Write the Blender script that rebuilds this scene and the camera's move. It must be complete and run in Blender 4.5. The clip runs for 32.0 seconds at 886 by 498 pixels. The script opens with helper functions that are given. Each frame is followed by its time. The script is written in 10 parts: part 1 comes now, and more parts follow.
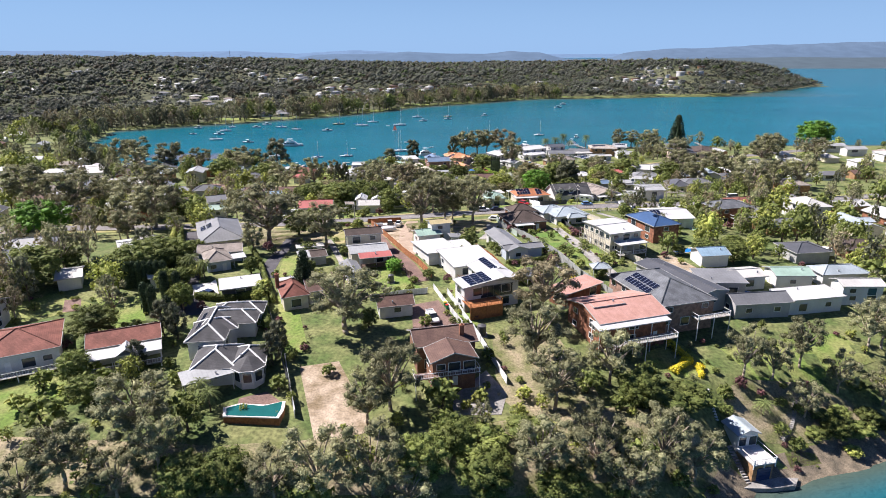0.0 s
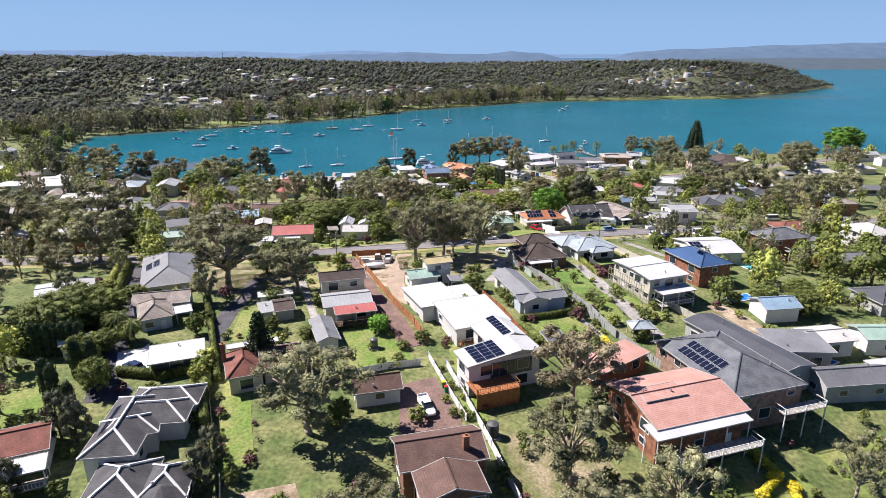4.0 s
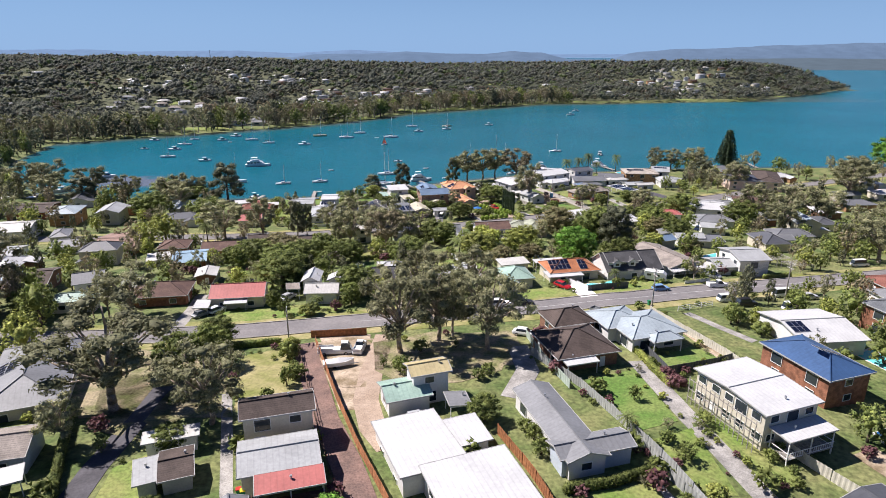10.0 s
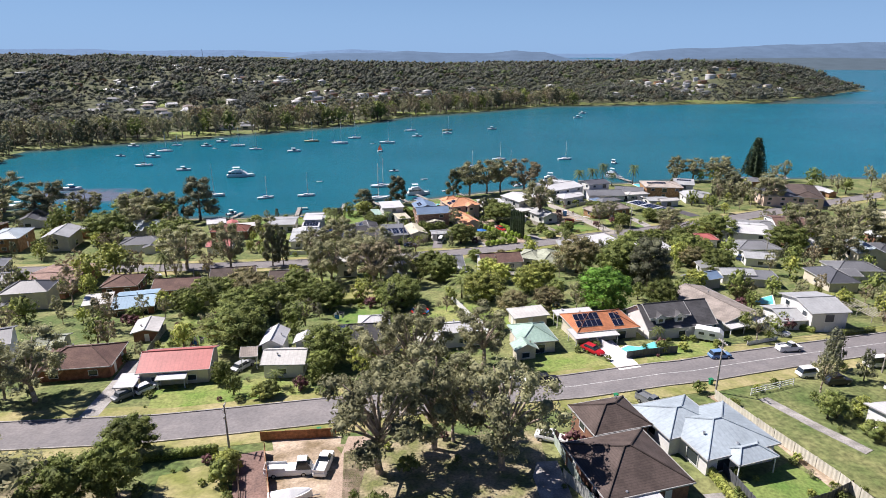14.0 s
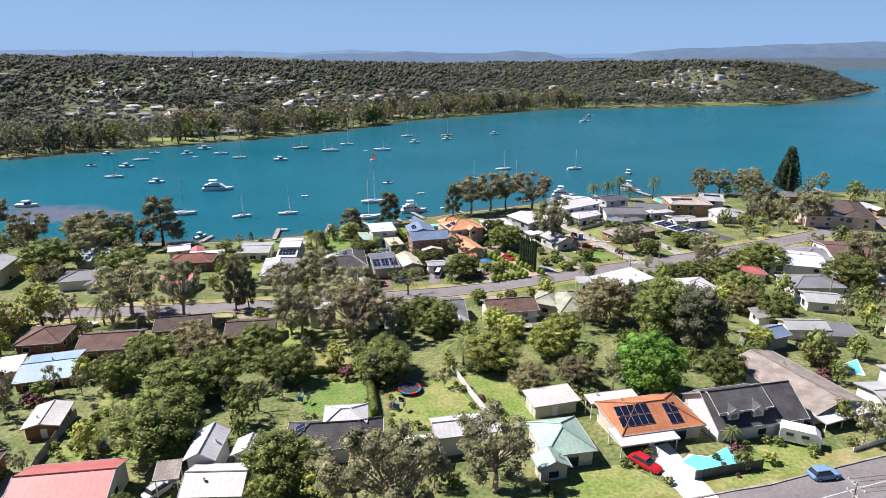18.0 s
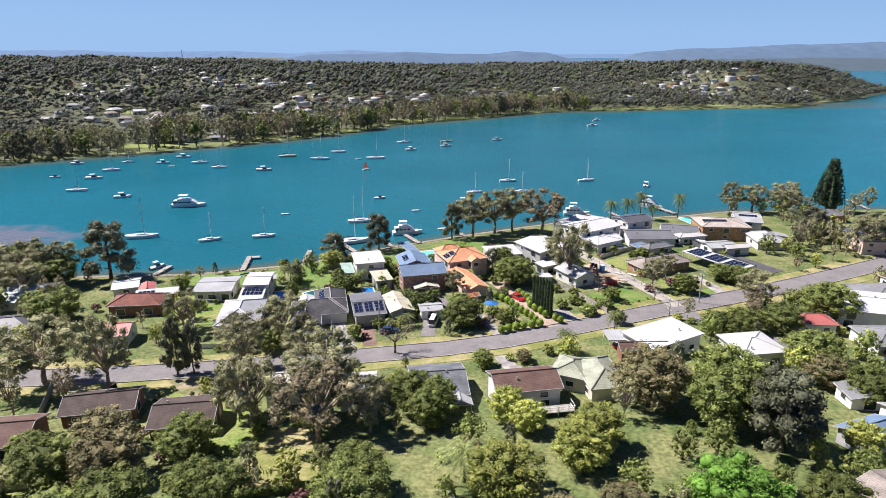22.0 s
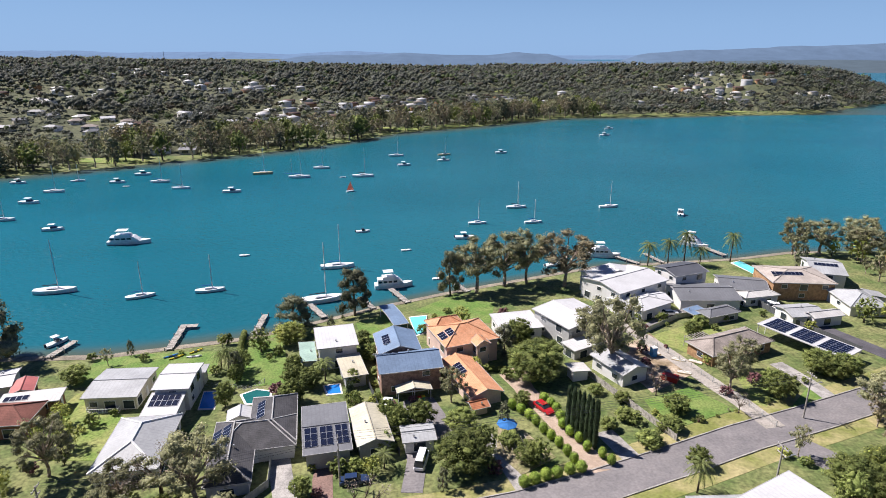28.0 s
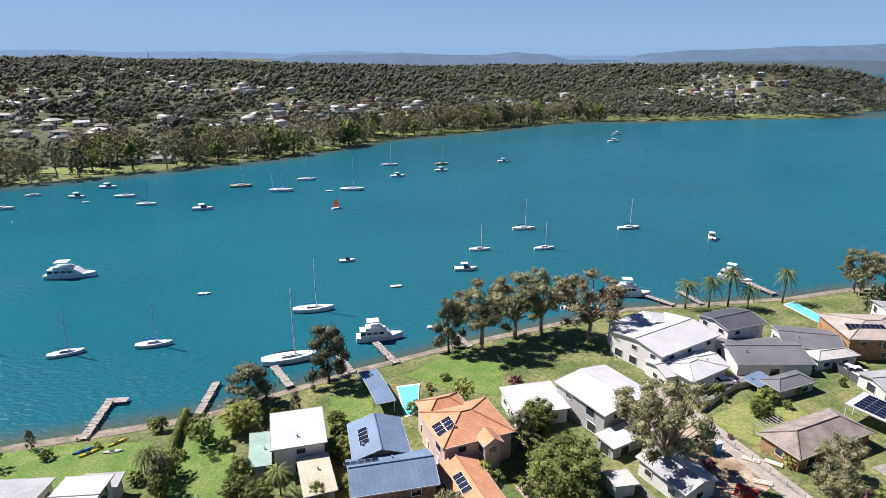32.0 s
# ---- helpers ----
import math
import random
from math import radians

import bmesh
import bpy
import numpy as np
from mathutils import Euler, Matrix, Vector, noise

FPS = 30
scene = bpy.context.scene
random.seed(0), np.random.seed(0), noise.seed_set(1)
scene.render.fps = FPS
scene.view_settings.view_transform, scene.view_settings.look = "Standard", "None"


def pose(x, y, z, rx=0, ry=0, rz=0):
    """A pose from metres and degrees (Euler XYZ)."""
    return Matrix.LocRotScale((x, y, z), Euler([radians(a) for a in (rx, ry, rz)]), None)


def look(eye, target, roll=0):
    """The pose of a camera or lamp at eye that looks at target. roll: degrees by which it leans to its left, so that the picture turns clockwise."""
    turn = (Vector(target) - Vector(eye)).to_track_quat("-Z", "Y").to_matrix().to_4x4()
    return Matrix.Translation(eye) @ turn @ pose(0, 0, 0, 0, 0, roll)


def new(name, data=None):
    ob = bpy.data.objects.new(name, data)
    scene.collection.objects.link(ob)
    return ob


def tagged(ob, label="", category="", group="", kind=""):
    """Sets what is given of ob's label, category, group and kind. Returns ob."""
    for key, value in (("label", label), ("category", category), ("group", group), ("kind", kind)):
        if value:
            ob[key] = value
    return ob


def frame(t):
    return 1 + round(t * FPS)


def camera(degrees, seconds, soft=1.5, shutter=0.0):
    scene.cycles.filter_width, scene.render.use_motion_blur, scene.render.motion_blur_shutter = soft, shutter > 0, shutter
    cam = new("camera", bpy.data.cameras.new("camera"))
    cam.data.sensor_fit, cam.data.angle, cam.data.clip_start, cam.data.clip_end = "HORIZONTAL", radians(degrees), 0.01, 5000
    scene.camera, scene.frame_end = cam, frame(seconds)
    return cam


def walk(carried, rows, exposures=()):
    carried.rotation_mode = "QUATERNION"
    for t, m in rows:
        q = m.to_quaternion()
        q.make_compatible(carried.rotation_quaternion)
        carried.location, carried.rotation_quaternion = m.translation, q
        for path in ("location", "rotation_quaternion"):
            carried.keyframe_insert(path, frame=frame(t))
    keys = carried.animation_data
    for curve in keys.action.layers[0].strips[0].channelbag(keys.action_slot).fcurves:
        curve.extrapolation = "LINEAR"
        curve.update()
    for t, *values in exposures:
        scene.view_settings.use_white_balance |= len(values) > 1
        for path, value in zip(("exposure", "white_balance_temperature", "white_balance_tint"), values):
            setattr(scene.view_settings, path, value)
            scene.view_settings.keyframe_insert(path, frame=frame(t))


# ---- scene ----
cam = camera(71.6, 32.0, 0.9)
PATH = [
    (0, look((0.00, 0.00, 70.39), (0.02, 94.95, 39.01), -0.098)),
    (2, look((0.21, 16.93, 70.34), (0.25, 111.89, 39.00), -0.051)),
    (4, look((0.34, 34.04, 70.14), (0.42, 129.00, 38.79), -0.016)),
    (6, look((0.44, 51.28, 69.71), (0.56, 146.23, 38.32), 0.010)),
    (8, look((0.79, 68.36, 69.56), (0.95, 163.30, 38.17), 0.037)),
    (10, look((1.16, 85.34, 69.79), (1.31, 180.29, 38.39), 0.062)),
    (12, look((1.39, 102.42, 69.82), (1.46, 197.34, 38.38), 0.073)),
    (14, look((1.77, 119.35, 69.65), (1.78, 214.26, 38.17), 0.054)),
    (16, look((2.18, 136.41, 69.57), (2.18, 231.32, 38.09), 0.015)),
    (18, look((2.48, 153.63, 69.30), (2.46, 248.55, 37.84), -0.025)),
    (20, look((3.06, 170.97, 68.79), (3.02, 265.91, 37.36), -0.045)),
    (22, look((3.52, 188.50, 68.57), (3.45, 283.45, 37.20), -0.043)),
    (24, look((3.90, 206.02, 68.71), (3.83, 300.98, 37.39), -0.025)),
    (26, look((4.22, 223.50, 68.90), (4.21, 318.47, 37.60), 0.007)),
    (28, look((4.43, 241.12, 69.14), (4.53, 336.11, 37.88), 0.051)),
    (30, look((4.51, 258.80, 69.15), (4.78, 353.79, 37.88), 0.092)),
    (32, look((4.70, 276.48, 68.97), (5.14, 371.46, 37.69), 0.128)),
]
walk(cam, PATH, [(0, 0.95, 6450, 17), (3, 0.92, 6450, 17), (6, 0.80, 6450, 17), (8, 0.74, 6450, 17), (13, 0.77, 6450, 17), (17, 0.83, 6450, 17), (21, 0.93, 6450, 17), (24, 0.91, 6450, 17), (28, 0.77, 6450, 17), (32, 0.77, 6450, 17)])

# ---- light ----
SUN_EL, SUN_AZ = 50.0, -68.0      # degrees; azimuth clockwise from +y
world = bpy.data.worlds.new("sky")
scene.world = world
world.use_nodes = True
_n, _l = world.node_tree.nodes, world.node_tree.links
_sky = _n.new("ShaderNodeTexSky")
_sky.sky_type = "NISHITA"
_sky.sun_disc = False
_sky.sun_elevation = radians(SUN_EL)
_sky.sun_rotation = radians(SUN_AZ)
_sky.air_density, _sky.dust_density, _sky.ozone_density = 1.0, 0.0, 6.0
_tint = _n.new("ShaderNodeMix")
_tint.data_type, _tint.blend_type = "RGBA", "MULTIPLY"
_tint.inputs["Factor"].default_value = 1.0
_tint.inputs["B"].default_value = (0.52, 0.64, 0.88, 1)
_l.new(_sky.outputs[0], _tint.inputs["A"])
_haze = _n.new("ShaderNodeMix")
_haze.data_type = "RGBA"
_haze.inputs["B"].default_value = (3.6, 6.3, 10.1, 1)
# pale near the horizon, deep blue overhead
_dir = _n.new("ShaderNodeTexCoord")
_up = _n.new("ShaderNodeSeparateXYZ")
_grad = _n.new("ShaderNodeMapRange")
_grad.interpolation_type = "SMOOTHSTEP"
for _k, _v in (("From Min", 0.0), ("From Max", 0.22), ("To Min", 0.85), ("To Max", 0.0)):
    _grad.inputs[_k].default_value = _v
_l.new(_dir.outputs["Generated"], _up.inputs[0])
_l.new(_up.outputs["Z"], _grad.inputs["Value"])
_l.new(_grad.outputs[0], _haze.inputs["Factor"])
_l.new(_tint.outputs["Result"], _haze.inputs["A"])
_l.new(_haze.outputs["Result"], _n["Background"].inputs[0])
_n["Background"].inputs[1].default_value = 0.047
_sd = Vector((math.sin(radians(SUN_AZ)) * math.cos(radians(SUN_EL)), math.cos(radians(SUN_AZ)) * math.cos(radians(SUN_EL)), math.sin(radians(SUN_EL))))
sun = new("sun", bpy.data.lights.new("sun", "SUN"))
sun.data.energy, sun.data.angle, sun.data.color = 5.0, radians(0.53), (1.0, 0.962, 0.905)
sun.matrix_world = look(_sd * 400, (0, 0, 0))


# ---- materials ----
def mat(name, col, rough=0.8, var=0.12, scale=0.6, bump=0.0, bscale=20.0, metal=0.0, col2=None, rnd=0.0, spec=0.3, stripe=None, fine=0.0):
    """A surface with broad stains and fine grain. stripe: (axis of the uv map, period in metres, depth) for ribs and tile courses."""
    m = bpy.data.materials.new(name)
    m.use_nodes = True
    n, l = m.node_tree.nodes, m.node_tree.links
    b = n["Principled BSDF"]
    b.inputs["Roughness"].default_value, b.inputs["Metallic"].default_value = rough, metal
    b.inputs["Specular IOR Level"].default_value = spec
    tc = n.new("ShaderNodeTexCoord")
    geo = n.new("ShaderNodeNewGeometry")
    n1 = n.new("ShaderNodeTexNoise")
    n1.inputs["Scale"].default_value, n1.inputs["Detail"].default_value = scale, 5.0
    l.new(geo.outputs["Position"], n1.inputs["Vector"])
    n2 = n.new("ShaderNodeTexNoise")
    n2.inputs["Scale"].default_value, n2.inputs["Detail"].default_value = scale * 9, 4.0
    l.new(geo.outputs["Position"], n2.inputs["Vector"])
    mx = n.new("ShaderNodeMix")
    mx.data_type = "RGBA"
    c2 = col2 if col2 else tuple(c * (1 - var * 2.2) for c in col)
    mx.inputs["A"].default_value, mx.inputs["B"].default_value = (*col, 1), (*c2, 1)
    ramp = n.new("ShaderNodeMapRange")
    ramp.inputs["From Min"].default_value, ramp.inputs["From Max"].default_value = 0.36, 0.64
    l.new(n1.outputs["Fac"], ramp.inputs["Value"])
    l.new(ramp.outputs[0], mx.inputs["Factor"])
    hs = n.new("ShaderNodeHueSaturation")
    ad = n.new("ShaderNodeMath")
    ad.operation = "MULTIPLY_ADD"
    ad.inputs[1].default_value, ad.inputs[2].default_value = var * 2.4, 1 - var * 1.2
    spread = n.new("ShaderNodeMapRange")
    spread.inputs["From Min"].default_value, spread.inputs["From Max"].default_value = 0.3, 0.7
    l.new(n2.outputs["Fac"], spread.inputs["Value"])
    l.new(spread.outputs[0], ad.inputs[0])
    val = ad.outputs[0]
    if rnd:
        oi = n.new("ShaderNodeObjectInfo")
        r1 = n.new("ShaderNodeMath")
        r1.operation = "MULTIPLY_ADD"
        r1.inputs[1].default_value, r1.inputs[2].default_value = rnd * 2, -rnd
        l.new(oi.outputs["Random"], r1.inputs[0])
        r2 = n.new("ShaderNodeMath")
        l.new(val, r2.inputs[0])
        l.new(r1.outputs[0], r2.inputs[1])
        val = r2.outputs[0]
    hgt = None
    if stripe:
        sep = n.new("ShaderNodeSeparateXYZ")
        l.new(tc.outputs["UV"], sep.inputs[0])
        fr = n.new("ShaderNodeMath")
        fr.operation = "DIVIDE"
        fr.inputs[1].default_value = stripe[1]
        l.new(sep.outputs[stripe[0]], fr.inputs[0])
        f2 = n.new("ShaderNodeMath")
        f2.operation = "FRACT"
        l.new(fr.outputs[0], f2.inputs[0])
        edge = n.new("ShaderNodeMapRange")
        edge.inputs["From Min"].default_value, edge.inputs["From Max"].default_value = 0.0, 0.28
        edge.inputs["To Min"].default_value, edge.inputs["To Max"].default_value = 1 - stripe[2], 1.0
        l.new(f2.outputs[0], edge.inputs["Value"])
        r3 = n.new("ShaderNodeMath")
        r3.operation = "MULTIPLY"
        l.new(val, r3.inputs[0])
        l.new(edge.outputs[0], r3.inputs[1])
        val = r3.outputs[0]
        hgt = edge.outputs[0]
    l.new(val, hs.inputs["Value"])
    l.new(mx.outputs["Result"], hs.inputs["Color"])
    l.new(hs.outputs[0], b.inputs["Base Color"])
    if bump:
        n3 = n.new("ShaderNodeTexNoise")
        n3.inputs["Scale"].default_value, n3.inputs["Detail"].default_value = bscale, 3.0
        l.new(geo.outputs["Position"], n3.inputs["Vector"])
        h = n3.outputs["Fac"]
        if hgt:
            am = n.new("ShaderNodeMath")
            l.new(h, am.inputs[0])
            l.new(hgt, am.inputs[1])
            h = am.outputs[0]
        bp = n.new("ShaderNodeBump")
        bp.inputs["Strength"].default_value, bp.inputs["Distance"].default_value = bump, 0.05
        l.new(h, bp.inputs["Height"])
        l.new(bp.outputs[0], b.inputs["Normal"])
    return m


def leafmat(name, col, col2, rnd=0.25, tr=0.22, spec=0.15, isle=0.7, mottle=2.6):
    m = bpy.data.materials.new(name)
    m.use_nodes = True
    n, l = m.node_tree.nodes, m.node_tree.links
    b = n["Principled BSDF"]
    b.inputs["Roughness"].default_value = 0.65
    b.inputs["Specular IOR Level"].default_value = spec
    g = n.new("ShaderNodeNewGeometry")
    no = n.new("ShaderNodeTexNoise")
    no.inputs["Scale"].default_value, no.inputs["Detail"].default_value = 0.55, 4.0
    l.new(g.outputs["Position"], no.inputs["Vector"])
    mr = n.new("ShaderNodeMapRange")
    mr.inputs["From Min"].default_value, mr.inputs["From Max"].default_value = 0.35, 0.65
    l.new(no.outputs["Fac"], mr.inputs["Value"])
    mx = n.new("ShaderNodeMix")
    mx.data_type = "RGBA"
    mx.inputs["A"].default_value, mx.inputs["B"].default_value = (*col, 1), (*col2, 1)
    l.new(mr.outputs[0], mx.inputs["Factor"])
    oi = n.new("ShaderNodeObjectInfo")
    ma = n.new("ShaderNodeMath")
    ma.operation = "MULTIPLY_ADD"
    ma.inputs[1].default_value, ma.inputs[2].default_value = rnd * 2, 1 - rnd
    l.new(oi.outputs["Random"], ma.inputs[0])
    isl = n.new("ShaderNodeMath")
    isl.operation = "MULTIPLY_ADD"
    isl.inputs[1].default_value, isl.inputs[2].default_value = isle, 1 - isle / 2
    l.new(g.outputs["Random Per Island"], isl.inputs[0])
    mu = n.new("ShaderNodeMath")
    mu.operation = "MULTIPLY"
    l.new(ma.outputs[0], mu.inputs[0])
    l.new(isl.outputs[0], mu.inputs[1])
    n2 = n.new("ShaderNodeTexNoise")
    n2.inputs["Scale"].default_value, n2.inputs["Detail"].default_value = 0.09, 2.0
    l.new(g.outputs["Position"], n2.inputs["Vector"])
    br = n.new("ShaderNodeMapRange")
    br.inputs["From Min"].default_value, br.inputs["From Max"].default_value = 0.3, 0.7
    br.inputs["To Min"].default_value, br.inputs["To Max"].default_value = 0.72, 1.3
    l.new(n2.outputs["Fac"], br.inputs["Value"])
    mu2 = n.new("ShaderNodeMath")
    mu2.operation = "MULTIPLY"
    l.new(mu.outputs[0], mu2.inputs[0])
    l.new(br.outputs[0], mu2.inputs[1])
    n4 = n.new("ShaderNodeTexNoise")
    n4.inputs["Scale"].default_value, n4.inputs["Detail"].default_value = mottle, 2.0
    l.new(g.outputs["Position"], n4.inputs["Vector"])
    fm = n.new("ShaderNodeMapRange")
    fm.inputs["From Min"].default_value, fm.inputs["From Max"].default_value = 0.35, 0.65
    fm.inputs["To Min"].default_value, fm.inputs["To Max"].default_value = 0.72, 1.25
    l.new(n4.outputs["Fac"], fm.inputs["Value"])
    mu3 = n.new("ShaderNodeMath")
    mu3.operation = "MULTIPLY"
    l.new(mu2.outputs[0], mu3.inputs[0])
    l.new(fm.outputs[0], mu3.inputs[1])
    hs = n.new("ShaderNodeHueSaturation")
    l.new(mu3.outputs[0], hs.inputs["Value"])
    l.new(mx.outputs["Result"], hs.inputs["Color"])
    l.new(hs.outputs[0], b.inputs["Base Color"])
    if tr:
        t = n.new("ShaderNodeBsdfTranslucent")
        l.new(hs.outputs[0], t.inputs["Color"])
        ms = n.new("ShaderNodeMixShader")
        ms.inputs[0].default_value = tr
        l.new(b.outputs[0], ms.inputs[1])
        l.new(t.outputs[0], ms.inputs[2])
        l.new(ms.outputs[0], n["Material Output"].inputs["Surface"])
    return m


def metal_roof(name, col, **k):
    k.setdefault("var", 0.09)
    return mat(name, tuple(0.82 * c for c in col), rough=0.5, scale=0.25, bump=0.35, bscale=3, stripe=(0, 0.76, 0.13), spec=0.4, **k)


def tile_roof(name, col, **k):
    k.setdefault("var", 0.16)
    return mat(name, col, rough=0.85, scale=0.5, bump=0.5, bscale=8, stripe=(1, 0.34, 0.35), **k)


M = {}
M["grass"] = mat("grass", (0.182, 0.188, 0.076), 0.95, 0.36, 0.16, 0.9, 4, col2=(0.085, 0.122, 0.036))
M["lawn"] = mat("lawn", (0.135, 0.205, 0.042), 0.95, 0.28, 0.22, 0.8, 6, col2=(0.235, 0.245, 0.085))
M["lush"] = mat("lush_lawn", (0.10, 0.18, 0.036), 0.95, 0.26, 0.25, 0.8, 6, col2=(0.165, 0.215, 0.06))
M["dry"] = mat("dry_grass", (0.33, 0.285, 0.14), 0.95, 0.18, 0.2, 0.6, 9, col2=(0.17, 0.185, 0.05))
M["earth"] = mat("bare_earth", (0.45, 0.36, 0.27), 0.95, 0.22, 0.3, 0.7, 6, col2=(0.20, 0.15, 0.09))
M["litter"] = mat("leaf_litter", (0.31, 0.255, 0.165), 0.95, 0.3, 0.3, 0.8, 5, col2=(0.13, 0.14, 0.05))
M["gravel"] = mat("gravel", (0.40, 0.31, 0.24), 0.95, 0.2, 0.5, 0.6, 14, col2=(0.32, 0.24, 0.18))
M["brickpave"] = mat("brick_paving", (0.22, 0.14, 0.115), 0.9, 0.25, 0.4, 0.4, 9, col2=(0.15, 0.10, 0.085))
M["concrete"] = mat("concrete", (0.37, 0.35, 0.325), 0.85, 0.2, 0.5, 0.3, 15)
M["white_concrete"] = mat("pale_concrete", (0.72, 0.69, 0.66), 0.8, 0.06, 0.5, 0.2, 15)
M["lane_gravel"] = mat("grey_lane_gravel", (0.37, 0.335, 0.295), 0.95, 0.2, 0.5, 0.6, 14, col2=(0.29, 0.265, 0.23))
M["asphalt"] = mat("asphalt", (0.165, 0.155, 0.155), 0.9, 0.14, 0.25, 0.3, 25, col2=(0.205, 0.19, 0.187))
M["dark_asphalt"] = mat("dark_asphalt", (0.10, 0.095, 0.105), 0.9, 0.14, 0.3, 0.3, 25)
M["paint_white"] = mat("white_line_paint", (0.6, 0.6, 0.58), 0.7, 0.2, 1.5)
M["sand"] = mat("shore_sand", (0.27, 0.235, 0.18), 0.95, 0.25, 0.4, 0.6, 6, col2=(0.15, 0.13, 0.10))
M["rock"] = mat("shore_rock", (0.25, 0.20, 0.14), 0.95, 0.35, 0.6, 1.0, 3, col2=(0.13, 0.11, 0.08))
# walls
M["white_wall"] = mat("white_render", (0.66, 0.65, 0.625), 0.75, 0.05, 0.4, 0.1, 12)
M["cream_wall"] = mat("cream_weatherboard", (0.60, 0.55, 0.44), 0.75, 0.07, 0.4, 0.2, 12)
M["grey_wall"] = mat("grey_cladding", (0.42, 0.42, 0.41), 0.75, 0.08, 0.4, 0.15, 12)
M["blue_wall"] = mat("pale_blue_weatherboard", (0.50, 0.56, 0.62), 0.75, 0.06, 0.4, 0.15, 12)
M["pink_wall"] = mat("pale_pink_render", (0.66, 0.50, 0.42), 0.8, 0.06, 0.4, 0.15, 12)
M["brick_wall"] = mat("brown_brick", (0.25, 0.135, 0.085), 0.9, 0.25, 1.2, 0.4, 12, col2=(0.19, 0.10, 0.07))
M["red_brick"] = mat("red_brick", (0.34, 0.15, 0.09), 0.9, 0.22, 1.2, 0.4, 12)
M["orange_brick"] = mat("orange_brick", (0.42, 0.25, 0.13), 0.9, 0.2, 1.2, 0.4, 12)
M["pink_brick"] = mat("pink_brown_brick", (0.38, 0.24, 0.18), 0.9, 0.2, 1.2, 0.4, 12)
M["dark_wall"] = mat("dark_cladding", (0.07, 0.07, 0.075), 0.7, 0.1, 0.4, 0.15, 12)
# roofs
M["r_white"] = metal_roof("white_metal_roof", (0.66, 0.66, 0.655), var=0.06)
M["r_offwhite"] = metal_roof("offwhite_metal_roof", (0.68, 0.66, 0.62), var=0.08)
M["r_cream"] = metal_roof("cream_metal_roof", (0.66, 0.61, 0.46))
M["r_yellow"] = metal_roof("pale_yellow_metal_roof", (0.60, 0.50, 0.27))
M["r_grey"] = metal_roof("grey_metal_roof", (0.27, 0.275, 0.285))
M["r_lgrey"] = metal_roof("light_grey_metal_roof", (0.47, 0.48, 0.48))
M["r_dgrey"] = metal_roof("charcoal_metal_roof", (0.115, 0.12, 0.135))
M["r_mgrey"] = metal_roof("mid_grey_metal_roof", (0.20, 0.205, 0.215))
M["r_bluegrey"] = metal_roof("blue_grey_metal_roof", (0.44, 0.51, 0.55))
M["r_blue"] = metal_roof("blue_metal_roof", (0.20, 0.29, 0.42))
M["r_lblue"] = metal_roof("pale_blue_metal_roof", (0.33, 0.48, 0.60))
M["r_dblue"] = metal_roof("deep_blue_metal_roof", (0.055, 0.12, 0.26))
M["r_red"] = metal_roof("faded_red_metal_roof", (0.55, 0.17, 0.15))
M["r_mint"] = metal_roof("mint_green_metal_roof", (0.40, 0.56, 0.47))
M["r_sage"] = tile_roof("sage_green_tile_roof", (0.36, 0.38, 0.29))
M["r_brown"] = tile_roof("brown_tile_roof", (0.155, 0.095, 0.075), col2=(0.11, 0.065, 0.055))
M["r_dbrown"] = tile_roof("dark_brown_tile_roof", (0.10, 0.075, 0.065))
M["r_pbrown"] = tile_roof("pinkish_brown_tile_roof", (0.33, 0.22, 0.18))
M["r_tgrey"] = tile_roof("grey_tile_roof", (0.33, 0.285, 0.25))
M["r_slate"] = tile_roof("slate_grey_tile_roof", (0.16, 0.17, 0.185))
M["r_dtile"] = tile_roof("charcoal_tile_roof", (0.098, 0.096, 0.10))
M["r_terra"] = tile_roof("terracotta_tile_roof", (0.47, 0.185, 0.085), col2=(0.36, 0.14, 0.07))
M["r_orange"] = tile_roof("orange_terracotta_roof", (0.62, 0.32, 0.18), col2=(0.54, 0.25, 0.13))
M["r_salmon"] = tile_roof("faded_salmon_tile_roof", (0.50, 0.285, 0.24), var=0.1, col2=(0.43, 0.235, 0.19))
M["r_beige"] = tile_roof("beige_tile_roof", (0.44, 0.385, 0.335), var=0.1)
M["r_redbrown"] = tile_roof("red_brown_tile_roof", (0.25, 0.10, 0.075))
# details
M["trim"] = mat("white_trim", (0.75, 0.75, 0.73), 0.6, 0.05, 1)
M["fascia"] = mat("weathered_fascia", (0.42, 0.415, 0.40), 0.6, 0.08, 1)
M["glass"] = mat("window_glass", (0.035, 0.045, 0.055), 0.08, 0.1, 0.5, spec=0.6)
M["solar"] = mat("solar_cells", (0.010, 0.014, 0.034), 0.25, 0.15, 3, spec=0.35)
M["alu"] = mat("aluminium", (0.6, 0.6, 0.6), 0.4, 0.08, 2, metal=0.8)
M["steel"] = mat("dark_steel", (0.12, 0.12, 0.125), 0.5, 0.1, 2, metal=0.3)
M["timber"] = mat("stained_timber", (0.40, 0.17, 0.075), 0.8, 0.2, 2, 0.3, 20, rnd=0.12)
M["grey_timber"] = mat("weathered_timber", (0.40, 0.37, 0.33), 0.9, 0.2, 2, 0.3, 20, rnd=0.12)
M["dark_timber"] = mat("dark_timber", (0.13, 0.085, 0.06), 0.85, 0.2, 2, 0.3, 20, rnd=0.1)
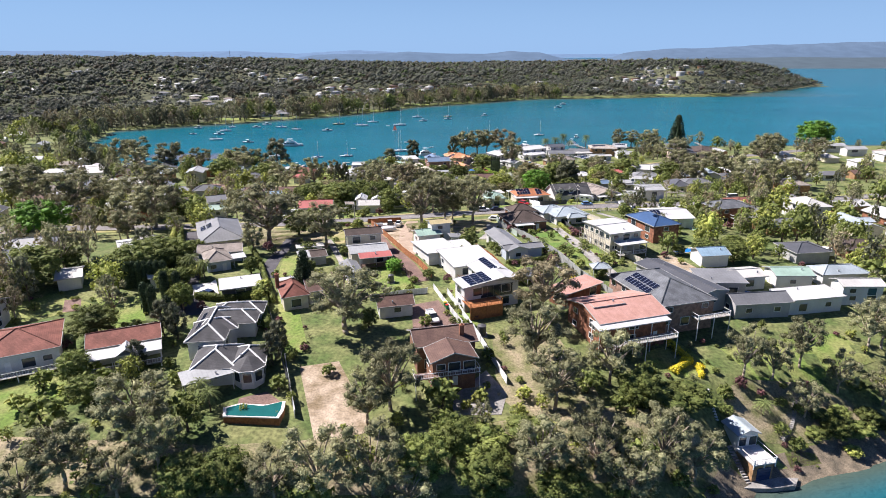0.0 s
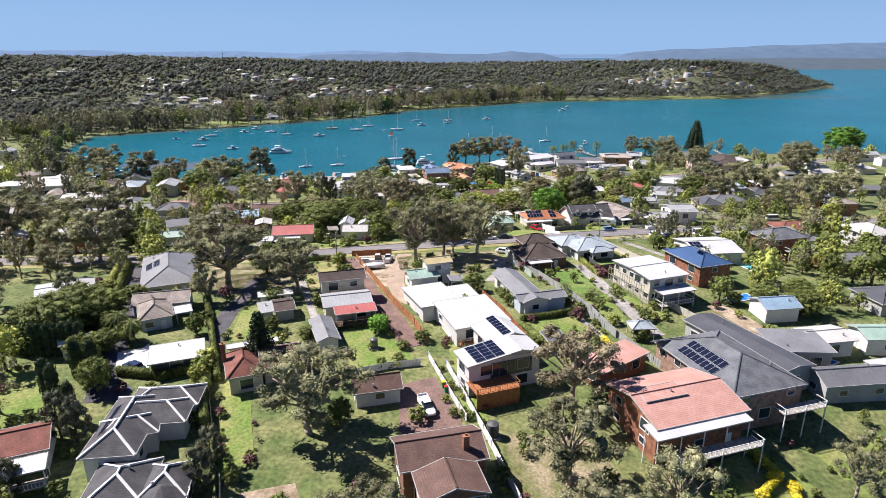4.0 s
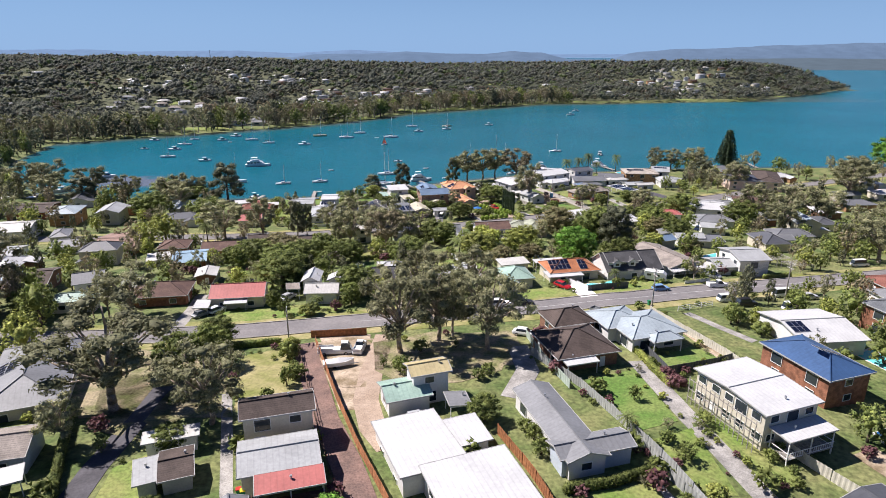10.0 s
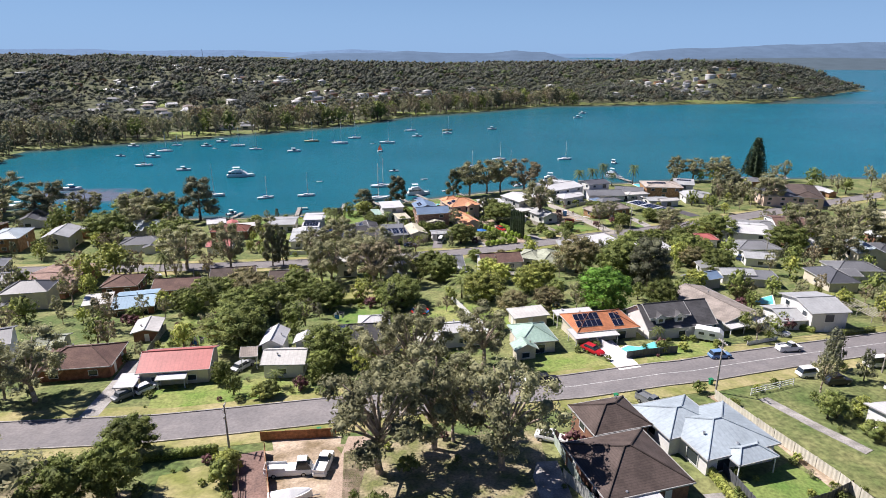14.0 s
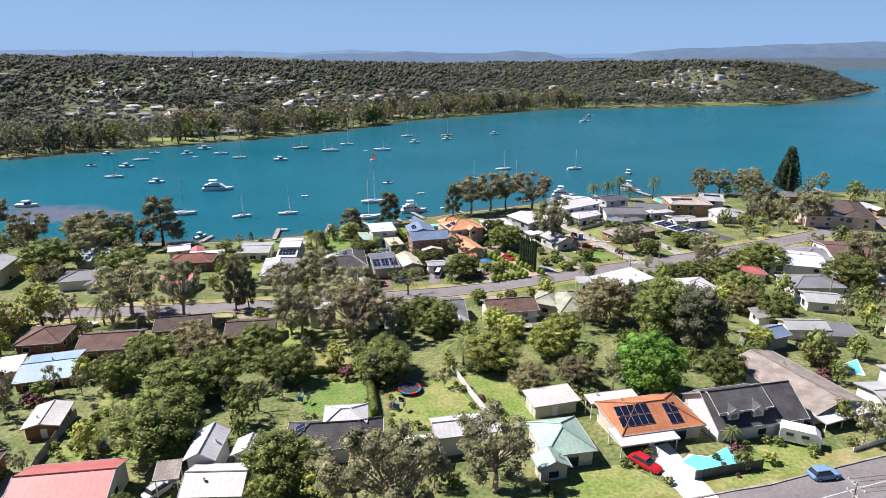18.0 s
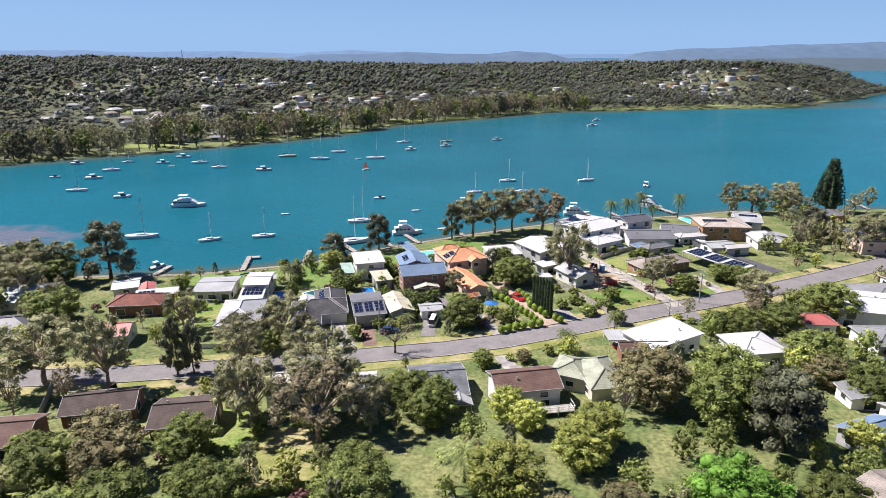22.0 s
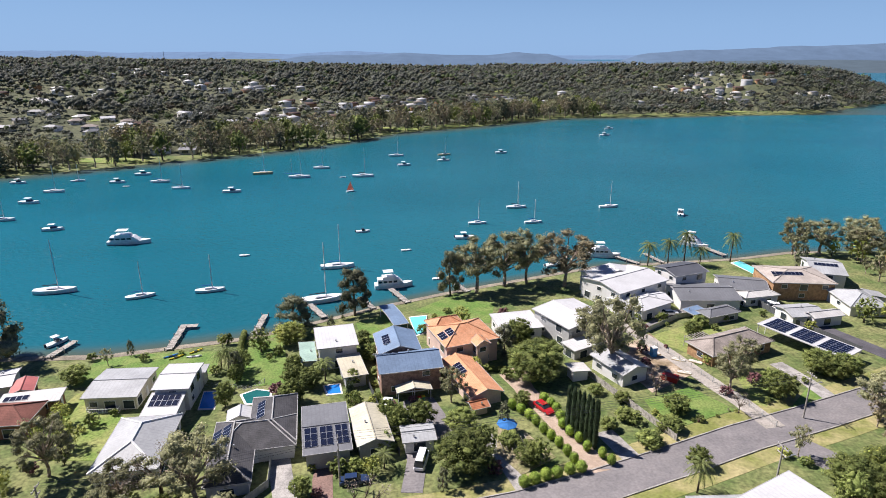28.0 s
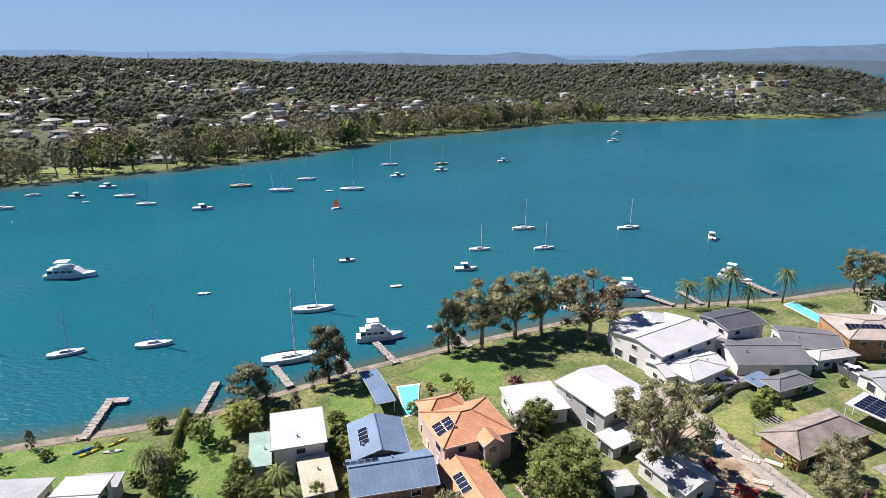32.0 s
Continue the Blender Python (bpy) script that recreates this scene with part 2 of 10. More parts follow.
M["fence_steel"] = mat("grey_fence_sheet", (0.36, 0.37, 0.35), 0.6, 0.08, 1, rnd=0.06)
M["fence_cream"] = mat("cream_fence_sheet", (0.58, 0.55, 0.46), 0.6, 0.08, 1, rnd=0.06)
M["fence_white"] = mat("white_fence", (0.75, 0.75, 0.74), 0.6, 0.06, 1)
M["fence_dark"] = mat("charcoal_fence", (0.10, 0.105, 0.11), 0.6, 0.08, 1, rnd=0.06)
M["fence_green"] = mat("green_fence_sheet", (0.42, 0.49, 0.43), 0.6, 0.08, 1, rnd=0.06)
M["deck"] = mat("oiled_deck", (0.42, 0.17, 0.07), 0.6, 0.15, 2, 0.2, 20)
M["pool"] = mat("pool_water", (0.16, 0.62, 0.62), 0.06, 0.06, 0.5, 0.15, 3, spec=0.5)
M["pool_blue"] = mat("blue_pool_water", (0.02, 0.20, 0.62), 0.06, 0.06, 0.5, 0.15, 3, spec=0.5)
M["pool_green"] = mat("dark_green_pool_water", (0.015, 0.12, 0.11), 0.06, 0.06, 0.5, 0.15, 3, spec=0.5)
M["hull"] = mat("white_gelcoat", (0.80, 0.80, 0.79), 0.25, 0.04, 0.8, spec=0.5)
M["hull_navy"] = mat("navy_gelcoat", (0.03, 0.05, 0.12), 0.25, 0.05, 0.8, spec=0.5)
M["hull_cream"] = mat("cream_paint", (0.55, 0.45, 0.28), 0.4, 0.08, 0.8)
M["canvas_blue"] = mat("blue_canvas", (0.03, 0.16, 0.42), 0.8, 0.1, 1)
M["canvas_dark"] = mat("dark_canvas", (0.04, 0.045, 0.06), 0.8, 0.1, 1)
M["tyre"] = mat("tyre_rubber", (0.02, 0.02, 0.02), 0.9, 0.1, 3)
M["plastic_green"] = mat("green_bin_plastic", (0.02, 0.20, 0.09), 0.5, 0.08, 3)
M["plastic_red"] = mat("red_bin_lid", (0.50, 0.03, 0.02), 0.5, 0.08, 3)
M["plastic_yellow"] = mat("yellow_bin_lid", (0.65, 0.48, 0.02), 0.5, 0.08, 3)
M["brown_bark"] = mat("rough_brown_bark", (0.16, 0.12, 0.09), 0.95, 0.3, 1.2, 0.8, 8)
M["pale_bark"] = mat("pale_gum_bark", (0.40, 0.34, 0.27), 0.9, 0.3, 0.8, 0.5, 6, col2=(0.25, 0.19, 0.14))
L = {}
L["gum"] = leafmat("gum_leaves", (0.325, 0.315, 0.175), (0.205, 0.212, 0.112), tr=0.33)
L["gumbrown"] = leafmat("bronze_gum_leaves", (0.31, 0.26, 0.155), (0.195, 0.175, 0.105))
L["oak"] = leafmat("sheoak_needles", (0.155, 0.16, 0.095), (0.105, 0.115, 0.07))
L["green"] = leafmat("green_leaves", (0.215, 0.245, 0.07), (0.12, 0.155, 0.045), tr=0.28)
L["bright"] = leafmat("bright_green_leaves", (0.17, 0.33, 0.05), (0.12, 0.25, 0.04), 0.12)
L["yellow"] = leafmat("yellow_green_leaves", (0.35, 0.36, 0.09), (0.22, 0.26, 0.065))
L["gold"] = leafmat("golden_flowers", (0.75, 0.60, 0.035), (0.45, 0.41, 0.06), 0.15)
L["rust"] = leafmat("rust_tinged_leaves", (0.27, 0.225, 0.115), (0.165, 0.165, 0.075))
L["pine"] = leafmat("dark_pine_needles", (0.07, 0.10, 0.05), (0.05, 0.075, 0.04), 0.15)
L["palm"] = leafmat("palm_fronds", (0.21, 0.24, 0.085), (0.14, 0.175, 0.06))
L["purple"] = leafmat("purple_leaves", (0.20, 0.09, 0.095), (0.13, 0.07, 0.07))
L["bare"] = leafmat("grey_twigs", (0.30, 0.255, 0.21), (0.21, 0.175, 0.14))
L["clipped"] = leafmat("clipped_lime_leaves", (0.36, 0.46, 0.09), (0.24, 0.36, 0.06), 0.1)
M["sail_orange"] = leafmat("orange_sailcloth", (0.85, 0.40, 0.28), (0.80, 0.33, 0.22), 0.0, 0.5, 0.1, 0.1)
# far leaf colours, lightened and cooled to carry the haze over the bay
HAZED_FAR_LEAVES = [leafmat("far_" + word, a, b, 0.0, 0.42, 0.1, 0.4, 0.4) for word, a, b in (
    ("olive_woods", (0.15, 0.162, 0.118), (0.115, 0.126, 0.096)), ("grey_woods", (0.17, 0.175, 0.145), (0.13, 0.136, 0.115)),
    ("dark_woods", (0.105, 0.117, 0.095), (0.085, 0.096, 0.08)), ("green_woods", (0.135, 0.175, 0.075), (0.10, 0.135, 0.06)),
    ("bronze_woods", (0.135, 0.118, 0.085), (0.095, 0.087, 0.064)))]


M["wood_floor"] = mat("woodland_floor", (0.115, 0.118, 0.065), 1.0, 0.3, 0.05, 0.5, 2, col2=(0.065, 0.075, 0.04))


# ---- terrain ----
def lerp(x, xs, ys):
    return float(np.interp(x, xs, ys))


NS_X = (-420, -330, -290, -280, -268, -252, -235, -196, -150, -110, -75, -43, -15, 7, 55, 105, 127, 200, 300, 500)
NS_Y = (560, 545, 538, 520, 470, 436, 408, 384, 372, 369, 371, 381, 399, 411, 433, 441, 448, 452, 455, 455)
SS_X = (-400, -60, 0, 30, 44, 50, 58, 80, 130, 220, 400)
SS_Y = (40, 55, 60, 66, 77, 84, 86, 93, 104, 112, 112)
FS_X = (-700, -520, -400, -340, -289, -222, -154, -89, -30, 39, 126, 209, 304, 400, 510, 600, 692)
FS_Y = (420, 440, 470, 505, 545, 588, 635, 685, 766, 811, 880, 888, 905, 915, 992, 1070, 1158)


def shore_n(x):
    return lerp(x, NS_X, NS_Y)


def shore_f(x):
    return lerp(x, FS_X, FS_Y)


def ground(x, y):
    """Height of the near land over the water."""
    dn, ds = shore_n(x) - y, y - lerp(x, SS_X, SS_Y)
    if x < -300:
        dn = max(dn, min((-300 - x) * 0.5, 60))
    dn += 0.35 * (408 - shore_n(x)) * min(max((dn - 40) / 80, 0), 1)
    a = lerp(dn, (-60, -6, 0, 6, 40, 78, 100, 118, 138, 158, 183, 208, 228, 258, 400), (-8, -1.5, 0, 0.7, 1.6, 3.0, 4.3, 6.0, 8.5, 10.8, 12.7, 15.2, 16.8, 17.5, 17.5))
    b = lerp(ds, (-60, -5, 0, 9, 18, 32, 52, 90, 400), (-8, -1.0, 0, 4.5, 10.5, 13, 15.2, 17.5, 17.5))
    a -= min(max(x - 40, 0), 120) * 0.045 * min(max((dn - 60) / 100, 0), 1)
    return min(a, b)


def far_ground(x, y):
    """Height of the far shore's hills."""
    d = y - shore_f(x)
    if x > 692:
        d = min(d, -20)
    back = lerp(x, (-700, 150, 400, 560, 650, 692), (1150, 900, 420, 260, 120, 0))
    hi = lerp(x, (-1500, -900, -600, -450, -250, -100, 20, 210, 350, 420, 520, 600, 650, 692), (46, 42, 37, 36, 29, 23, 20, 21, 30, 36, 34, 30, 21, 6))
    r = min(max(d, -30) / 520, 1.0) if x < 150 else min(max(d, -30) / lerp(x, (150, 400, 692), (520, 170, 100)), 1.0)
    z = hi * (1.5 * r * r - 0.5 * r ** 4 if r > 0 else r * 1.2) + min(max(d, 0) / 25, 1) * 1.2
    if d > back:
        z -= (d - back) * 0.16
    return z * (0.93 + 0.14 * noise.noise((x / 330, y / 330, 3.1))) if z > 0 else z


# ---- mesh tools ----
class Geo:
    def __init__(self):
        self.v, self.f = [], []

    def add(self, vs, fs):
        k = len(self.v)
        self.v += [tuple(p) for p in vs]
        self.f += [tuple(i + k for i in f) for f in fs]
        return self

    def box(self, c, s, rz=0.0, rx=0.0, ry=0.0):
        m = Euler((rx, ry, rz)).to_matrix()
        vs = [m @ Vector((x * s[0] / 2, y * s[1] / 2, z * s[2] / 2)) + Vector(c) for z in (-1, 1) for y in (-1, 1) for x in (-1, 1)]
        return self.add(vs, [(0, 2, 3, 1), (4, 5, 7, 6), (0, 1, 5, 4), (2, 6, 7, 3), (0, 4, 6, 2), (1, 3, 7, 5)])

    def prism(self, poly, z0, z1):
        n = len(poly)
        vs = [(x, y, z0) for x, y in poly] + [(x, y, z1) for x, y in poly]
        return self.add(vs, [tuple(range(n - 1, -1, -1)), tuple(range(n, 2 * n))] + [(i, (i + 1) % n, n + (i + 1) % n, n + i) for i in range(n)])

    def slab(self, faces, th):
        """One sheet th thick, given by its top faces; sides only along its outer edges."""
        at, pts, tops = {}, [], []
        for f in faces:
            a = [Vector(p) for p in f]
            if (a[1] - a[0]).cross(a[2] - a[0]).z < 0:
                a.reverse()
            ids = []
            for p in a:
                key = tuple(round(c, 3) for c in p)
                if key not in at:
                    at[key] = len(pts)
                    pts.append(p)
                ids.append(at[key])
            tops.append(ids)
        n = len(pts)
        edges = {(f[i], f[(i + 1) % len(f)]) for f in tops for i in range(len(f))}
        fs = [tuple(f) for f in tops] + [tuple(n + i for i in reversed(f)) for f in tops] + [(i, n + i, n + j, j) for i, j in sorted(edges) if (j, i) not in edges]
        return self.add(pts + [p - Vector((0, 0, th)) for p in pts], fs)

    def tube(self, p0, p1, r0, r1=None, n=6):
        r1 = r0 if r1 is None else r1
        p0, p1 = Vector(p0), Vector(p1)
        d = (p1 - p0).normalized()
        a = d.orthogonal().normalized()
        b = d.cross(a)
        ring = [(a * math.cos(k * 2 * math.pi / n) + b * math.sin(k * 2 * math.pi / n)) for k in range(n)]
        vs = [p0 + q * r0 for q in ring] + [p1 + q * r1 for q in ring]
        return self.add(vs, [(i, (i + 1) % n, n + (i + 1) % n, n + i) for i in range(n)] + [tuple(range(n - 1, -1, -1)), tuple(range(n, 2 * n))])

    def loft(self, rings, caps=True):
        n = len(rings[0])
        vs = [p for r in rings for p in r]
        fs = [(k * n + i, k * n + (i + 1) % n, (k + 1) * n + (i + 1) % n, (k + 1) * n + i) for k in range(len(rings) - 1) for i in range(n)]
        if caps:
            fs += [tuple(range(n - 1, -1, -1)), tuple(range((len(rings) - 1) * n, len(rings) * n))]
        return self.add(vs, fs)

    def mesh(self, name, material, uv=False, smooth=False):
        me = bpy.data.meshes.new(name)
        me.from_pydata(self.v, [], self.f)
        me.materials.append(material)
        if smooth:
            me.polygons.foreach_set("use_smooth", [True] * len(me.polygons))
        if uv:
            me.update()
            ul = me.uv_layers.new(name="UVMap")
            co = [v.co for v in me.vertices]
            for p in me.polygons:
                nn = p.normal
                u = Vector((-nn.y, nn.x, 0))
                u = u.normalized() if u.length > 1e-3 else Vector((1, 0, 0))
                w = nn.cross(u)
                for li in p.loop_indices:
                    q = co[me.loops[li].vertex_index]
                    ul.data[li].uv = (q.dot(u), q.dot(w))
        return me


def thing(name, label, category, m, group="", kind=""):
    ob = new(name)
    ob.empty_display_size = 0.2
    ob.matrix_world = m
    return tagged(ob, label, category, group, kind)


def part(name, geo, material, parent, label="", m=None, uv=False, smooth=False):
    ob = new(name, geo if isinstance(geo, bpy.types.Mesh) else geo.mesh(name, material, uv, smooth))
    ob.parent = parent
    if m is not None:
        ob.matrix_basis = m
    return tagged(ob, label)


def setting(name, geo, material, label, category, kind="structure", uv=False, smooth=False):
    return tagged(new(name, geo.mesh(name, material, uv, smooth)), label, category, "", kind)


def big_mesh(name, verts, faces, material):
    """A mesh straight from arrays: verts (n, 3), faces (m, 3 or 4)."""
    me = bpy.data.meshes.new(name)
    k = faces.shape[1]
    me.vertices.add(len(verts))
    me.vertices.foreach_set("co", np.asarray(verts, np.float32).ravel())
    me.loops.add(faces.size)
    me.loops.foreach_set("vertex_index", np.asarray(faces, np.int32).ravel())
    me.polygons.add(len(faces))
    me.polygons.foreach_set("loop_start", np.arange(0, faces.size, k, dtype=np.int32))
    me.materials.append(material)
    me.update(calc_edges=True)
    return me


def drape(poly, dz, cell=4.0, skirt=0.25):
    """A polygon laid on the ground, cut along the ground's own lattice."""
    bm = bmesh.new()
    bm.faces.new([bm.verts.new((x, y, 0)) for x, y in poly])
    xs, ys = [p[0] for p in poly], [p[1] for p in poly]
    for k in range(math.ceil(min(xs) / cell), math.floor(max(xs) / cell) + 1):
        bmesh.ops.bisect_plane(bm, geom=bm.verts[:] + bm.edges[:] + bm.faces[:], plane_co=(k * cell, 0, 0), plane_no=(1, 0, 0))
    for k in range(math.ceil(min(ys) / cell), math.floor(max(ys) / cell) + 1):
        bmesh.ops.bisect_plane(bm, geom=bm.verts[:] + bm.edges[:] + bm.faces[:], plane_co=(0, k * cell, 0), plane_no=(0, 1, 0))
    for v in bm.verts:
        v.co.z = ground(v.co.x, v.co.y) + dz
    bmesh.ops.recalc_face_normals(bm, faces=bm.faces[:])
    if bm.faces and sum(f.normal.z for f in bm.faces) < 0:
        bmesh.ops.reverse_faces(bm, faces=bm.faces[:])
    if skirt:
        ex = bmesh.ops.extrude_edge_only(bm, edges=[e for e in bm.edges if e.is_boundary])
        for v in ex["geom"]:
            if isinstance(v, bmesh.types.BMVert):
                v.co.z -= skirt
    return bm


LAWNS = []


def patch(name, label, material, dz, *poly, category="", kind="structure"):
    if name == "lawn":
        LAWNS.append(poly)
    me = bpy.data.meshes.new(name)
    bm = drape(poly, dz)
    bm.to_mesh(me)
    bm.free()
    me.materials.append(M[material])
    return tagged(new(name, me), label, category or name.split("_")[0], "", kind)


def ribbon(line, width):
    """The outline of a strip of that width along a line."""
    left, right = [], []
    for i, p in enumerate(line):
        a = Vector(line[max(i - 1, 0)])
        b = Vector(line[min(i + 1, len(line) - 1)])
        d = (b - a).normalized()
        s = Vector((-d.y, d.x)) * width / 2
        left.append(tuple(Vector(p) + s))
        right.append(tuple(Vector(p) - s))
    return left + right[::-1]


def kerb(line, label="low grey concrete kerb along the road"):
    g = Geo()
    pts = []
    for a, b in zip(line, line[1:]):
        n = max(int(math.dist(a, b) / 4), 1)
        pts += [(a[0] + (b[0] - a[0]) * k / n, a[1] + (b[1] - a[1]) * k / n) for k in range(n)]
    pts.append(line[-1])
    for a, b in zip(pts, pts[1:]):
        za, zb = ground(*a), ground(*b)
        g.box(((a[0] + b[0]) / 2, (a[1] + b[1]) / 2, (za + zb) / 2 + 0.08), (math.dist(a, b) + 0.02, 0.22, 0.3), math.atan2(b[1] - a[1], b[0] - a[0]), 0, -math.atan2(zb - za, math.dist(a, b)))
    return setting("kerb", g, M["concrete"], label, "kerb")


# ---- ground, water, distance ----
def sheet(name, xs, ys, fn, material):
    v = np.array([(x, y, fn(x, y)) for y in ys for x in xs])
    n, m = len(xs), len(ys)
    i = np.arange(n * m).reshape(m, n)
    f = np.stack([i[:-1, :-1], i[:-1, 1:], i[1:, 1:], i[1:, :-1]], -1).reshape(-1, 4)
    me = big_mesh(name, v, f, material)
    me.polygons.foreach_set("use_smooth", [True] * len(me.polygons))
    return new(name, me)


def both(x, y):
    near = ground(x, y)
    far = far_ground(x, y)
    return max(near, far, -7.0) if y > 330 else max(near, -7.0)


_xs = [-4900, -3800, -2800, -2000, -1500, -1150, -900, -760, -640, -560, -500, -460, -430] + list(range(-400, 404, 4)) + [430, 470, 520, 580, 650, 730, 850, 1000, 1300, 1700, 2300, 3200, 4000, 4900]
_ys = [-600, -300, -100, 0] + list(range(24, 484, 4)) + list(range(490, 1100, 14)) + [1140, 1200, 1300, 1420, 1600, 1850, 2150, 2500, 2900, 3400, 4000, 4900]
land = sheet("ground", _xs, _ys, both, M["grass"])
land.data.materials.append(M["wood_floor"])
land.data.polygons.foreach_set("material_index", [1 if p.center.y > shore_f(p.center.x) + 26 and p.center.y > 330 or p.center.x > 430 else 0 for p in land.data.polygons])
tagged(land, "patchy green and straw-coloured grass on sloping ground", "ground", "", "structure")

mw = bpy.data.materials.new("lake_water")
mw.use_nodes = True
_n, _l = mw.node_tree.nodes, mw.node_tree.links
_b = _n["Principled BSDF"]
_b.inputs["Roughness"].default_value = 0.2
_b.inputs["IOR"].default_value = 1.33
_b.inputs["Specular IOR Level"].default_value = 0.12
_g = _n.new("ShaderNodeNewGeometry")
_a1 = _n.new("ShaderNodeTexNoise")
_a1.inputs["Scale"].default_value, _a1.inputs["Detail"].default_value = 0.008, 4
_l.new(_g.outputs["Position"], _a1.inputs["Vector"])
_r = _n.new("ShaderNodeMapRange")
_r.inputs["From Min"].default_value, _r.inputs["From Max"].default_value = 0.35, 0.65
_l.new(_a1.outputs["Fac"], _r.inputs["Value"])
_mx = _n.new("ShaderNodeMix")
_mx.data_type = "RGBA"
_mx.inputs["A"].default_value, _mx.inputs["B"].default_value = (0.004, 0.100, 0.138, 1), (0.007, 0.120, 0.162, 1)
_l.new(_r.outputs[0], _mx.inputs["Factor"])
_dp = _n.new("ShaderNodeAttribute")
_dp.attribute_name = "depth"
_sh = _n.new("ShaderNodeMapRange")
_sh.interpolation_type = "SMOOTHSTEP"
for _k, _v in (("From Min", 0.0), ("From Max", 1.8), ("To Min", 0.85), ("To Max", 0.0)):
    _sh.inputs[_k].default_value = _v
_l.new(_dp.outputs["Fac"], _sh.inputs["Value"])
_sx = _n.new("ShaderNodeMix")
_sx.data_type = "RGBA"
_sx.inputs["B"].default_value = (0.075, 0.088, 0.06, 1)
_l.new(_sh.outputs[0], _sx.inputs["Factor"])
_l.new(_mx.outputs["Result"], _sx.inputs["A"])
_wd = _n.new("ShaderNodeAttribute")
_wd.attribute_name = "weed"
_wn = _n.new("ShaderNodeTexNoise")
_wn.inputs["Scale"].default_value, _wn.inputs["Detail"].default_value = 0.12, 5
_l.new(_g.outputs["Position"], _wn.inputs["Vector"])
_wf = _n.new("ShaderNodeMath")
_wf.operation = "MULTIPLY"
_l.new(_wd.outputs["Fac"], _wf.inputs[0])
_l.new(_wn.outputs["Fac"], _wf.inputs[1])
_wr = _n.new("ShaderNodeMapRange")
_wr.inputs["From Min"].default_value, _wr.inputs["From Max"].default_value, _wr.inputs["To Max"].default_value = 0.18, 0.42, 0.75
_l.new(_wf.outputs[0], _wr.inputs["Value"])
_wx = _n.new("ShaderNodeMix")
_wx.data_type = "RGBA"
_wx.inputs["B"].default_value = (0.15, 0.135, 0.17, 1)
_l.new(_wr.outputs[0], _wx.inputs["Factor"])
_l.new(_sx.outputs["Result"], _wx.inputs["A"])
_l.new(_wx.outputs["Result"], _b.inputs["Base Color"])
_mp = _n.new("ShaderNodeMapping")
_mp.inputs["Scale"].default_value = (0.55, 1.0, 1.0)
_mp.inputs["Rotation"].default_value = (0, 0, 0.35)
_l.new(_g.outputs["Position"], _mp.inputs["Vector"])
_w1 = _n.new("ShaderNodeTexNoise")
_w1.inputs["Scale"].default_value, _w1.inputs["Detail"].default_value = 0.85, 6
_l.new(_mp.outputs[0], _w1.inputs["Vector"])
_w2 = _n.new("ShaderNodeTexNoise")
_w2.inputs["Scale"].default_value, _w2.inputs["Detail"].default_value = 0.02, 3
_l.new(_mp.outputs[0], _w2.inputs["Vector"])
_wm = _n.new("ShaderNodeMath")
_wm.operation = "MULTIPLY"
_l.new(_w1.outputs["Fac"], _wm.inputs[0])
_l.new(_w2.outputs["Fac"], _wm.inputs[1])
_bp = _n.new("ShaderNodeBump")
_bp.inputs["Strength"].default_value, _bp.inputs["Distance"].default_value = 1.0, 0.85
_l.new(_wm.outputs[0], _bp.inputs["Height"])
_l.new(_bp.outputs[0], _b.inputs["Normal"])
lake = tagged(sheet("water", [-4900, -2000, -800] + list(range(-400, 404, 8)) + [700, 2000, 4900], [-2500, 0] + list(range(40, 112, 4)) + [200, 340] + list(range(352, 560, 4)) + list(range(570, 1200, 15)) + [2500, 4900], lambda x, y: 0.0, mw), "rippled teal lake water, shallow and pale along the shore", "water", "", "structure")
_da = lake.data.attributes.new("depth", "FLOAT", "POINT")
_da.data.foreach_set("value", [max(-both(v.co.x, v.co.y), 0.0) for v in lake.data.vertices])
_wa = lake.data.attributes.new("weed", "FLOAT", "POINT")
_wa.data.foreach_set("value", [max(0.0, 1.0 - math.hypot((v.co.x + 168 + (v.co.y - 412) * 0.4) / 46, (v.co.y - 412) / 22) ** 2) for v in lake.data.vertices])


def hill_line(name, y, xs, tops, col, label, step=24):
    """A far range of hills: a ridge with a front and a back slope. col includes the haze."""
    v, f = [], []
    n = int((xs[-1] - xs[0]) / step) + 1
    for i in range(n):
        x = xs[0] + i * step
        t = lerp(x, xs, tops) * (1 + 0.09 * noise.noise((x / 260, y, 0)) + 0.05 * noise.noise((x / 70, y, 7)))
        v += [(x, y - 330, -2), (x, y - 120, t * 0.6 - 1), (x, y, t), (x, y + 260, -2)]
        if i:
            f += [(4 * (i - 1) + k, 4 * i + k, 4 * i + k + 1, 4 * (i - 1) + k + 1) for k in range(3)]
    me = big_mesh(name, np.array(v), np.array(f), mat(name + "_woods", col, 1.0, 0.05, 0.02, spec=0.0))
    return tagged(new(name, me), label, "hills", "", "structure")
# the haze of distance is mixed into each range's blue base colour
hill_line("backdrop_hills_near", 2950, (-4500, -3000, -1500, -763, -559, -333, -156, 5, 196, 309, 448, 551, 753, 826, 1050, 1351, 1775, 2300, 3200, 4500), (6, 6, 4, 6, 35, 35, 47, 38, 36, 49, 42, 15, 13, 38, 58, 66, 83, 88, 76, 58), (0.10, 0.15, 0.22), "wooded hills across the lake, haze mixed into their blue-grey")
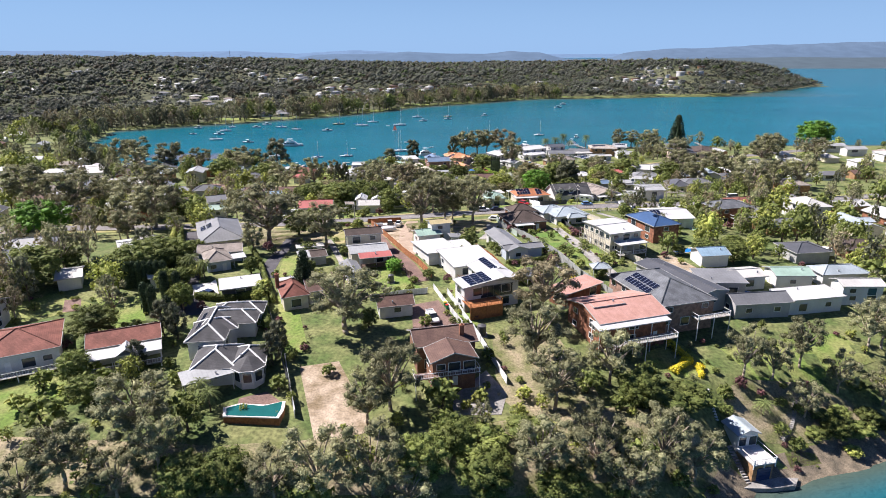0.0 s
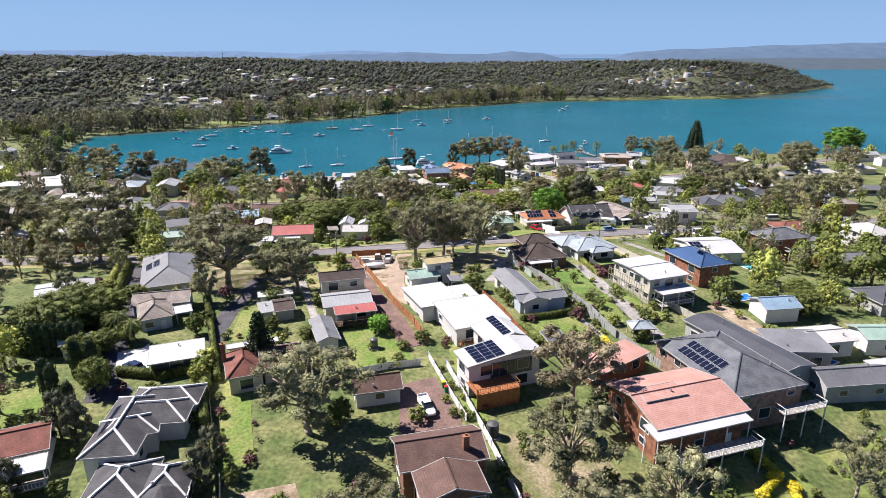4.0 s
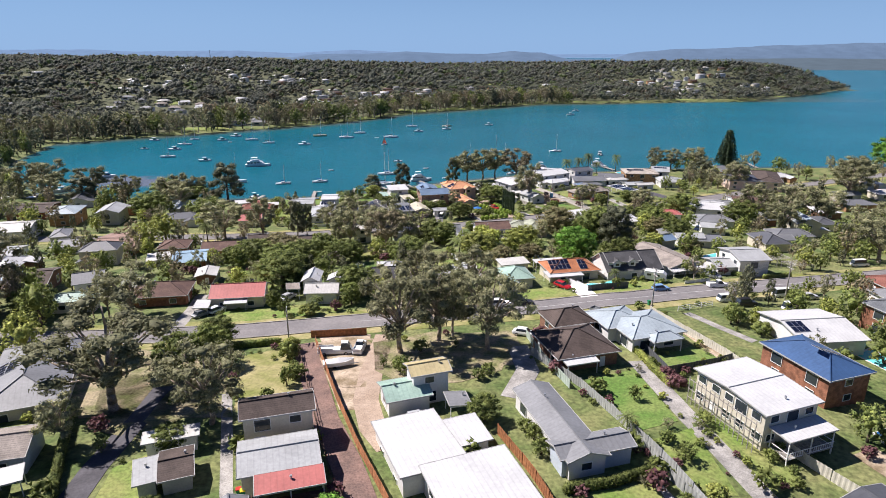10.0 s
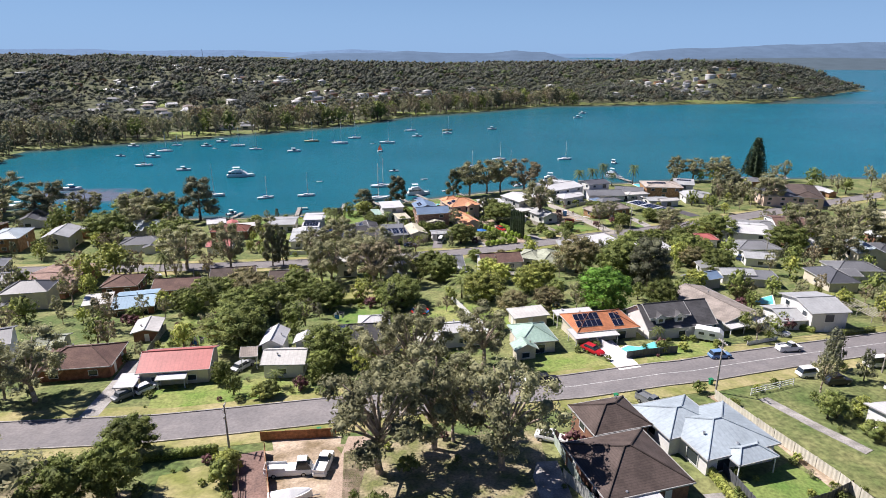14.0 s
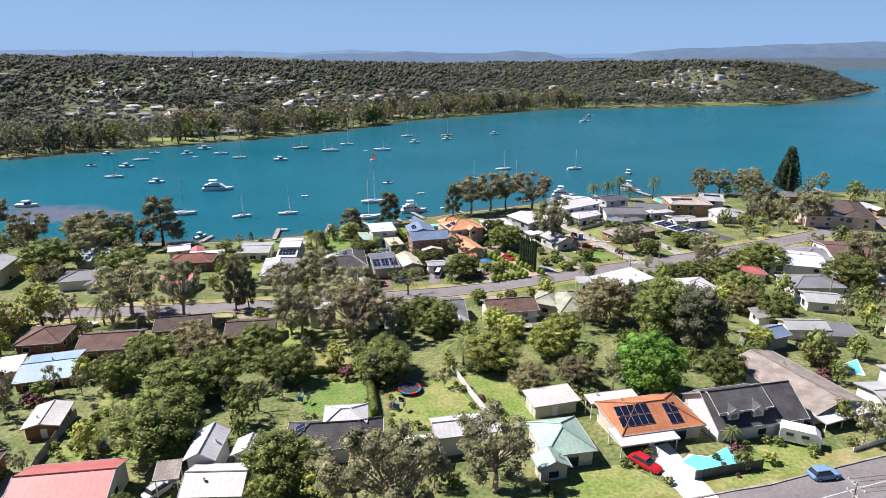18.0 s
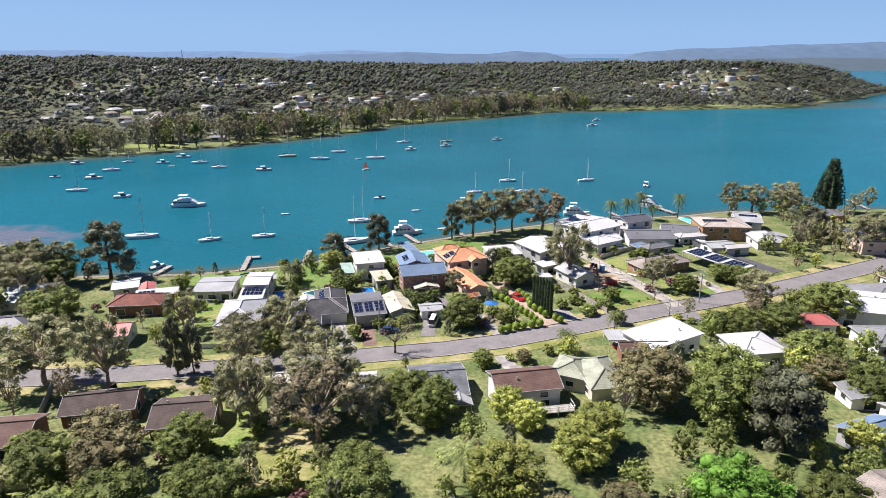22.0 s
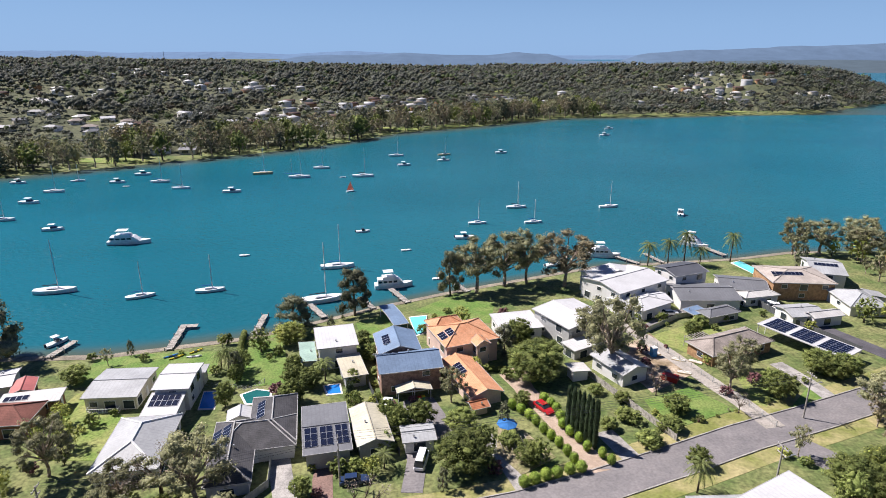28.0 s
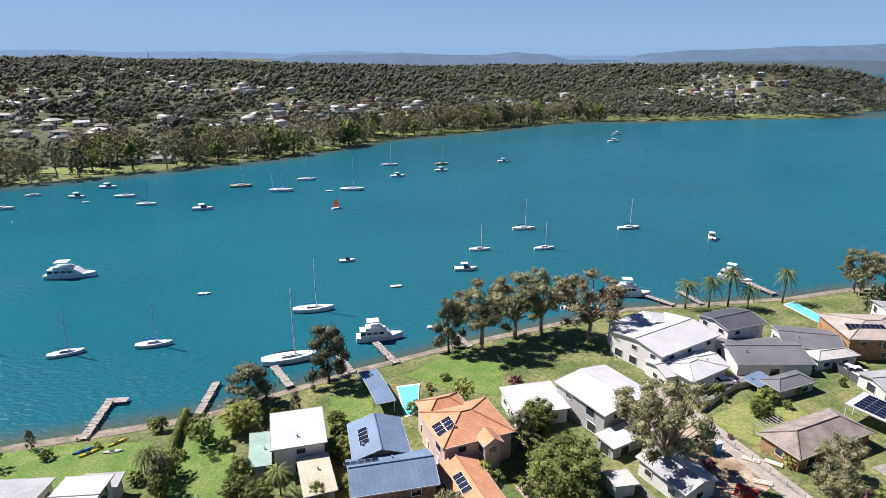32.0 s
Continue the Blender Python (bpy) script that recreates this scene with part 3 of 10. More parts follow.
hill_line("backdrop_hills_far", 4250, (-4500, -2853, -2343, -2017, -1323, -959, -592, -227, 248, 797, 1164, 2874, 4500), (45, 45, 46, 34, 40, 24, 47, 26, 13, 20, 20, 43, 60), (0.125, 0.195, 0.30), "distant range on the horizon, pale blue from painted haze")
hill_line("backdrop_shore", 2350, (560, 700, 900, 1200, 1600, 2200, 3000, 4200), (-2, 20, 26, 30, 28, 32, 30, 20), (0.08, 0.11, 0.135), "low wooded shore across the lake, blue-green with painted haze")


# ---- houses ----
rng = random.Random(7)
SHARED = {}


def shared(key, make):
    if key not in SHARED:
        SHARED[key] = make()
    return SHARED[key]


def window_mesh(w, h):
    """A frame of one piece round the opening, with a sill lip."""
    a, b, t = w / 2, h, 0.08
    out = [(-a, 0), (a, 0), (a, b), (-a, b)]
    inn = [(-a + t, t), (a - t, t), (a - t, b - t), (-a + t, b - t)]
    v = [(x, -0.08, z) for x, z in out] + [(x, -0.08, z) for x, z in inn] + [(x, 0.02, z) for x, z in out] + [(x, 0.0, z) for x, z in inn]
    f = []
    for i in range(4):
        k = (i + 1) % 4
        f += [(i, k, 4 + k, 4 + i), (k, i, 8 + i, 8 + k), (4 + i, 4 + k, 12 + k, 12 + i)]
    return Geo().add(v, f).mesh("window", M["trim"])


def window(parent, m, w, h, curtain=False):
    ob = part("window", shared(("win", w, h), lambda: window_mesh(w, h)), None, parent, m=m)
    part("pane", shared(("pane", w, h), lambda: Geo().box((0, -0.01, h / 2), (w - 0.16, 0.03, h - 0.16)).mesh("pane", M["glass"])), None, ob)
    return ob


def door(parent, m, w=0.95, h=2.05, material="trim"):
    def make():
        g = Geo().box((0, -0.03, h / 2), (w, 0.07, h))
        for z in (0.25, 0.72):
            g.box((0, -0.075, h * z), (w * 0.7, 0.03, h * 0.32))
        return g.mesh("door", M[material])
    ob = part("door", shared(("door", w, h, material), make), None, parent, m=m)
    return ob


def garage_door(parent, m, w=2.6, h=2.15, material="trim"):
    def make():
        g = Geo()
        for k in range(5):
            g.box((0, -0.03, h * (k + 0.5) / 5), (w, 0.07, h / 5 - 0.03))
        return g.mesh("garage_door", M[material])
    return part("garage_door", shared(("gdoor", w, h, material), make), None, parent, m=m)


def roof_faces(kind, w, d, ze, rise):
    """Top faces of a roof over w by d with its eaves at ze, its ridge lines, and its height at a place."""
    a, b = w / 2, d / 2
    if kind == "gx":
        fs = [[(-a, -b, ze), (a, -b, ze), (a, 0, ze + rise), (-a, 0, ze + rise)], [(a, b, ze), (-a, b, ze), (-a, 0, ze + rise), (a, 0, ze + rise)]]
        return fs, [((-a, 0, ze + rise), (a, 0, ze + rise))], lambda x, y: ze + rise * (1 - abs(y) / b)
    if kind == "gy":
        fs = [[(a, -b, ze), (a, b, ze), (0, b, ze + rise), (0, -b, ze + rise)], [(-a, b, ze), (-a, -b, ze), (0, -b, ze + rise), (0, b, ze + rise)]]
        return fs, [((0, -b, ze + rise), (0, b, ze + rise))], lambda x, y: ze + rise * (1 - abs(x) / a)
    if kind == "gyr":       # ridge nearer the right side
        c = a * 0.42
        fs = [[(a, -b, ze + rise * 0.3), (a, b, ze + rise * 0.3), (c, b, ze + rise), (c, -b, ze + rise)], [(-a, b, ze), (-a, -b, ze), (c, -b, ze + rise), (c, b, ze + rise)]]
        return fs, [((c, -b, ze + rise), (c, b, ze + rise))], lambda x, y: ze + rise * (x + a) / (c + a) if x < c else ze + rise * (1 - 0.7 * (x - c) / (a - c))
    if kind == "mono":      # high at the far side
        return [[(-a, -b, ze), (a, -b, ze), (a, b, ze + rise), (-a, b, ze + rise)]], [], lambda x, y: ze + rise * (y + b) / d
    if kind == "monof":     # high at the near side
        return [[(-a, -b, ze + rise), (a, -b, ze + rise), (a, b, ze), (-a, b, ze)]], [], lambda x, y: ze + rise * (b - y) / d
    if kind == "monol":     # high at the left
        return [[(-a, -b, ze + rise), (a, -b, ze), (a, b, ze), (-a, b, ze + rise)]], [], lambda x, y: ze + rise * (a - x) / w
    if kind == "monor":
        return [[(-a, -b, ze), (a, -b, ze + rise), (a, b, ze + rise), (-a, b, ze)]], [], lambda x, y: ze + rise * (a + x) / w
    zr = ze + rise
    if w >= d:
        r = a - b * 0.98
        p, q = (-r, 0, zr), (r, 0, zr)
        fs = [[(-a, -b, ze), (a, -b, ze), q, p], [(a, b, ze), (-a, b, ze), p, q], [(-a, b, ze), (-a, -b, ze), p], [(a, -b, ze), (a, b, ze), q]]
        hips = [(p, q), (p, (-a, -b, ze)), (p, (-a, b, ze)), (q, (a, -b, ze)), (q, (a, b, ze))]
    else:
        r = b - a * 0.98
        p, q = (0, -r, zr), (0, r, zr)
        fs = [[(-a, -b, ze), (a, -b, ze), p], [(a, b, ze), (-a, b, ze), q], [(-a, b, ze), (-a, -b, ze), p, q], [(a, -b, ze), (a, b, ze), q, p]]
        hips = [(p, q), (p, (-a, -b, ze)), (p, (a, -b, ze)), (q, (-a, b, ze)), (q, (a, b, ze))]
    mm = min(a, b)
    return fs, hips, lambda x, y: ze + rise * min((a - abs(x)) / mm, (b - abs(y)) / mm, 1)


FOOT = []


def house(name, label, category, x, y, z, rot, group=""):
    FOOT.append((x, y))
    return thing(name, label, category, pose(x, y, z, 0, 0, rot), group)


def wing(H, lx, ly, lrot, w, d, eave, kind, rise, wall, roofm, over=0.45, win=0.62, solar=(), cap=None, vents=1, open_sides=False, base=1.2, trim="fascia"):
    """One block of a house: walls down into the ground, openings, roof with gutters and ridge caps."""
    m0 = pose(lx, ly, 0, 0, 0, lrot)
    ze = eave
    fs, ridges, zr = roof_faces(kind, w, d, ze, rise)
    part("roof", Geo().slab([[tuple(p) for p in f] for f in fs], 0.14), M[roofm], H, m=m0, uv=True)
    a, b = w / 2 - over, d / 2 - over
    if open_sides:
        nx, ny = max(int(w / 3.2), 1), 1
        pm = shared(("post", round(eave, 1)), lambda: Geo().box((0, 0, eave / 2 - base / 2), (0.12, 0.12, eave + base)).mesh("post", M["trim"]))
        for i in range(nx + 1):
            for j in (-1, 1):
                px, py = -w / 2 + 0.25 + i * (w - 0.5) / nx, j * (d / 2 - 0.25)
                part("post", pm, None, H, m=m0 @ pose(px, py, zr(px, py) - ze - 0.12))
        g = Geo()
        for s in (-1, 1):
            g.box((0, s * (d / 2 - 0.25), ze - 0.12), (w - 0.3, 0.08, 0.18))
        part("beam", g, M["trim"], H, m=m0)
    else:
        top = lambda x, y: zr(x, y) - 0.16
        cs = [(-a, -b), (a, -b), (a, b), (-a, b)]
        if kind == "gx":
            ring = [(-a, -b), (a, -b), (a, 0), (a, b), (-a, b), (-a, 0)]
        elif kind == "gyr":
            ring = [(-a, -b), (w * 0.21, -b), (a, -b), (a, b), (w * 0.21, b), (-a, b)]
        elif kind == "gy":
            ring = [(-a, -b), (0, -b), (a, -b), (a, b), (0, b), (-a, b)]
        else:
            ring = cs
        n = len(ring)
        g = Geo()
        g.add([(x, y, -base) for x, y in ring] + [(x, y, top(x, y)) for x, y in ring], [(i, (i + 1) % n, n + (i + 1) % n, n + i) for i in range(n)] + [tuple(range(n - 1, -1, -1))])
        part("wall", g, M[wall], H, m=m0)
        sides = [((0, -b), 0, 2 * a), ((a, 0), 90, 2 * b), ((0, b), 180, 2 * a), ((-a, 0), 270, 2 * b)]
        floors = [0.0] if eave < 4.4 else [0.0, eave - 2.75]
        if win:
            for si, ((cx, cy), ang, ln) in enumerate(sides):
                back = math.cos(radians(ang) + (H.matrix_world @ m0).to_euler().z) < -0.35
                k = int(ln * win * (0.3 if back else 1.0) / 3.2 + 0.3)
                for f in floors:
                    for j in range(k):
                        u = (j + 0.5) / k * ln - ln / 2 + rng.uniform(-0.3, 0.3)
                        pm = m0 @ pose(cx, cy, 0, 0, 0, ang) @ pose(u, -0.02, 0)
                        r = rng.random()
                        if f == 0 and r < 0.14:
                            door(H, pm)
                        elif r < 0.4:
                            window(H, pm @ pose(0, 0, f + 0.35), 2.2, 1.9)
                        elif r < 0.88:
                            window(H, pm @ pose(0, 0, f + 0.95), 1.6, 1.2)
    # gutter and barge boards: one loop round the edge of the roof
    loop = [(-w / 2, -d / 2), (0, -d / 2), (w / 2, -d / 2), (w / 2, 0), (w / 2, d / 2), (0, d / 2), (-w / 2, d / 2), (-w / 2, 0)]
    n = len(loop)
    v = []
    for x, y in loop:
        k = zr(x, y)
        ox, oy = (x > 0.01) - (x < -0.01), (y > 0.01) - (y < -0.01)
        v += [(x + ox * 0.09, y + oy * 0.09, k + 0.03), (x + ox * 0.09, y + oy * 0.09, k - 0.17), (x + ox * 0.012, y + oy * 0.012, k - 0.17), (x + ox * 0.012, y + oy * 0.012, k + 0.03)]
    f = [(4 * i + e, 4 * ((i + 1) % n) + e, 4 * ((i + 1) % n) + (e + 1) % 4, 4 * i + (e + 1) % 4) for i in range(n) for e in range(4)]
    part("gutter", Geo().add(v, f), M[trim], H, m=m0)
    if ridges and rise > 0.3:
        for p, q in ridges:
            p, q = Vector(p), Vector(q)
            part("ridge_cap", Geo().tube(p + Vector((0, 0, 0.03)), q + Vector((0, 0, 0.03)), 0.19 if cap == "trim" else 0.13, None, 5), M[cap or roofm], H, m=m0)
    for k in range(vents if rng.random() < 0.55 else 0):
        vx, vy = rng.uniform(-0.3, 0.3) * w, rng.uniform(-0.35, 0.35) * d
        vz = zr(vx, vy)
        part("roof_vent", shared("vent", lambda: Geo().tube((0, 0, -0.1), (0, 0, 0.35), 0.12, 0.12, 8).tube((0, 0, 0.3), (0, 0, 0.5), 0.2, 0.16, 8).mesh("roof_vent", M["alu"])), None, H, m=m0 @ pose(vx, vy, vz))
    for cx, cy, nx, ny in solar:
        gx = (zr(cx + 0.2, cy) - zr(cx - 0.2, cy)) / 0.4
        gy = (zr(cx, cy + 0.2) - zr(cx, cy - 0.2)) / 0.4
        pm = shared("solar", solar_mesh)
        fm = shared("solar_frame", lambda: Geo().box((0, 0, 0.03), (1.04, 1.68, 0.05)).mesh("solar_panel", M["alu"]))
        for i in range(nx):
            for j in range(ny):
                ox, oy = (i - (nx - 1) / 2) * 1.08, (j - (ny - 1) / 2) * 1.72
                if abs(gx) > abs(gy):
                    ox, oy = oy, ox
                px, py = cx + ox, cy + oy
                q = m0 @ pose(px, py, zr(cx, cy) + gx * ox + gy * oy + 0.05) @ Euler((math.atan(gy), -math.atan(gx), 0)).to_matrix().to_4x4()
                if abs(gx) > abs(gy):
                    q = q @ pose(0, 0, 0, 0, 0, 90)
                s = part("solar_panel", fm, None, H, m=q)
                part("solar_cell_sheet", pm, None, s)
    return zr


def solar_mesh():
    return Geo().box((0, 0, 0.06), (0.97, 1.6, 0.014)).mesh("solar_cell_sheet", M["solar"], True)


def solar_strip(H, lx, ly, z, n):
    """A flat row of panels that climbs a west-facing slope."""
    for k in range(n):
        q = pose(lx, ly + (k - n / 2) * 1.1, z, 0, -28.7, 0)
        s = part("solar_panel", shared("solar_frame", lambda: Geo().box((0, 0, 0.03), (1.04, 1.68, 0.05)).mesh("solar_panel", M["alu"])), None, H, m=q)
        part("solar_cell_sheet", shared("solar", solar_mesh), None, s)


def bay(H, lx, ly, r, eave, rise, wall, roofm):
    """An eight-sided bay with tall windows and a pointed roof."""
    ring = [(math.cos((k + 0.5) * math.pi / 4), math.sin((k + 0.5) * math.pi / 4)) for k in range(8)]
    m0 = pose(lx, ly, 0)
    part("wall", Geo().prism([(x * r, y * r) for x, y in ring], -1.5, eave - 0.1), M[wall], H, m=m0)
    o = r + 0.45
    part("roof", Geo().slab([[(ring[k][0] * o, ring[k][1] * o, eave), (ring[(k + 1) % 8][0] * o, ring[(k + 1) % 8][1] * o, eave), (0, 0, eave + rise)] for k in range(8)], 0.12), M[roofm], H, m=m0, uv=True)
    gv = [(x * k, y * k, z) for x, y in ring for k, z in ((o - 0.02, eave + 0.03), (o + 0.09, eave + 0.03), (o + 0.09, eave - 0.14), (o - 0.02, eave - 0.14))]
    part("gutter", Geo().add(gv, [(4 * i + e, 4 * ((i + 1) % 8) + e, 4 * ((i + 1) % 8) + (e + 1) % 4, 4 * i + (e + 1) % 4) for i in range(8) for e in range(4)]), M["trim"], H, m=m0)
    for k in range(4, 9):
        window(H, m0 @ pose(0, 0, 0, 0, 0, k * 45 + 90) @ pose(0, -r * 0.924 - 0.02, 0.6), 1.6, 1.9)


def glazing(H, lx, ly, w, h, z):
    """A wall of tall dark-framed panes."""
    n = max(int(w / 1.4), 1)
    for k in range(n):
        part("pane", shared(("glz", round(w / n, 2), h), lambda: Geo().box((0, 0, h / 2), (w / n - 0.08, 0.08, h)).mesh("pane", M["glass"])), None, H, m=pose(lx - w / 2 + (k + 0.5) * w / n, ly, z))
    g = Geo()
    for zz in (0, h):
        g.box((lx, ly - 0.02, z + zz), (w + 0.1, 0.14, 0.1))
    part("window_frame", g, M["steel"], H)


def deck(H, lx, ly, w, d, z, material="deck", rail="trim", base=1.2):
    """A raised deck with its railing and posts."""
    n = max(int(d / 0.6), 2)
    for k in range(n):
        part("deck_board", shared(("dboard", w, round(d / n, 2), material), lambda: Geo().box((0, 0, -0.06), (w, d / n - 0.03, 0.1)).mesh("deck_board", M[material])), None, H, m=pose(lx, ly - d / 2 + (k + 0.5) * d / n, z))
    for i in (-1, 0, 1):
        part("post", Geo().box((i * (w / 2 - 0.12), -d / 2 + 0.12, (z + 0.95 - base) / 2), (0.14, 0.14, z + 0.95 + base)), M[rail], H, m=pose(lx, ly, 0))
    for zz in (0.15, 0.95):
        part("handrail" if zz > 0.5 else "bottom_rail", Geo().add([(x, y, z + zz + q) for q in (-0.04, 0.04) for x, y in ((-w / 2, d / 2), (-w / 2, -d / 2), (w / 2, -d / 2), (w / 2, d / 2), (w / 2 - 0.07, d / 2), (w / 2 - 0.07, -d / 2 + 0.07), (-w / 2 + 0.07, -d / 2 + 0.07), (-w / 2 + 0.07, d / 2))], [(0, 1, 6, 7), (1, 2, 5, 6), (2, 3, 4, 5), (15, 14, 9, 8), (14, 13, 10, 9), (13, 12, 11, 10)] + [(i, 8 + i, 8 + (i + 1) % 8, (i + 1) % 8) for i in range(8)]), M[rail], H, m=pose(lx, ly, 0))
    nb = int(w / 0.42)
    for k in range(nb):
        part("baluster", shared(("baluster", rail), lambda: Geo().box((0, 0, 0.55), (0.06, 0.04, 0.75)).mesh("baluster", M[rail])), None, H, m=pose(lx - w / 2 + (k + 0.5) * w / nb, ly - d / 2 + 0.06, z))


def chimney(H, lx, ly, z0, z1, material="red_brick"):
    g = Geo().box((0, 0, (z0 + z1) / 2), (0.8, 0.6, z1 - z0)).box((0, 0, z1 + 0.06), (0.95, 0.75, 0.14)).tube((0, 0, z1 + 0.1), (0, 0, z1 + 0.4), 0.14, 0.12, 8)
    part("chimney", g, M[material], H, m=pose(lx, ly, 0))


FENCES = []


def fence(label, material, h, *pts, gap=3.4, kind="sheet"):
    """A fence along the points, in panels between posts that step with the ground."""
    if "timber" not in material:
        FENCES.extend(zip(pts, pts[1:]))
    x0, y0 = pts[0]
    F = thing("fence", label, "fence", pose(x0, y0, ground(x0, y0)))
    z00 = ground(x0, y0)
    postm = shared(("fpost", h, material), lambda: Geo().box((0, 0, h / 2 - 0.2), (0.11, 0.11, h + 0.5)).mesh("post", M[material]))
    for a, b in zip(pts, pts[1:]):
        L0 = math.dist(a, b)
        n = max(round(L0 / gap), 1)
        rz = math.degrees(math.atan2(b[1] - a[1], b[0] - a[0]))
        for k in range(n + 1):
            px, py = a[0] + (b[0] - a[0]) * k / n, a[1] + (b[1] - a[1]) * k / n
            pz = ground(px, py) - z00
            if k < n or b == pts[-1]:
                part("post", postm, None, F, m=pose(px - x0, py - y0, pz, 0, 0, rz))
            if k < n:
                qx, qy = a[0] + (b[0] - a[0]) * (k + 1) / n, a[1] + (b[1] - a[1]) * (k + 1) / n
                qz = ground(qx, qy) - z00
                ln = round(L0 / n, 2)

                def make():
                    g = Geo()
                    if kind == "rail":
                        for zz in (0.25, 0.6, 0.95):
                            g.box((ln / 2, 0, h * zz), (ln, 0.05, 0.12))
                    elif kind == "slat":
                        q = max(int(h / 0.16), 3)
                        prof = [(y, (i + e) * h / q) for i in range(q) for y, e in ((-0.025, 0.02), (-0.025, 0.8), (-0.004, 0.82), (-0.004, 0.99))]
                        ring = prof + [(0.02, z) for _, z in reversed(prof)]
                        k2 = len(ring)
                        g.add([(0, y, z) for y, z in ring] + [(ln, y, z) for y, z in ring], [(i, (i + 1) % k2, k2 + (i + 1) % k2, k2 + i) for i in range(k2)])
                    elif kind == "wire":
                        for i in range(5):
                            g.box((ln / 2, 0, (i + 1) * h / 5.2), (ln, 0.02, 0.02))
                    else:
                        q = max(int(ln / 0.3), 2) * 2
                        xs = [(i * ln / q, 0.022 * (-1) ** (i // 2)) for i in range(q + 1)]
                        ring = xs + [(x, y - 0.02) for x, y in reversed(xs)]
                        k2 = len(ring)
                        g.add([(x, y, -0.15) for x, y in ring] + [(x, y, h) for x, y in ring], [(i, (i + 1) % k2, k2 + (i + 1) % k2, k2 + i) for i in range(k2)] + [(k2 + i, k2 + i + 1, 2 * k2 - 2 - i, 2 * k2 - 1 - i) for i in range(q)])
                    return g.mesh("panel", M[material])
                pm = shared(("panel", h, material, ln, kind), make)
                part("panel", pm, None, F, m=pose(px - x0, py - y0, pz, 0, 0, rz) @ Matrix(((1, 0, 0, 0), (0, 1, 0, 0), ((qz - pz) / ln, 0, 1, 0), (0, 0, 0, 1))))
    return F


# ---- roads, drives and lawns ----
ROAD_A_LINE = [(-227.5, 188.2), (-57.8, 199.6), (-44.1, 200.5), (-30.5, 202.4), (-16.4, 204.6), (13.5, 209.4), (23.9, 210.7), (46.6, 216.4), (74.1, 226.7), (99.5, 235.8), (240.8, 286.2)]
patch('road', 'worn grey asphalt road with pale kerbs', 'asphalt', 0.07, *ribbon(ROAD_A_LINE, 8.6), category='road')
patch('verge', 'dry grass verge along the road', 'dry', 0.045, *ribbon(ROAD_A_LINE, 15.6), category='verge')
for s in (0, 1):
    o = ribbon(ROAD_A_LINE, 8.8)
    kerb(o[:len(o) // 2] if s == 0 else o[len(o) // 2:][::-1])
patch('road_line', 'faded white centre line on the asphalt', 'paint_white', 0.085, *ribbon(ROAD_A_LINE[4:], 0.14), category='road line')
ROAD_B_LINE = [(-246.4, 289.8), (-76.8, 302.0), (-62.0, 303.1), (-49.2, 304.7), (-35.0, 306.5), (-20.4, 308.5), (3.8, 312.2), (17.1, 315.8), (29.5, 320.7), (43.0, 326.6), (58.0, 333.8), (74.2, 340.6), (92.2, 348.6), (126.6, 365.3), (261.4, 431.0)]
patch('road', 'grey asphalt street bending along the waterfront blocks', 'asphalt', 0.07, *ribbon(ROAD_B_LINE, 7.4), category='road')
patch('verge', 'dry grass verge along the road', 'dry', 0.045, *ribbon(ROAD_B_LINE, 14.4), category='verge')
for s in (0, 1):
    o = ribbon(ROAD_B_LINE, 7.6)
    kerb(o[:len(o) // 2] if s == 0 else o[len(o) // 2:][::-1])
patch('lane', 'pale grey gravel side lane to the shore', 'lane_gravel', 0.09, *ribbon([(65.1, 337.0), (63.0, 345.9), (59.8, 355.8), (56.2, 367.4), (52.2, 379.1), (49.1, 388.2)], 4.2), category='road')
patch('side_street', 'grey asphalt side street', 'asphalt', 0.075, *ribbon([(62.7, 335.8), (70.6, 324.7), (81.0, 311.9), (87.7, 302.9)], 6.5), category='road')
patch('driveway', 'brown brick-paved drive between fences', 'brickpave', 0.09, *ribbon([(-25.7, 192.6), (-16.3, 164.1), (-11.6, 153.9), (-6.9, 141.4), (-5.3, 137.3)], 4.2), category='road')
patch('courtyard', 'brown brick-paved yard', 'brickpave', 0.08, (-7.0, 124.9), (-1.0, 127.4), (3.1, 116.4), (3.7, 111.8), (-6.0, 112.5), category='paving')
patch('driveway', 'curving bare earth drive', 'gravel', 0.06, *ribbon([(-10.1, 196.2), (-11.0, 179.5), (-10.8, 169.3), (-8.9, 161.9), (-6.0, 157.0)], 4), category='road')
patch('yard', 'bare earth yard with parked trucks', 'earth', 0.05, (-23.2, 195.8), (-13.1, 196.5), (-11.2, 173.5), (-15.2, 173.5), category='yard')
patch('driveway', 'pale concrete drive beside a long fence', 'concrete', 0.06, *ribbon([(35.5, 182.0), (37.9, 163.1), (41.0, 149.5), (42.6, 143.1)], 3.2), category='road')
patch('driveway', 'bright white concrete driveway', 'white_concrete', 0.08, (31.3, 229.6), (35.9, 231.3), (37.6, 217.9), (33.4, 216.7), category='driveway')
patch('driveway', 'long curving grey gravel drive', 'dark_asphalt', 0.06, *ribbon([(-45.0, 175.5), (-44.2, 164.5), (-44.5, 153.1), (-43.8, 144.0), (-42.2, 139.0)], 3.6), category='road')
patch('path', 'narrow concrete side path', 'concrete', 0.06, *ribbon([(-33.6, 172.4), (-29.1, 158.9), (-25.3, 147.4)], 1.6), category='path')
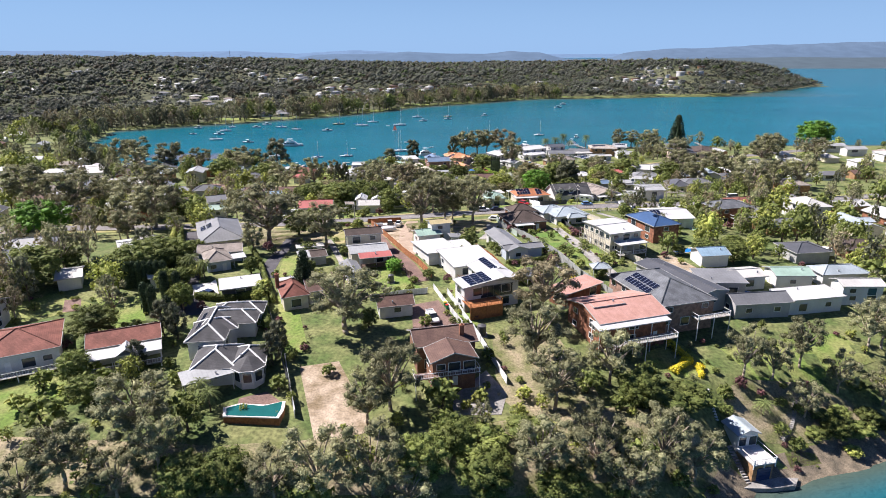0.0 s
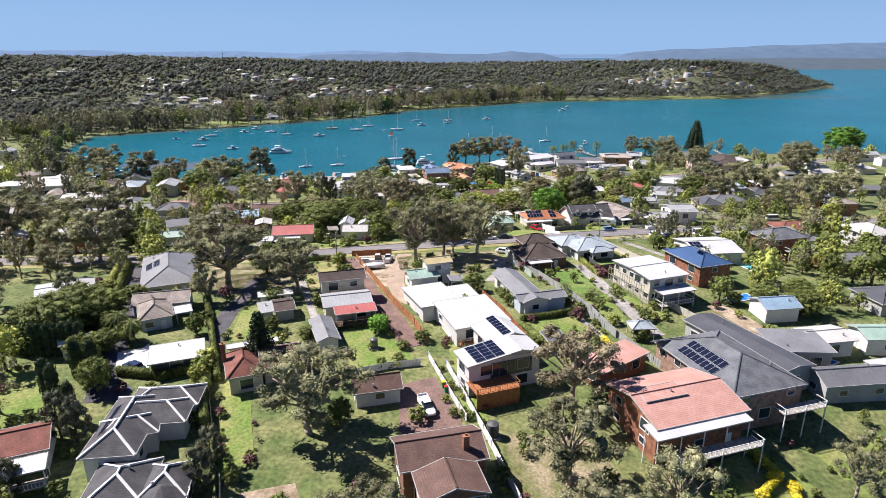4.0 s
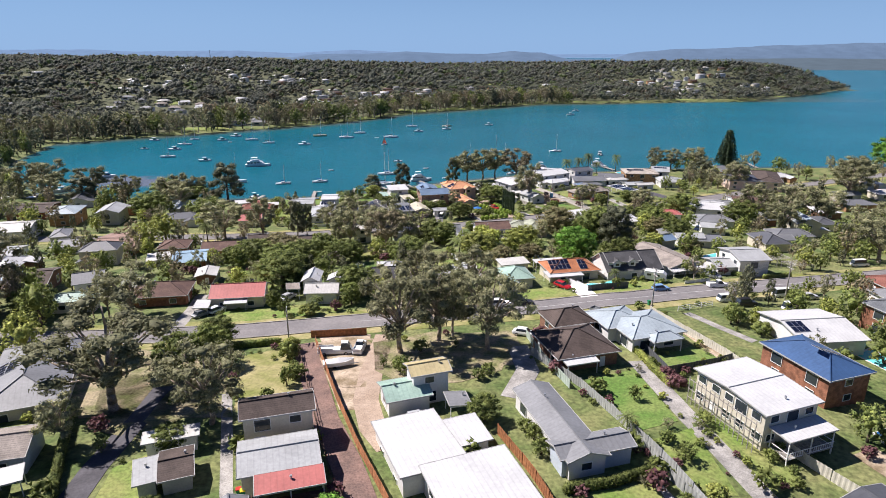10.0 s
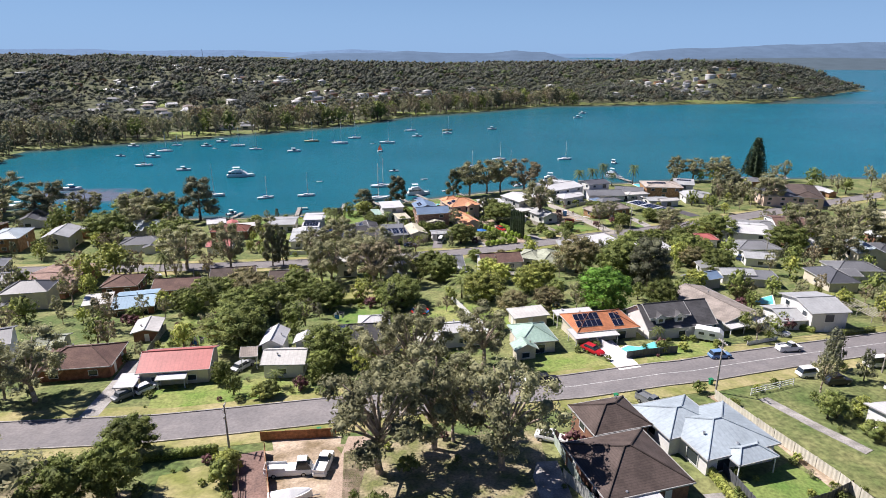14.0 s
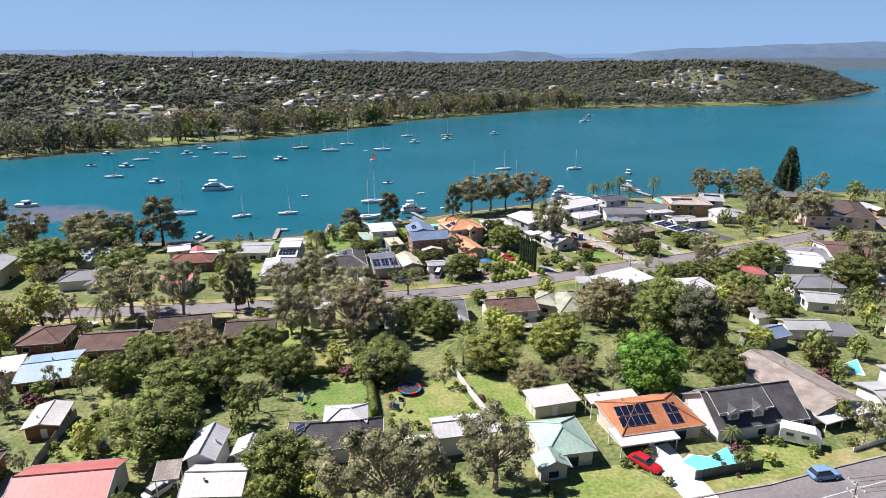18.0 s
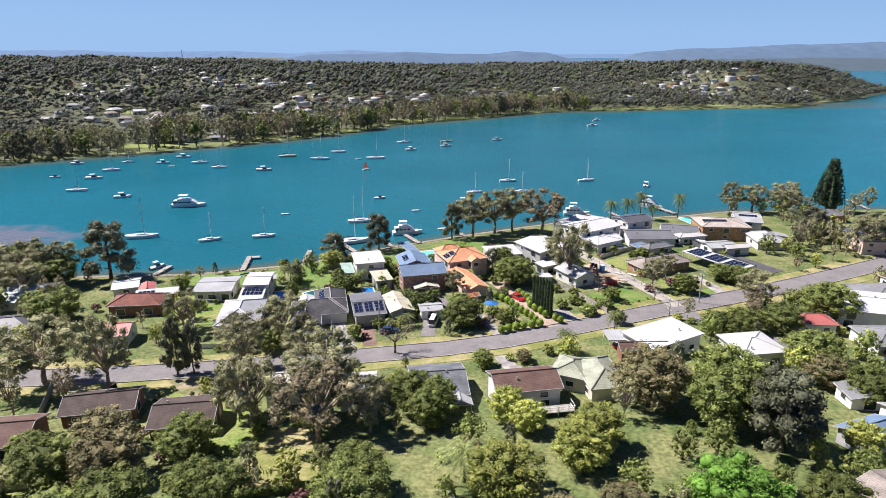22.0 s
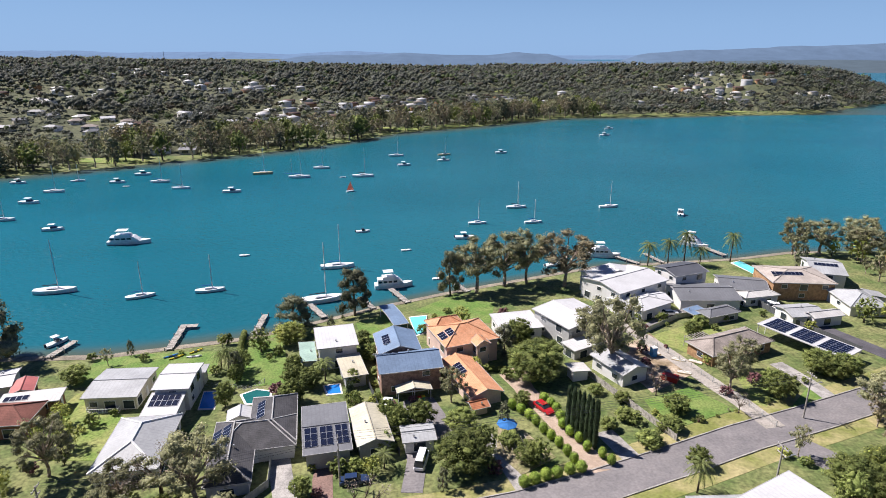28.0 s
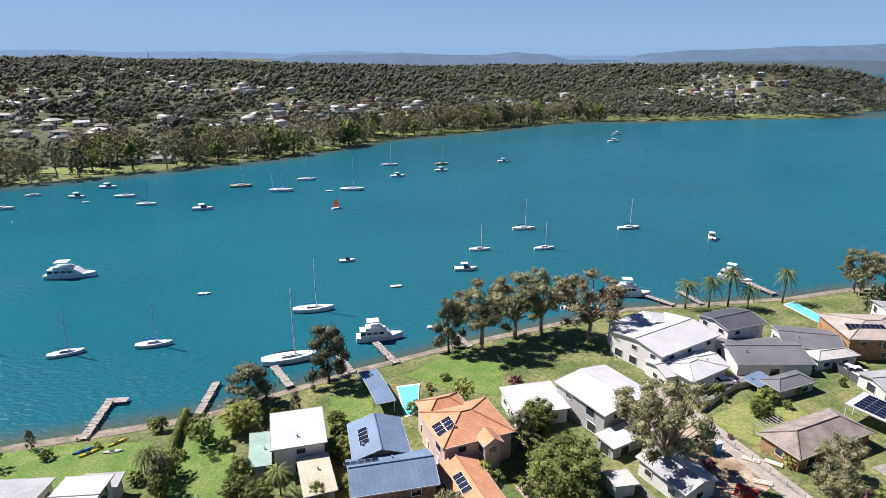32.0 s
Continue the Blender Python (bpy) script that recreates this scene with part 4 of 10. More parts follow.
patch('driveway', 'long dark asphalt drive between gardens', 'dark_asphalt', 0.06, *ribbon([(-80.0, 189.5), (-66.7, 155.0), (-59.9, 134.7), (-55.8, 122.6)], 4.5), category='road')
patch('driveway', 'brick red gravel drive', 'earth', 0.06, *ribbon([(59.7, 157.5), (63.1, 149.7), (66.2, 142.7)], 4.5), category='road')
patch('driveway', 'terracotta paved drive between topiary balls', 'gravel', 0.07, *ribbon([(18.5, 358.7), (21.5, 351.2), (25.7, 339.4), (28.9, 328.7), (30.2, 324.1)], 4), category='road')
patch('courtyard', 'pale paved forecourt of the villa', 'gravel', 0.075, (17.1, 361.0), (22.3, 360.9), (23.7, 348.2), (20.3, 346.4), category='paving')
patch('driveway', 'concrete drive up to the corner', 'concrete', 0.06, *ribbon([(33.5, 335.9), (35.4, 329.9), (37.1, 324.5)], 3.5), category='road')
patch('driveway', 'grey asphalt drive and forecourt', 'asphalt', 0.06, *ribbon([(-2.4, 345.1), (0.8, 341.5), (5.2, 335.1)], 4.5), category='road')
patch('driveway', 'concrete drive to a brick bungalow', 'concrete', 0.06, *ribbon([(78.4, 362.6), (80.8, 354.9), (82.3, 342.5)], 3.5), category='road')
patch('footpath', 'pale concrete path across lawns', 'concrete', 0.06, *ribbon([(53.7, 206.2), (57.6, 197.1), (61.1, 191.5)], 2), category='path')
patch('path', 'concrete access between fences', 'earth', 0.06, *ribbon([(46.1, 207.0), (49.7, 194.0), (52.0, 183.8)], 2.6), category='path')
patch('driveway', 'concrete drive to a red-roofed house', 'concrete', 0.06, *ribbon([(-55.4, 204.8), (-56.6, 216.5), (-58.3, 226.4)], 3), category='road')
patch('yard', 'bare earth building site beside the lane', 'earth', 0.06, (42.1, 367.7), (55.6, 378.5), (58.8, 358.0), (46.8, 349.7), category='yard')
patch('slope', 'dry earth slope under gum trees', 'earth', 0.04, (-26.5, 100.8), (-19.5, 102.6), (-11.3, 84.7), (-19.5, 79.9), category='slope')
patch('slope', 'leaf-strewn earth bank under gums', 'litter', 0.04, (9.9, 112.9), (23.3, 111.3), (27.2, 93.9), (17.6, 83.2), (9.4, 93.1), category='slope')
patch('shore_bank', 'leaf-strewn wooded bank above the shore', 'litter', 0.05, (-75.1, 82.7), (-35.4, 80.9), (-7.6, 83.6), (30.5, 91.3), (45.7, 92.1), (46.2, 82.3), (9.6, 74.7), (-39.3, 72.5), (-67.6, 71.7), category='bank')
patch('yard', 'leaf litter beneath the roadside gums', 'litter', 0.05, (-13.4, 193.5), (15.8, 196.9), (15.7, 181.2), (2.8, 179.6), (-6.4, 182.0), category='yard')
patch('forecourt', 'blue-grey asphalt forecourt with tree shadow', 'dark_asphalt', 0.07, (-57.3, 119.6), (-58.2, 124.7), (-55.8, 127.4), (-50.8, 123.5), (-50.6, 120.4), category='forecourt')
patch('parking', 'beige paved parking area beside a hedge', 'white_concrete', 0.07, (-56.8, 129.4), (-59.1, 134.9), (-55.3, 136.4), (-54.7, 138.3), (-51.2, 130.0), (-54.6, 128.1), category='paving')
patch('terrace', 'red brick pool terrace below the bay', 'brickpave', 0.12, (-34.8, 91.5), (-30.5, 93.4), (-27.5, 90.7), (-27.6, 89.1), (-34.5, 89.5), category='terrace')
patch('patio', 'terracotta paved patio behind the hedge', 'brickpave', 0.07, (-81.8, 121.1), (-84.6, 126.9), (-81.4, 127.9), (-78.4, 122.1), category='patio')
patch('patio', 'stained concrete patio below the brick house', 'concrete', 0.08, (0.6, 91.1), (7.9, 100.2), (11.1, 93.5), (9.7, 88.5), (1.5, 88.0), category='patio')
patch('driveway', 'grey concrete drive to the long low house', 'concrete', 0.06, *ribbon([(15.2, 188.8), (15.9, 178.9), (12.3, 169.8)], 4), category='road')
patch('path', 'mown track between garden beds', 'concrete', 0.055, *ribbon([(32.5, 139.3), (28.4, 149.5)], 1.2), category='path')
patch('yard', 'leaf litter and dry earth beneath the gums', 'litter', 0.06, (-12.1, 192.1), (1.1, 197.8), (15.0, 190.7), (11.4, 178.9), (4.3, 174.9), (-5.0, 173.7), (-10.4, 179.5), category='yard')
patch('yard', 'bare dry earth beside the brick drive', 'earth', 0.045, (-24.0, 192.9), (-12.3, 194.2), (-11.7, 178.0), (-11.7, 166.7), (-14.5, 166.7), category='yard')
patch('driveway', 'grey concrete crossover to a carport', 'concrete', 0.065, *ribbon([(-18.0, 314.0), (-21.6, 324.0), (-23.3, 329.3)], 3.6), category='road')
patch('driveway', 'brown brick crossover to a garage', 'brickpave', 0.065, *ribbon([(-13.2, 314.8), (-14.9, 323.7), (-15.2, 329.0)], 3.2), category='road')
patch('driveway', 'grey drive with parked caravan', 'asphalt', 0.065, *ribbon([(-0.3, 319.6), (0.2, 327.9), (-0.9, 335.8)], 3.4), category='road')
patch('path', 'concrete path beside the vegetable garden', 'concrete', 0.065, *ribbon([(17.3, 318.9), (14.7, 327.3), (12.2, 335.4)], 2.4), category='path')
patch('driveway', 'concrete crossover to the white house', 'concrete', 0.065, *ribbon([(16.0, 307.5), (17.3, 301.9), (19.0, 300.1)], 3.2), category='road')
patch('garden_bed', 'dark mulched vegetable beds', 'litter', 0.08, (15.1, 341.0), (19.2, 336.6), (23.6, 328.2), (17.2, 323.5), (13.7, 329.9), category='garden bed')
patch('yard', 'dark gravel forecourt of the brick house', 'asphalt', 0.06, (-3.3, 347.7), (2.5, 349.1), (5.4, 341.4), (0.9, 338.7), (-2.9, 341.6), category='yard')
patch('yard', 'dry earth and leaf litter along the road verge', 'litter', 0.05, (-58.2, 305.3), (-42.5, 303.2), (-35.8, 293.7), (-46.7, 292.7), category='yard')
patch('yard', 'leaf litter under the garden gums', 'litter', 0.055, (-59.4, 184.6), (-46.0, 188.4), (-36.1, 167.6), (-41.4, 159.1), (-50.3, 162.0), category='yard')
patch('yard', 'dry leaf litter between old trees', 'litter', 0.055, (-70.6, 189.2), (-58.8, 192.9), (-38.1, 184.2), (-30.2, 164.8), (-53.7, 165.3), category='yard')
patch('driveway', 'asphalt drive behind a rendered wall', 'asphalt', 0.085, (54.6, 382.6), (66.4, 393.4), (71.8, 395.0), (73.4, 389.8), (64.8, 387.9), (58.0, 382.2), category='driveway')
patch('driveway', 'dark asphalt drive beside the solar carport', 'dark_asphalt', 0.08, *ribbon([(92.0, 403.5), (97.4, 385.9), (102.1, 374.9), (106.6, 365.7)], 5), category='road')
patch('lawn', 'mown green lawn with a small tree', 'lawn', 0.055, (-19.3, 144.3), (-12.2, 147.0), (-4.1, 132.0), (-15.2, 127.3), category='lawn')
patch('lawn', 'bright mown lawn behind a fence', 'lush', 0.055, (25.0, 175.1), (34.2, 179.1), (35.9, 163.1), (28.0, 160.1), category='lawn')
patch('lawn', 'mown lawn edged with shrubs', 'lawn', 0.055, (17.8, 147.6), (27.7, 150.1), (30.6, 142.5), (19.9, 140.4), category='lawn')
patch('lawn', 'bright green square lawn', 'lush', 0.055, (37.9, 182.5), (47.9, 188.4), (52.2, 182.5), (39.4, 177.3), category='lawn')
patch('lawn', 'straw-coloured dry lawn', 'dry', 0.055, (-36.1, 187.6), (-28.2, 191.0), (-20.0, 169.7), (-30.6, 166.5), category='lawn')
patch('lawn', 'lush mown back lawn', 'lush', 0.055, (-25.0, 256.2), (-12.4, 256.4), (-9.2, 241.6), (-20.4, 241.4), category='lawn')
patch('lawn', 'green back lawn with trampoline', 'lawn', 0.055, (-7.9, 251.2), (3.3, 255.2), (9.0, 240.9), (-4.8, 235.4), category='lawn')
patch('lawn', 'back lawn beside a white fence', 'lawn', 0.055, (6.3, 257.1), (14.8, 257.0), (19.9, 239.0), (11.5, 238.5), category='lawn')
patch('lawn', 'pale dry lawn under gums', 'dry', 0.055, (-29.9, 277.5), (-17.8, 280.7), (-14.2, 260.4), (-25.6, 260.4), category='lawn')
patch('lawn', 'green lawn strip behind brick houses', 'lawn', 0.055, (-62.0, 266.2), (-56.9, 273.9), (-48.8, 257.8), (-58.1, 257.2), category='lawn')
patch('lawn', 'wide mown back lawn with clothes line', 'lawn', 0.055, (-58.7, 253.0), (-45.7, 254.4), (-42.0, 230.8), (-56.1, 231.2), category='lawn')
patch('lawn', 'waterfront lawn with clipped hedge', 'lush', 0.055, (-46.8, 384.7), (-37.0, 384.7), (-27.6, 355.7), (-39.3, 354.0), category='lawn')
patch('lawn', 'green waterfront lawn', 'lush', 0.055, (-75.6, 370.2), (-47.3, 371.5), (-45.7, 360.5), (-73.3, 354.5), category='lawn')
patch('lawn', 'lawn below a white house', 'lawn', 0.055, (-71.1, 338.4), (-70.9, 352.4), (-56.2, 343.1), (-54.2, 329.5), (-65.0, 329.7), category='lawn')
patch('lawn', 'narrow lawn beside the boatshed', 'lush', 0.055, (-18.1, 386.8), (-10.3, 393.3), (-7.3, 374.4), (-13.4, 371.9), category='lawn')
patch('lawn', 'villa lawn by the shore', 'lush', 0.055, (-3.1, 394.8), (7.3, 406.3), (19.2, 399.8), (16.6, 385.8), (7.0, 389.3), category='lawn')
patch('lawn', 'lawn beside the side lane', 'lawn', 0.055, (53.8, 376.1), (73.6, 387.5), (75.6, 376.9), (60.4, 367.9), category='lawn')
patch('lawn', 'square bright lawn by the lane', 'lush', 0.055, (44.3, 346.9), (55.2, 352.1), (60.6, 343.1), (44.7, 335.7), category='lawn')
patch('lawn', 'front lawn with power pole', 'lush', 0.055, (68.2, 340.6), (81.3, 353.9), (84.8, 346.1), (75.1, 340.7), category='lawn')
patch('lawn', 'front lawn beside a concrete drive', 'lawn', 0.055, (67.8, 360.2), (75.9, 358.0), (67.1, 344.1), (65.0, 345.9), category='lawn')
patch('lawn', 'terraced lawn below a brick house', 'lawn', 0.055, (37.6, 107.0), (48.1, 112.6), (53.4, 104.8), (42.7, 100.2), category='lawn')
patch('lawn', 'broad lawn below the red-brown house', 'lawn', 0.055, (-82.9, 93.7), (-68.0, 98.6), (-62.7, 89.3), (-71.6, 82.7), category='lawn')
patch('lawn', 'rear lawn beside cypress row', 'lawn', 0.055, (-80.1, 130.4), (-68.4, 129.0), (-61.3, 115.8), (-66.5, 112.3), category='lawn')
patch('lawn', 'rear lawn of the left house', 'lawn', 0.055, (-96.7, 123.4), (-88.5, 130.4), (-76.5, 124.8), (-90.0, 113.4), category='lawn')
patch('lawn', 'lawn on the slope above the cove', 'lawn', 0.055, (56.0, 112.7), (84.3, 119.3), (87.9, 111.2), (60.0, 101.0), category='lawn')
patch('lawn', 'front lawn of a cream house', 'lawn', 0.055, (16.6, 224.8), (28.0, 225.9), (33.5, 219.3), (16.0, 215.8), category='lawn')
patch('lawn', 'front lawn with caravan', 'lawn', 0.055, (41.8, 228.0), (57.0, 233.1), (55.7, 225.7), (39.0, 219.0), category='lawn')
patch('lawn', 'front lawn of the red-roofed house', 'lawn', 0.055, (-48.8, 213.8), (-29.6, 217.9), (-17.5, 211.7), (-46.8, 206.7), category='lawn')
patch('lawn', 'sunlit lawn along the gravel drive', 'lawn', 0.055, (-42.1, 153.0), (-38.8, 155.9), (-29.8, 140.9), (-40.1, 139.0), category='lawn')
patch('lawn', 'long lawn strip beside the dark hedge', 'lawn', 0.055, (-38.1, 130.6), (-34.9, 133.6), (-26.0, 106.3), (-30.0, 102.5), category='lawn')
patch('lawn', 'side lawn along a white house', 'lawn', 0.055, (1.1, 140.2), (4.9, 142.0), (7.4, 115.4), (3.8, 115.4), category='lawn')
patch('lawn', 'lawn strips beside a concrete drive', 'lawn', 0.055, (29.6, 158.1), (37.2, 161.3), (38.1, 148.2), (33.3, 148.0), category='lawn')
patch('lawn', 'long lawn beside the white house', 'lawn', 0.055, (38.8, 163.1), (43.2, 165.1), (48.2, 151.1), (42.1, 148.4), category='lawn')
patch('lawn', 'lawn behind a white fence', 'lawn', 0.055, (-50.6, 279.4), (-52.7, 296.2), (-29.3, 285.4), (-25.9, 268.6), category='lawn')
patch('lawn', 'shaded lawn behind the red-roofed house', 'lawn', 0.055, (-52.5, 229.6), (-61.0, 255.4), (-48.0, 246.5), (-38.7, 229.1), category='lawn')
strip_pts = [(x, shore_n(x) - 1.2) for x in range(-120, 140, 6)]
patch('shore_edge', 'narrow stony shore with a low wall', 'sand', 0.08, *ribbon(strip_pts, 3.2), category='shore')
rock_pts = [(x, lerp(x, SS_X, SS_Y) + 1.0) for x in range(44, 150, 5)]
patch('rock_shelf', 'brown rock shelf at the water', 'rock', 0.10, *ribbon(rock_pts, 7.0), category='shore')


# ---- houses of the first block ----
H = house('house', 'red-brown tiled house with white deck above a lawn', 'house', -79.3, 103.9, 14.96, 28)
wing(H, 0, 0, 0, 13.9, 13.7, 3.4, 'hip', 2.2, 'white_wall', 'r_redbrown', win=1)
deck(H, 0, -8.2, 15, 2.4, 0.3, 'grey_timber')
H = house('house', 'brown metal-roofed house with white gabled porch', 'house', -60.5, 105.8, 15.07, 24)
wing(H, 0, 0, 0, 12.7, 7.8, 3.2, 'gx', 1.5, 'white_wall', 'r_redbrown')
wing(H, 0, -6.2, 0, 12.5, 3.2, 2.7, 'mono', 0.4, 'white_wall', 'r_white', open_sides=True)
wing(H, 0.5, -6.4, 0, 3.6, 3.6, 2.8, 'gy', 1.2, 'white_wall', 'r_white', open_sides=True)
deck(H, 0, -7.0, 12, 2.2, 0.2, 'grey_timber')
H = house('house', 'dark tiled house with white-capped stepped roof hips', 'house', -45.1, 110.1, 15.31, 7)
wing(H, 0, 0, 0, 7.3, 15.1, 3.2, 'hip', 2, 'white_wall', 'r_dtile', cap='trim')
solar_strip(H, -2.1, 0.6, 4.08, 6)
wing(H, 3.6, 7.1, 0, 10.4, 6.2, 3.2, 'hip', 1.5, 'white_wall', 'r_dtile', cap='trim', win=0.4)
wing(H, 2.8, 2.9, 0, 10.8, 6.7, 3.2, 'hip', 1.7, 'white_wall', 'r_dtile', cap='trim', win=0.4)
wing(H, 0.6, -0.8, 13, 8.1, 5.5, 3.2, 'hip', 1.6, 'white_wall', 'r_dtile', cap='trim', win=0.4)
H = house('house', 'dark tiled house with octagonal bay and grey awning', 'house', -40.7, 99.1, 14.16, 9)
wing(H, 0, 0, 0, 8.0, 9.2, 3, 'hip', 2, 'white_wall', 'r_dtile', cap='trim')
wing(H, 5.7, -0.2, 0, 6.0, 7.1, 3, 'hip', 1.7, 'white_wall', 'r_dtile', cap='trim', win=0.6)
bay(H, 5.9, -3.4, 2.7, 3.0, 1.7, 'white_wall', 'r_dtile')
wing(H, -0.9, -5.3, 23, 8.3, 4.0, 2.7, 'mono', 0.5, 'trim', 'r_lgrey', open_sides=True)
H = house('shed', 'white flat-roofed carport building behind a hedge', 'carport', -46.3, 130.9, 16.58, 21)
wing(H, 0, 0, 0, 9.1, 7.1, 2.7, 'mono', 0.15, 'dark_wall', 'r_white')
H = house('house', 'light grey metal-roofed cottage with pale blue walls', 'house', -58.6, 154.0, 16.92, 14)
wing(H, 0, 0, 0, 11.3, 7.7, 2.9, 'gx', 1.3, 'blue_wall', 'r_tgrey')
wing(H, -0.5, -6.5, 13, 6.4, 9.1, 2.9, 'hip', 1.8, 'blue_wall', 'r_tgrey', win=1.4)
wing(H, 4.9, -7.2, 13, 3.2, 3.2, 2.7, 'mono', 0.3, 'trim', 'r_white', open_sides=True)
H = house('house', 'light grey hip-roofed house under spreading gum trees', 'house', -66.5, 175.5, 15.37, 23)
wing(H, 0, 0, 0, 12.4, 23.0, 3, 'hip', 2.6, 'cream_wall', 'r_grey', solar=[(-3.6, 1, 4, 2)])
H = house('house', 'small pale house with solar panels behind trees', 'house', -80.6, 160.5, 16.42, 30)
wing(H, 0, 0, 0, 7.1, 10.7, 3, 'hip', 1.6, 'white_wall', 'r_offwhite', solar=[(1, -2, 3, 1)])
H = house('shed', 'white metal shed among dense trees', 'shed', -66.0, 134.7, 16.89, 29)
wing(H, 0, 0, 0, 5.8, 3.0, 2.7, 'gx', 0.8, 'white_wall', 'r_white', win=0)
H = house('shed', 'weathered white shed under trees', 'shed', -87.9, 135.7, 17.01, 26)
wing(H, 0, 0, 0, 5.6, 8.5, 2.8, 'gx', 0.9, 'white_wall', 'r_offwhite', win=0)
H = house('house', 'white-roofed house half hidden by trees', 'house', -84.1, 157.9, 16.62, 30)
wing(H, 0, 0, 0, 6.8, 12.1, 3, 'gx', 1, 'white_wall', 'r_white')
H = house('house', 'red-brown hip-roofed house beside a dark pine', 'house', -33.3, 126.6, 16.25, 22)
wing(H, 0, 0, 0, 6.1, 9.0, 3, 'hip', 2, 'cream_wall', 'r_redbrown')
wing(H, 6.2, 0.7, 0, 7.2, 7.8, 3, 'gx', 1.6, 'cream_wall', 'r_brown')
wing(H, 2.2, 7.5, 0, 8.9, 1.4, 2.8, 'mono', 0.2, 'cream_wall', 'r_white')
chimney(H, -3, 2, 3, 6.2)
H = house('shed', 'small brown-tiled garage with white walls', 'garage', -10.4, 121.5, 15.83, 14)
wing(H, 0, 0, 0, 7.9, 5.2, 2.6, 'gx', 1.5, 'white_wall', 'r_brown')
H = house('house', 'brown brick two-storey house with tiled gables and balcony', 'house', -0.2, 103.6, 14.27, 14)
wing(H, 0, 0, 0, 11.8, 7.7, 5, 'gx', 1.7, 'brick_wall', 'r_brown')
wing(H, -0.2, -7.1, 0, 8.5, 5.9, 5, 'gy', 1.5, 'brick_wall', 'r_brown', win=1.4)
deck(H, -1.6, -9.8, 11.5, 2.2, 2.6, 'brickpave', base=2.5)
chimney(H, 3.2, -2.0, 4, 7.6)
H = house('shed', 'long grey metal garden shed with white walls', 'shed', -22.0, 139.5, 16.98, 20)
wing(H, 0, 0, 0, 4.3, 10.2, 2.4, 'gy', 0.9, 'white_wall', 'r_grey')
H = house('house', 'grey-roofed house with red skillion verandah', 'house', -19.6, 151.4, 17.29, 16)
wing(H, 0, 0, 0, 10.0, 7.5, 3.4, 'gx', 0.9, 'cream_wall', 'r_lgrey')
wing(H, 1.1, -5.4, 0, 8.2, 3.1, 3, 'mono', 0.5, 'dark_timber', 'r_red', open_sides=True)
deck(H, 0.8, -6.6, 8.5, 2.6, 0.9, 'dark_timber', 'dark_timber')
wing(H, 0.2, 8.2, 0, 10.0, 5.5, 5.4, 'gx', 1.1, 'cream_wall', 'r_dbrown')
H = house('shed', 'small white flat-roofed studio', 'shed', -35.7, 156.8, 17.00, 18)
wing(H, 0, 0, 0, 7.2, 2.6, 2.6, 'mono', 0.2, 'white_wall', 'r_offwhite')
H = house('shed', 'low brown-roofed lean-to shed', 'shed', -35.6, 149.1, 17.18, 23)
wing(H, 0, 0, 0, 2.9, 4.8, 2.4, 'mono', 0.4, 'grey_wall', 'r_lgrey')
H = house('shed', 'brown tin-roofed shed beside shrubs', 'shed', -32.5, 150.8, 17.17, 21)
wing(H, 0, 0, 0, 4.2, 6.5, 2.4, 'gx', 0.7, 'grey_wall', 'r_dbrown')
H = house('house', 'small house with mint green roof and yellow upper storey', 'house', -4.6, 168.1, 17.03, 19)
wing(H, 0, 0, 0, 7.2, 6.3, 2.9, 'gx', 1, 'white_wall', 'r_mint')
wing(H, 4.0, 0.9, 0, 6.5, 4.6, 5.4, 'gx', 0.8, 'white_wall', 'r_yellow')
H = house('pavilion', 'small grey-roofed garden pavilion', 'pavilion', 3.5, 165.6, 17.15, 13)
wing(H, 0, 0, 0, 3.4, 3.9, 2.4, 'monol', 0.4, 'white_wall', 'r_grey', open_sides=True)
H = house('house', 'modern white house with skillion roofs, solar panels and timber deck', 'house', 9.7, 126.3, 15.95, 21)
wing(H, 0, 0, 0, 13.8, 6.0, 5.6, 'gyr', 1.3, 'white_wall', 'r_white', win=0.5, solar=[(-2.6, 0, 5, 3)], vents=0)
glazing(H, 1.2, -2.6, 7.6, 2.5, 2.65)
wing(H, 3.7, 8.0, 0, 7.4, 7.5, 5.2, 'gyr', 1.1, 'white_wall', 'r_white', win=0.5, solar=[(0.3, 0.5, 7, 1)], vents=0)
wing(H, 3.0, 18.4, 0, 11.5, 12.1, 4.6, 'mono', 0.7, 'white_wall', 'r_white', win=0.6, vents=0)
wing(H, -0.8, 30.5, 0, 9.2, 13.7, 4, 'monof', 0.8, 'white_wall', 'r_white', win=0.6, vents=0)
wing(H, 6.1, 31.0, 0, 5.6, 6.1, 3.8, 'mono', 0.3, 'white_wall', 'r_white', vents=0)
deck(H, -3.0, -4.4, 7.6, 4.4, 2.5, 'deck', 'deck', base=2.5)
part('deck_skirt', Geo().box((-3.0, -6.4, 0.4), (7.4, 0.12, 3.8)), M['deck'], H)
deck(H, 0.4, 13.1, 4.6, 3.0, 1.6, 'deck', 'deck', base=2.5)
H = house('pavilion', 'small charcoal-roofed garden pavilion with solar strip', 'pavilion', 21.2, 137.6, 16.49, 13)
wing(H, 0, 0, 0, 3.9, 4.7, 2.4, 'gy', 0.6, 'trim', 'r_dgrey', open_sides=True)
H = house('pavilion', 'grey hip-roofed garden gazebo with pale posts', 'gazebo', 38.9, 142.6, 16.33, 3)
wing(H, 0, 0, 0, 4.6, 3.6, 2.4, 'hip', 0.9, 'trim', 'r_bluegrey', open_sides=True)
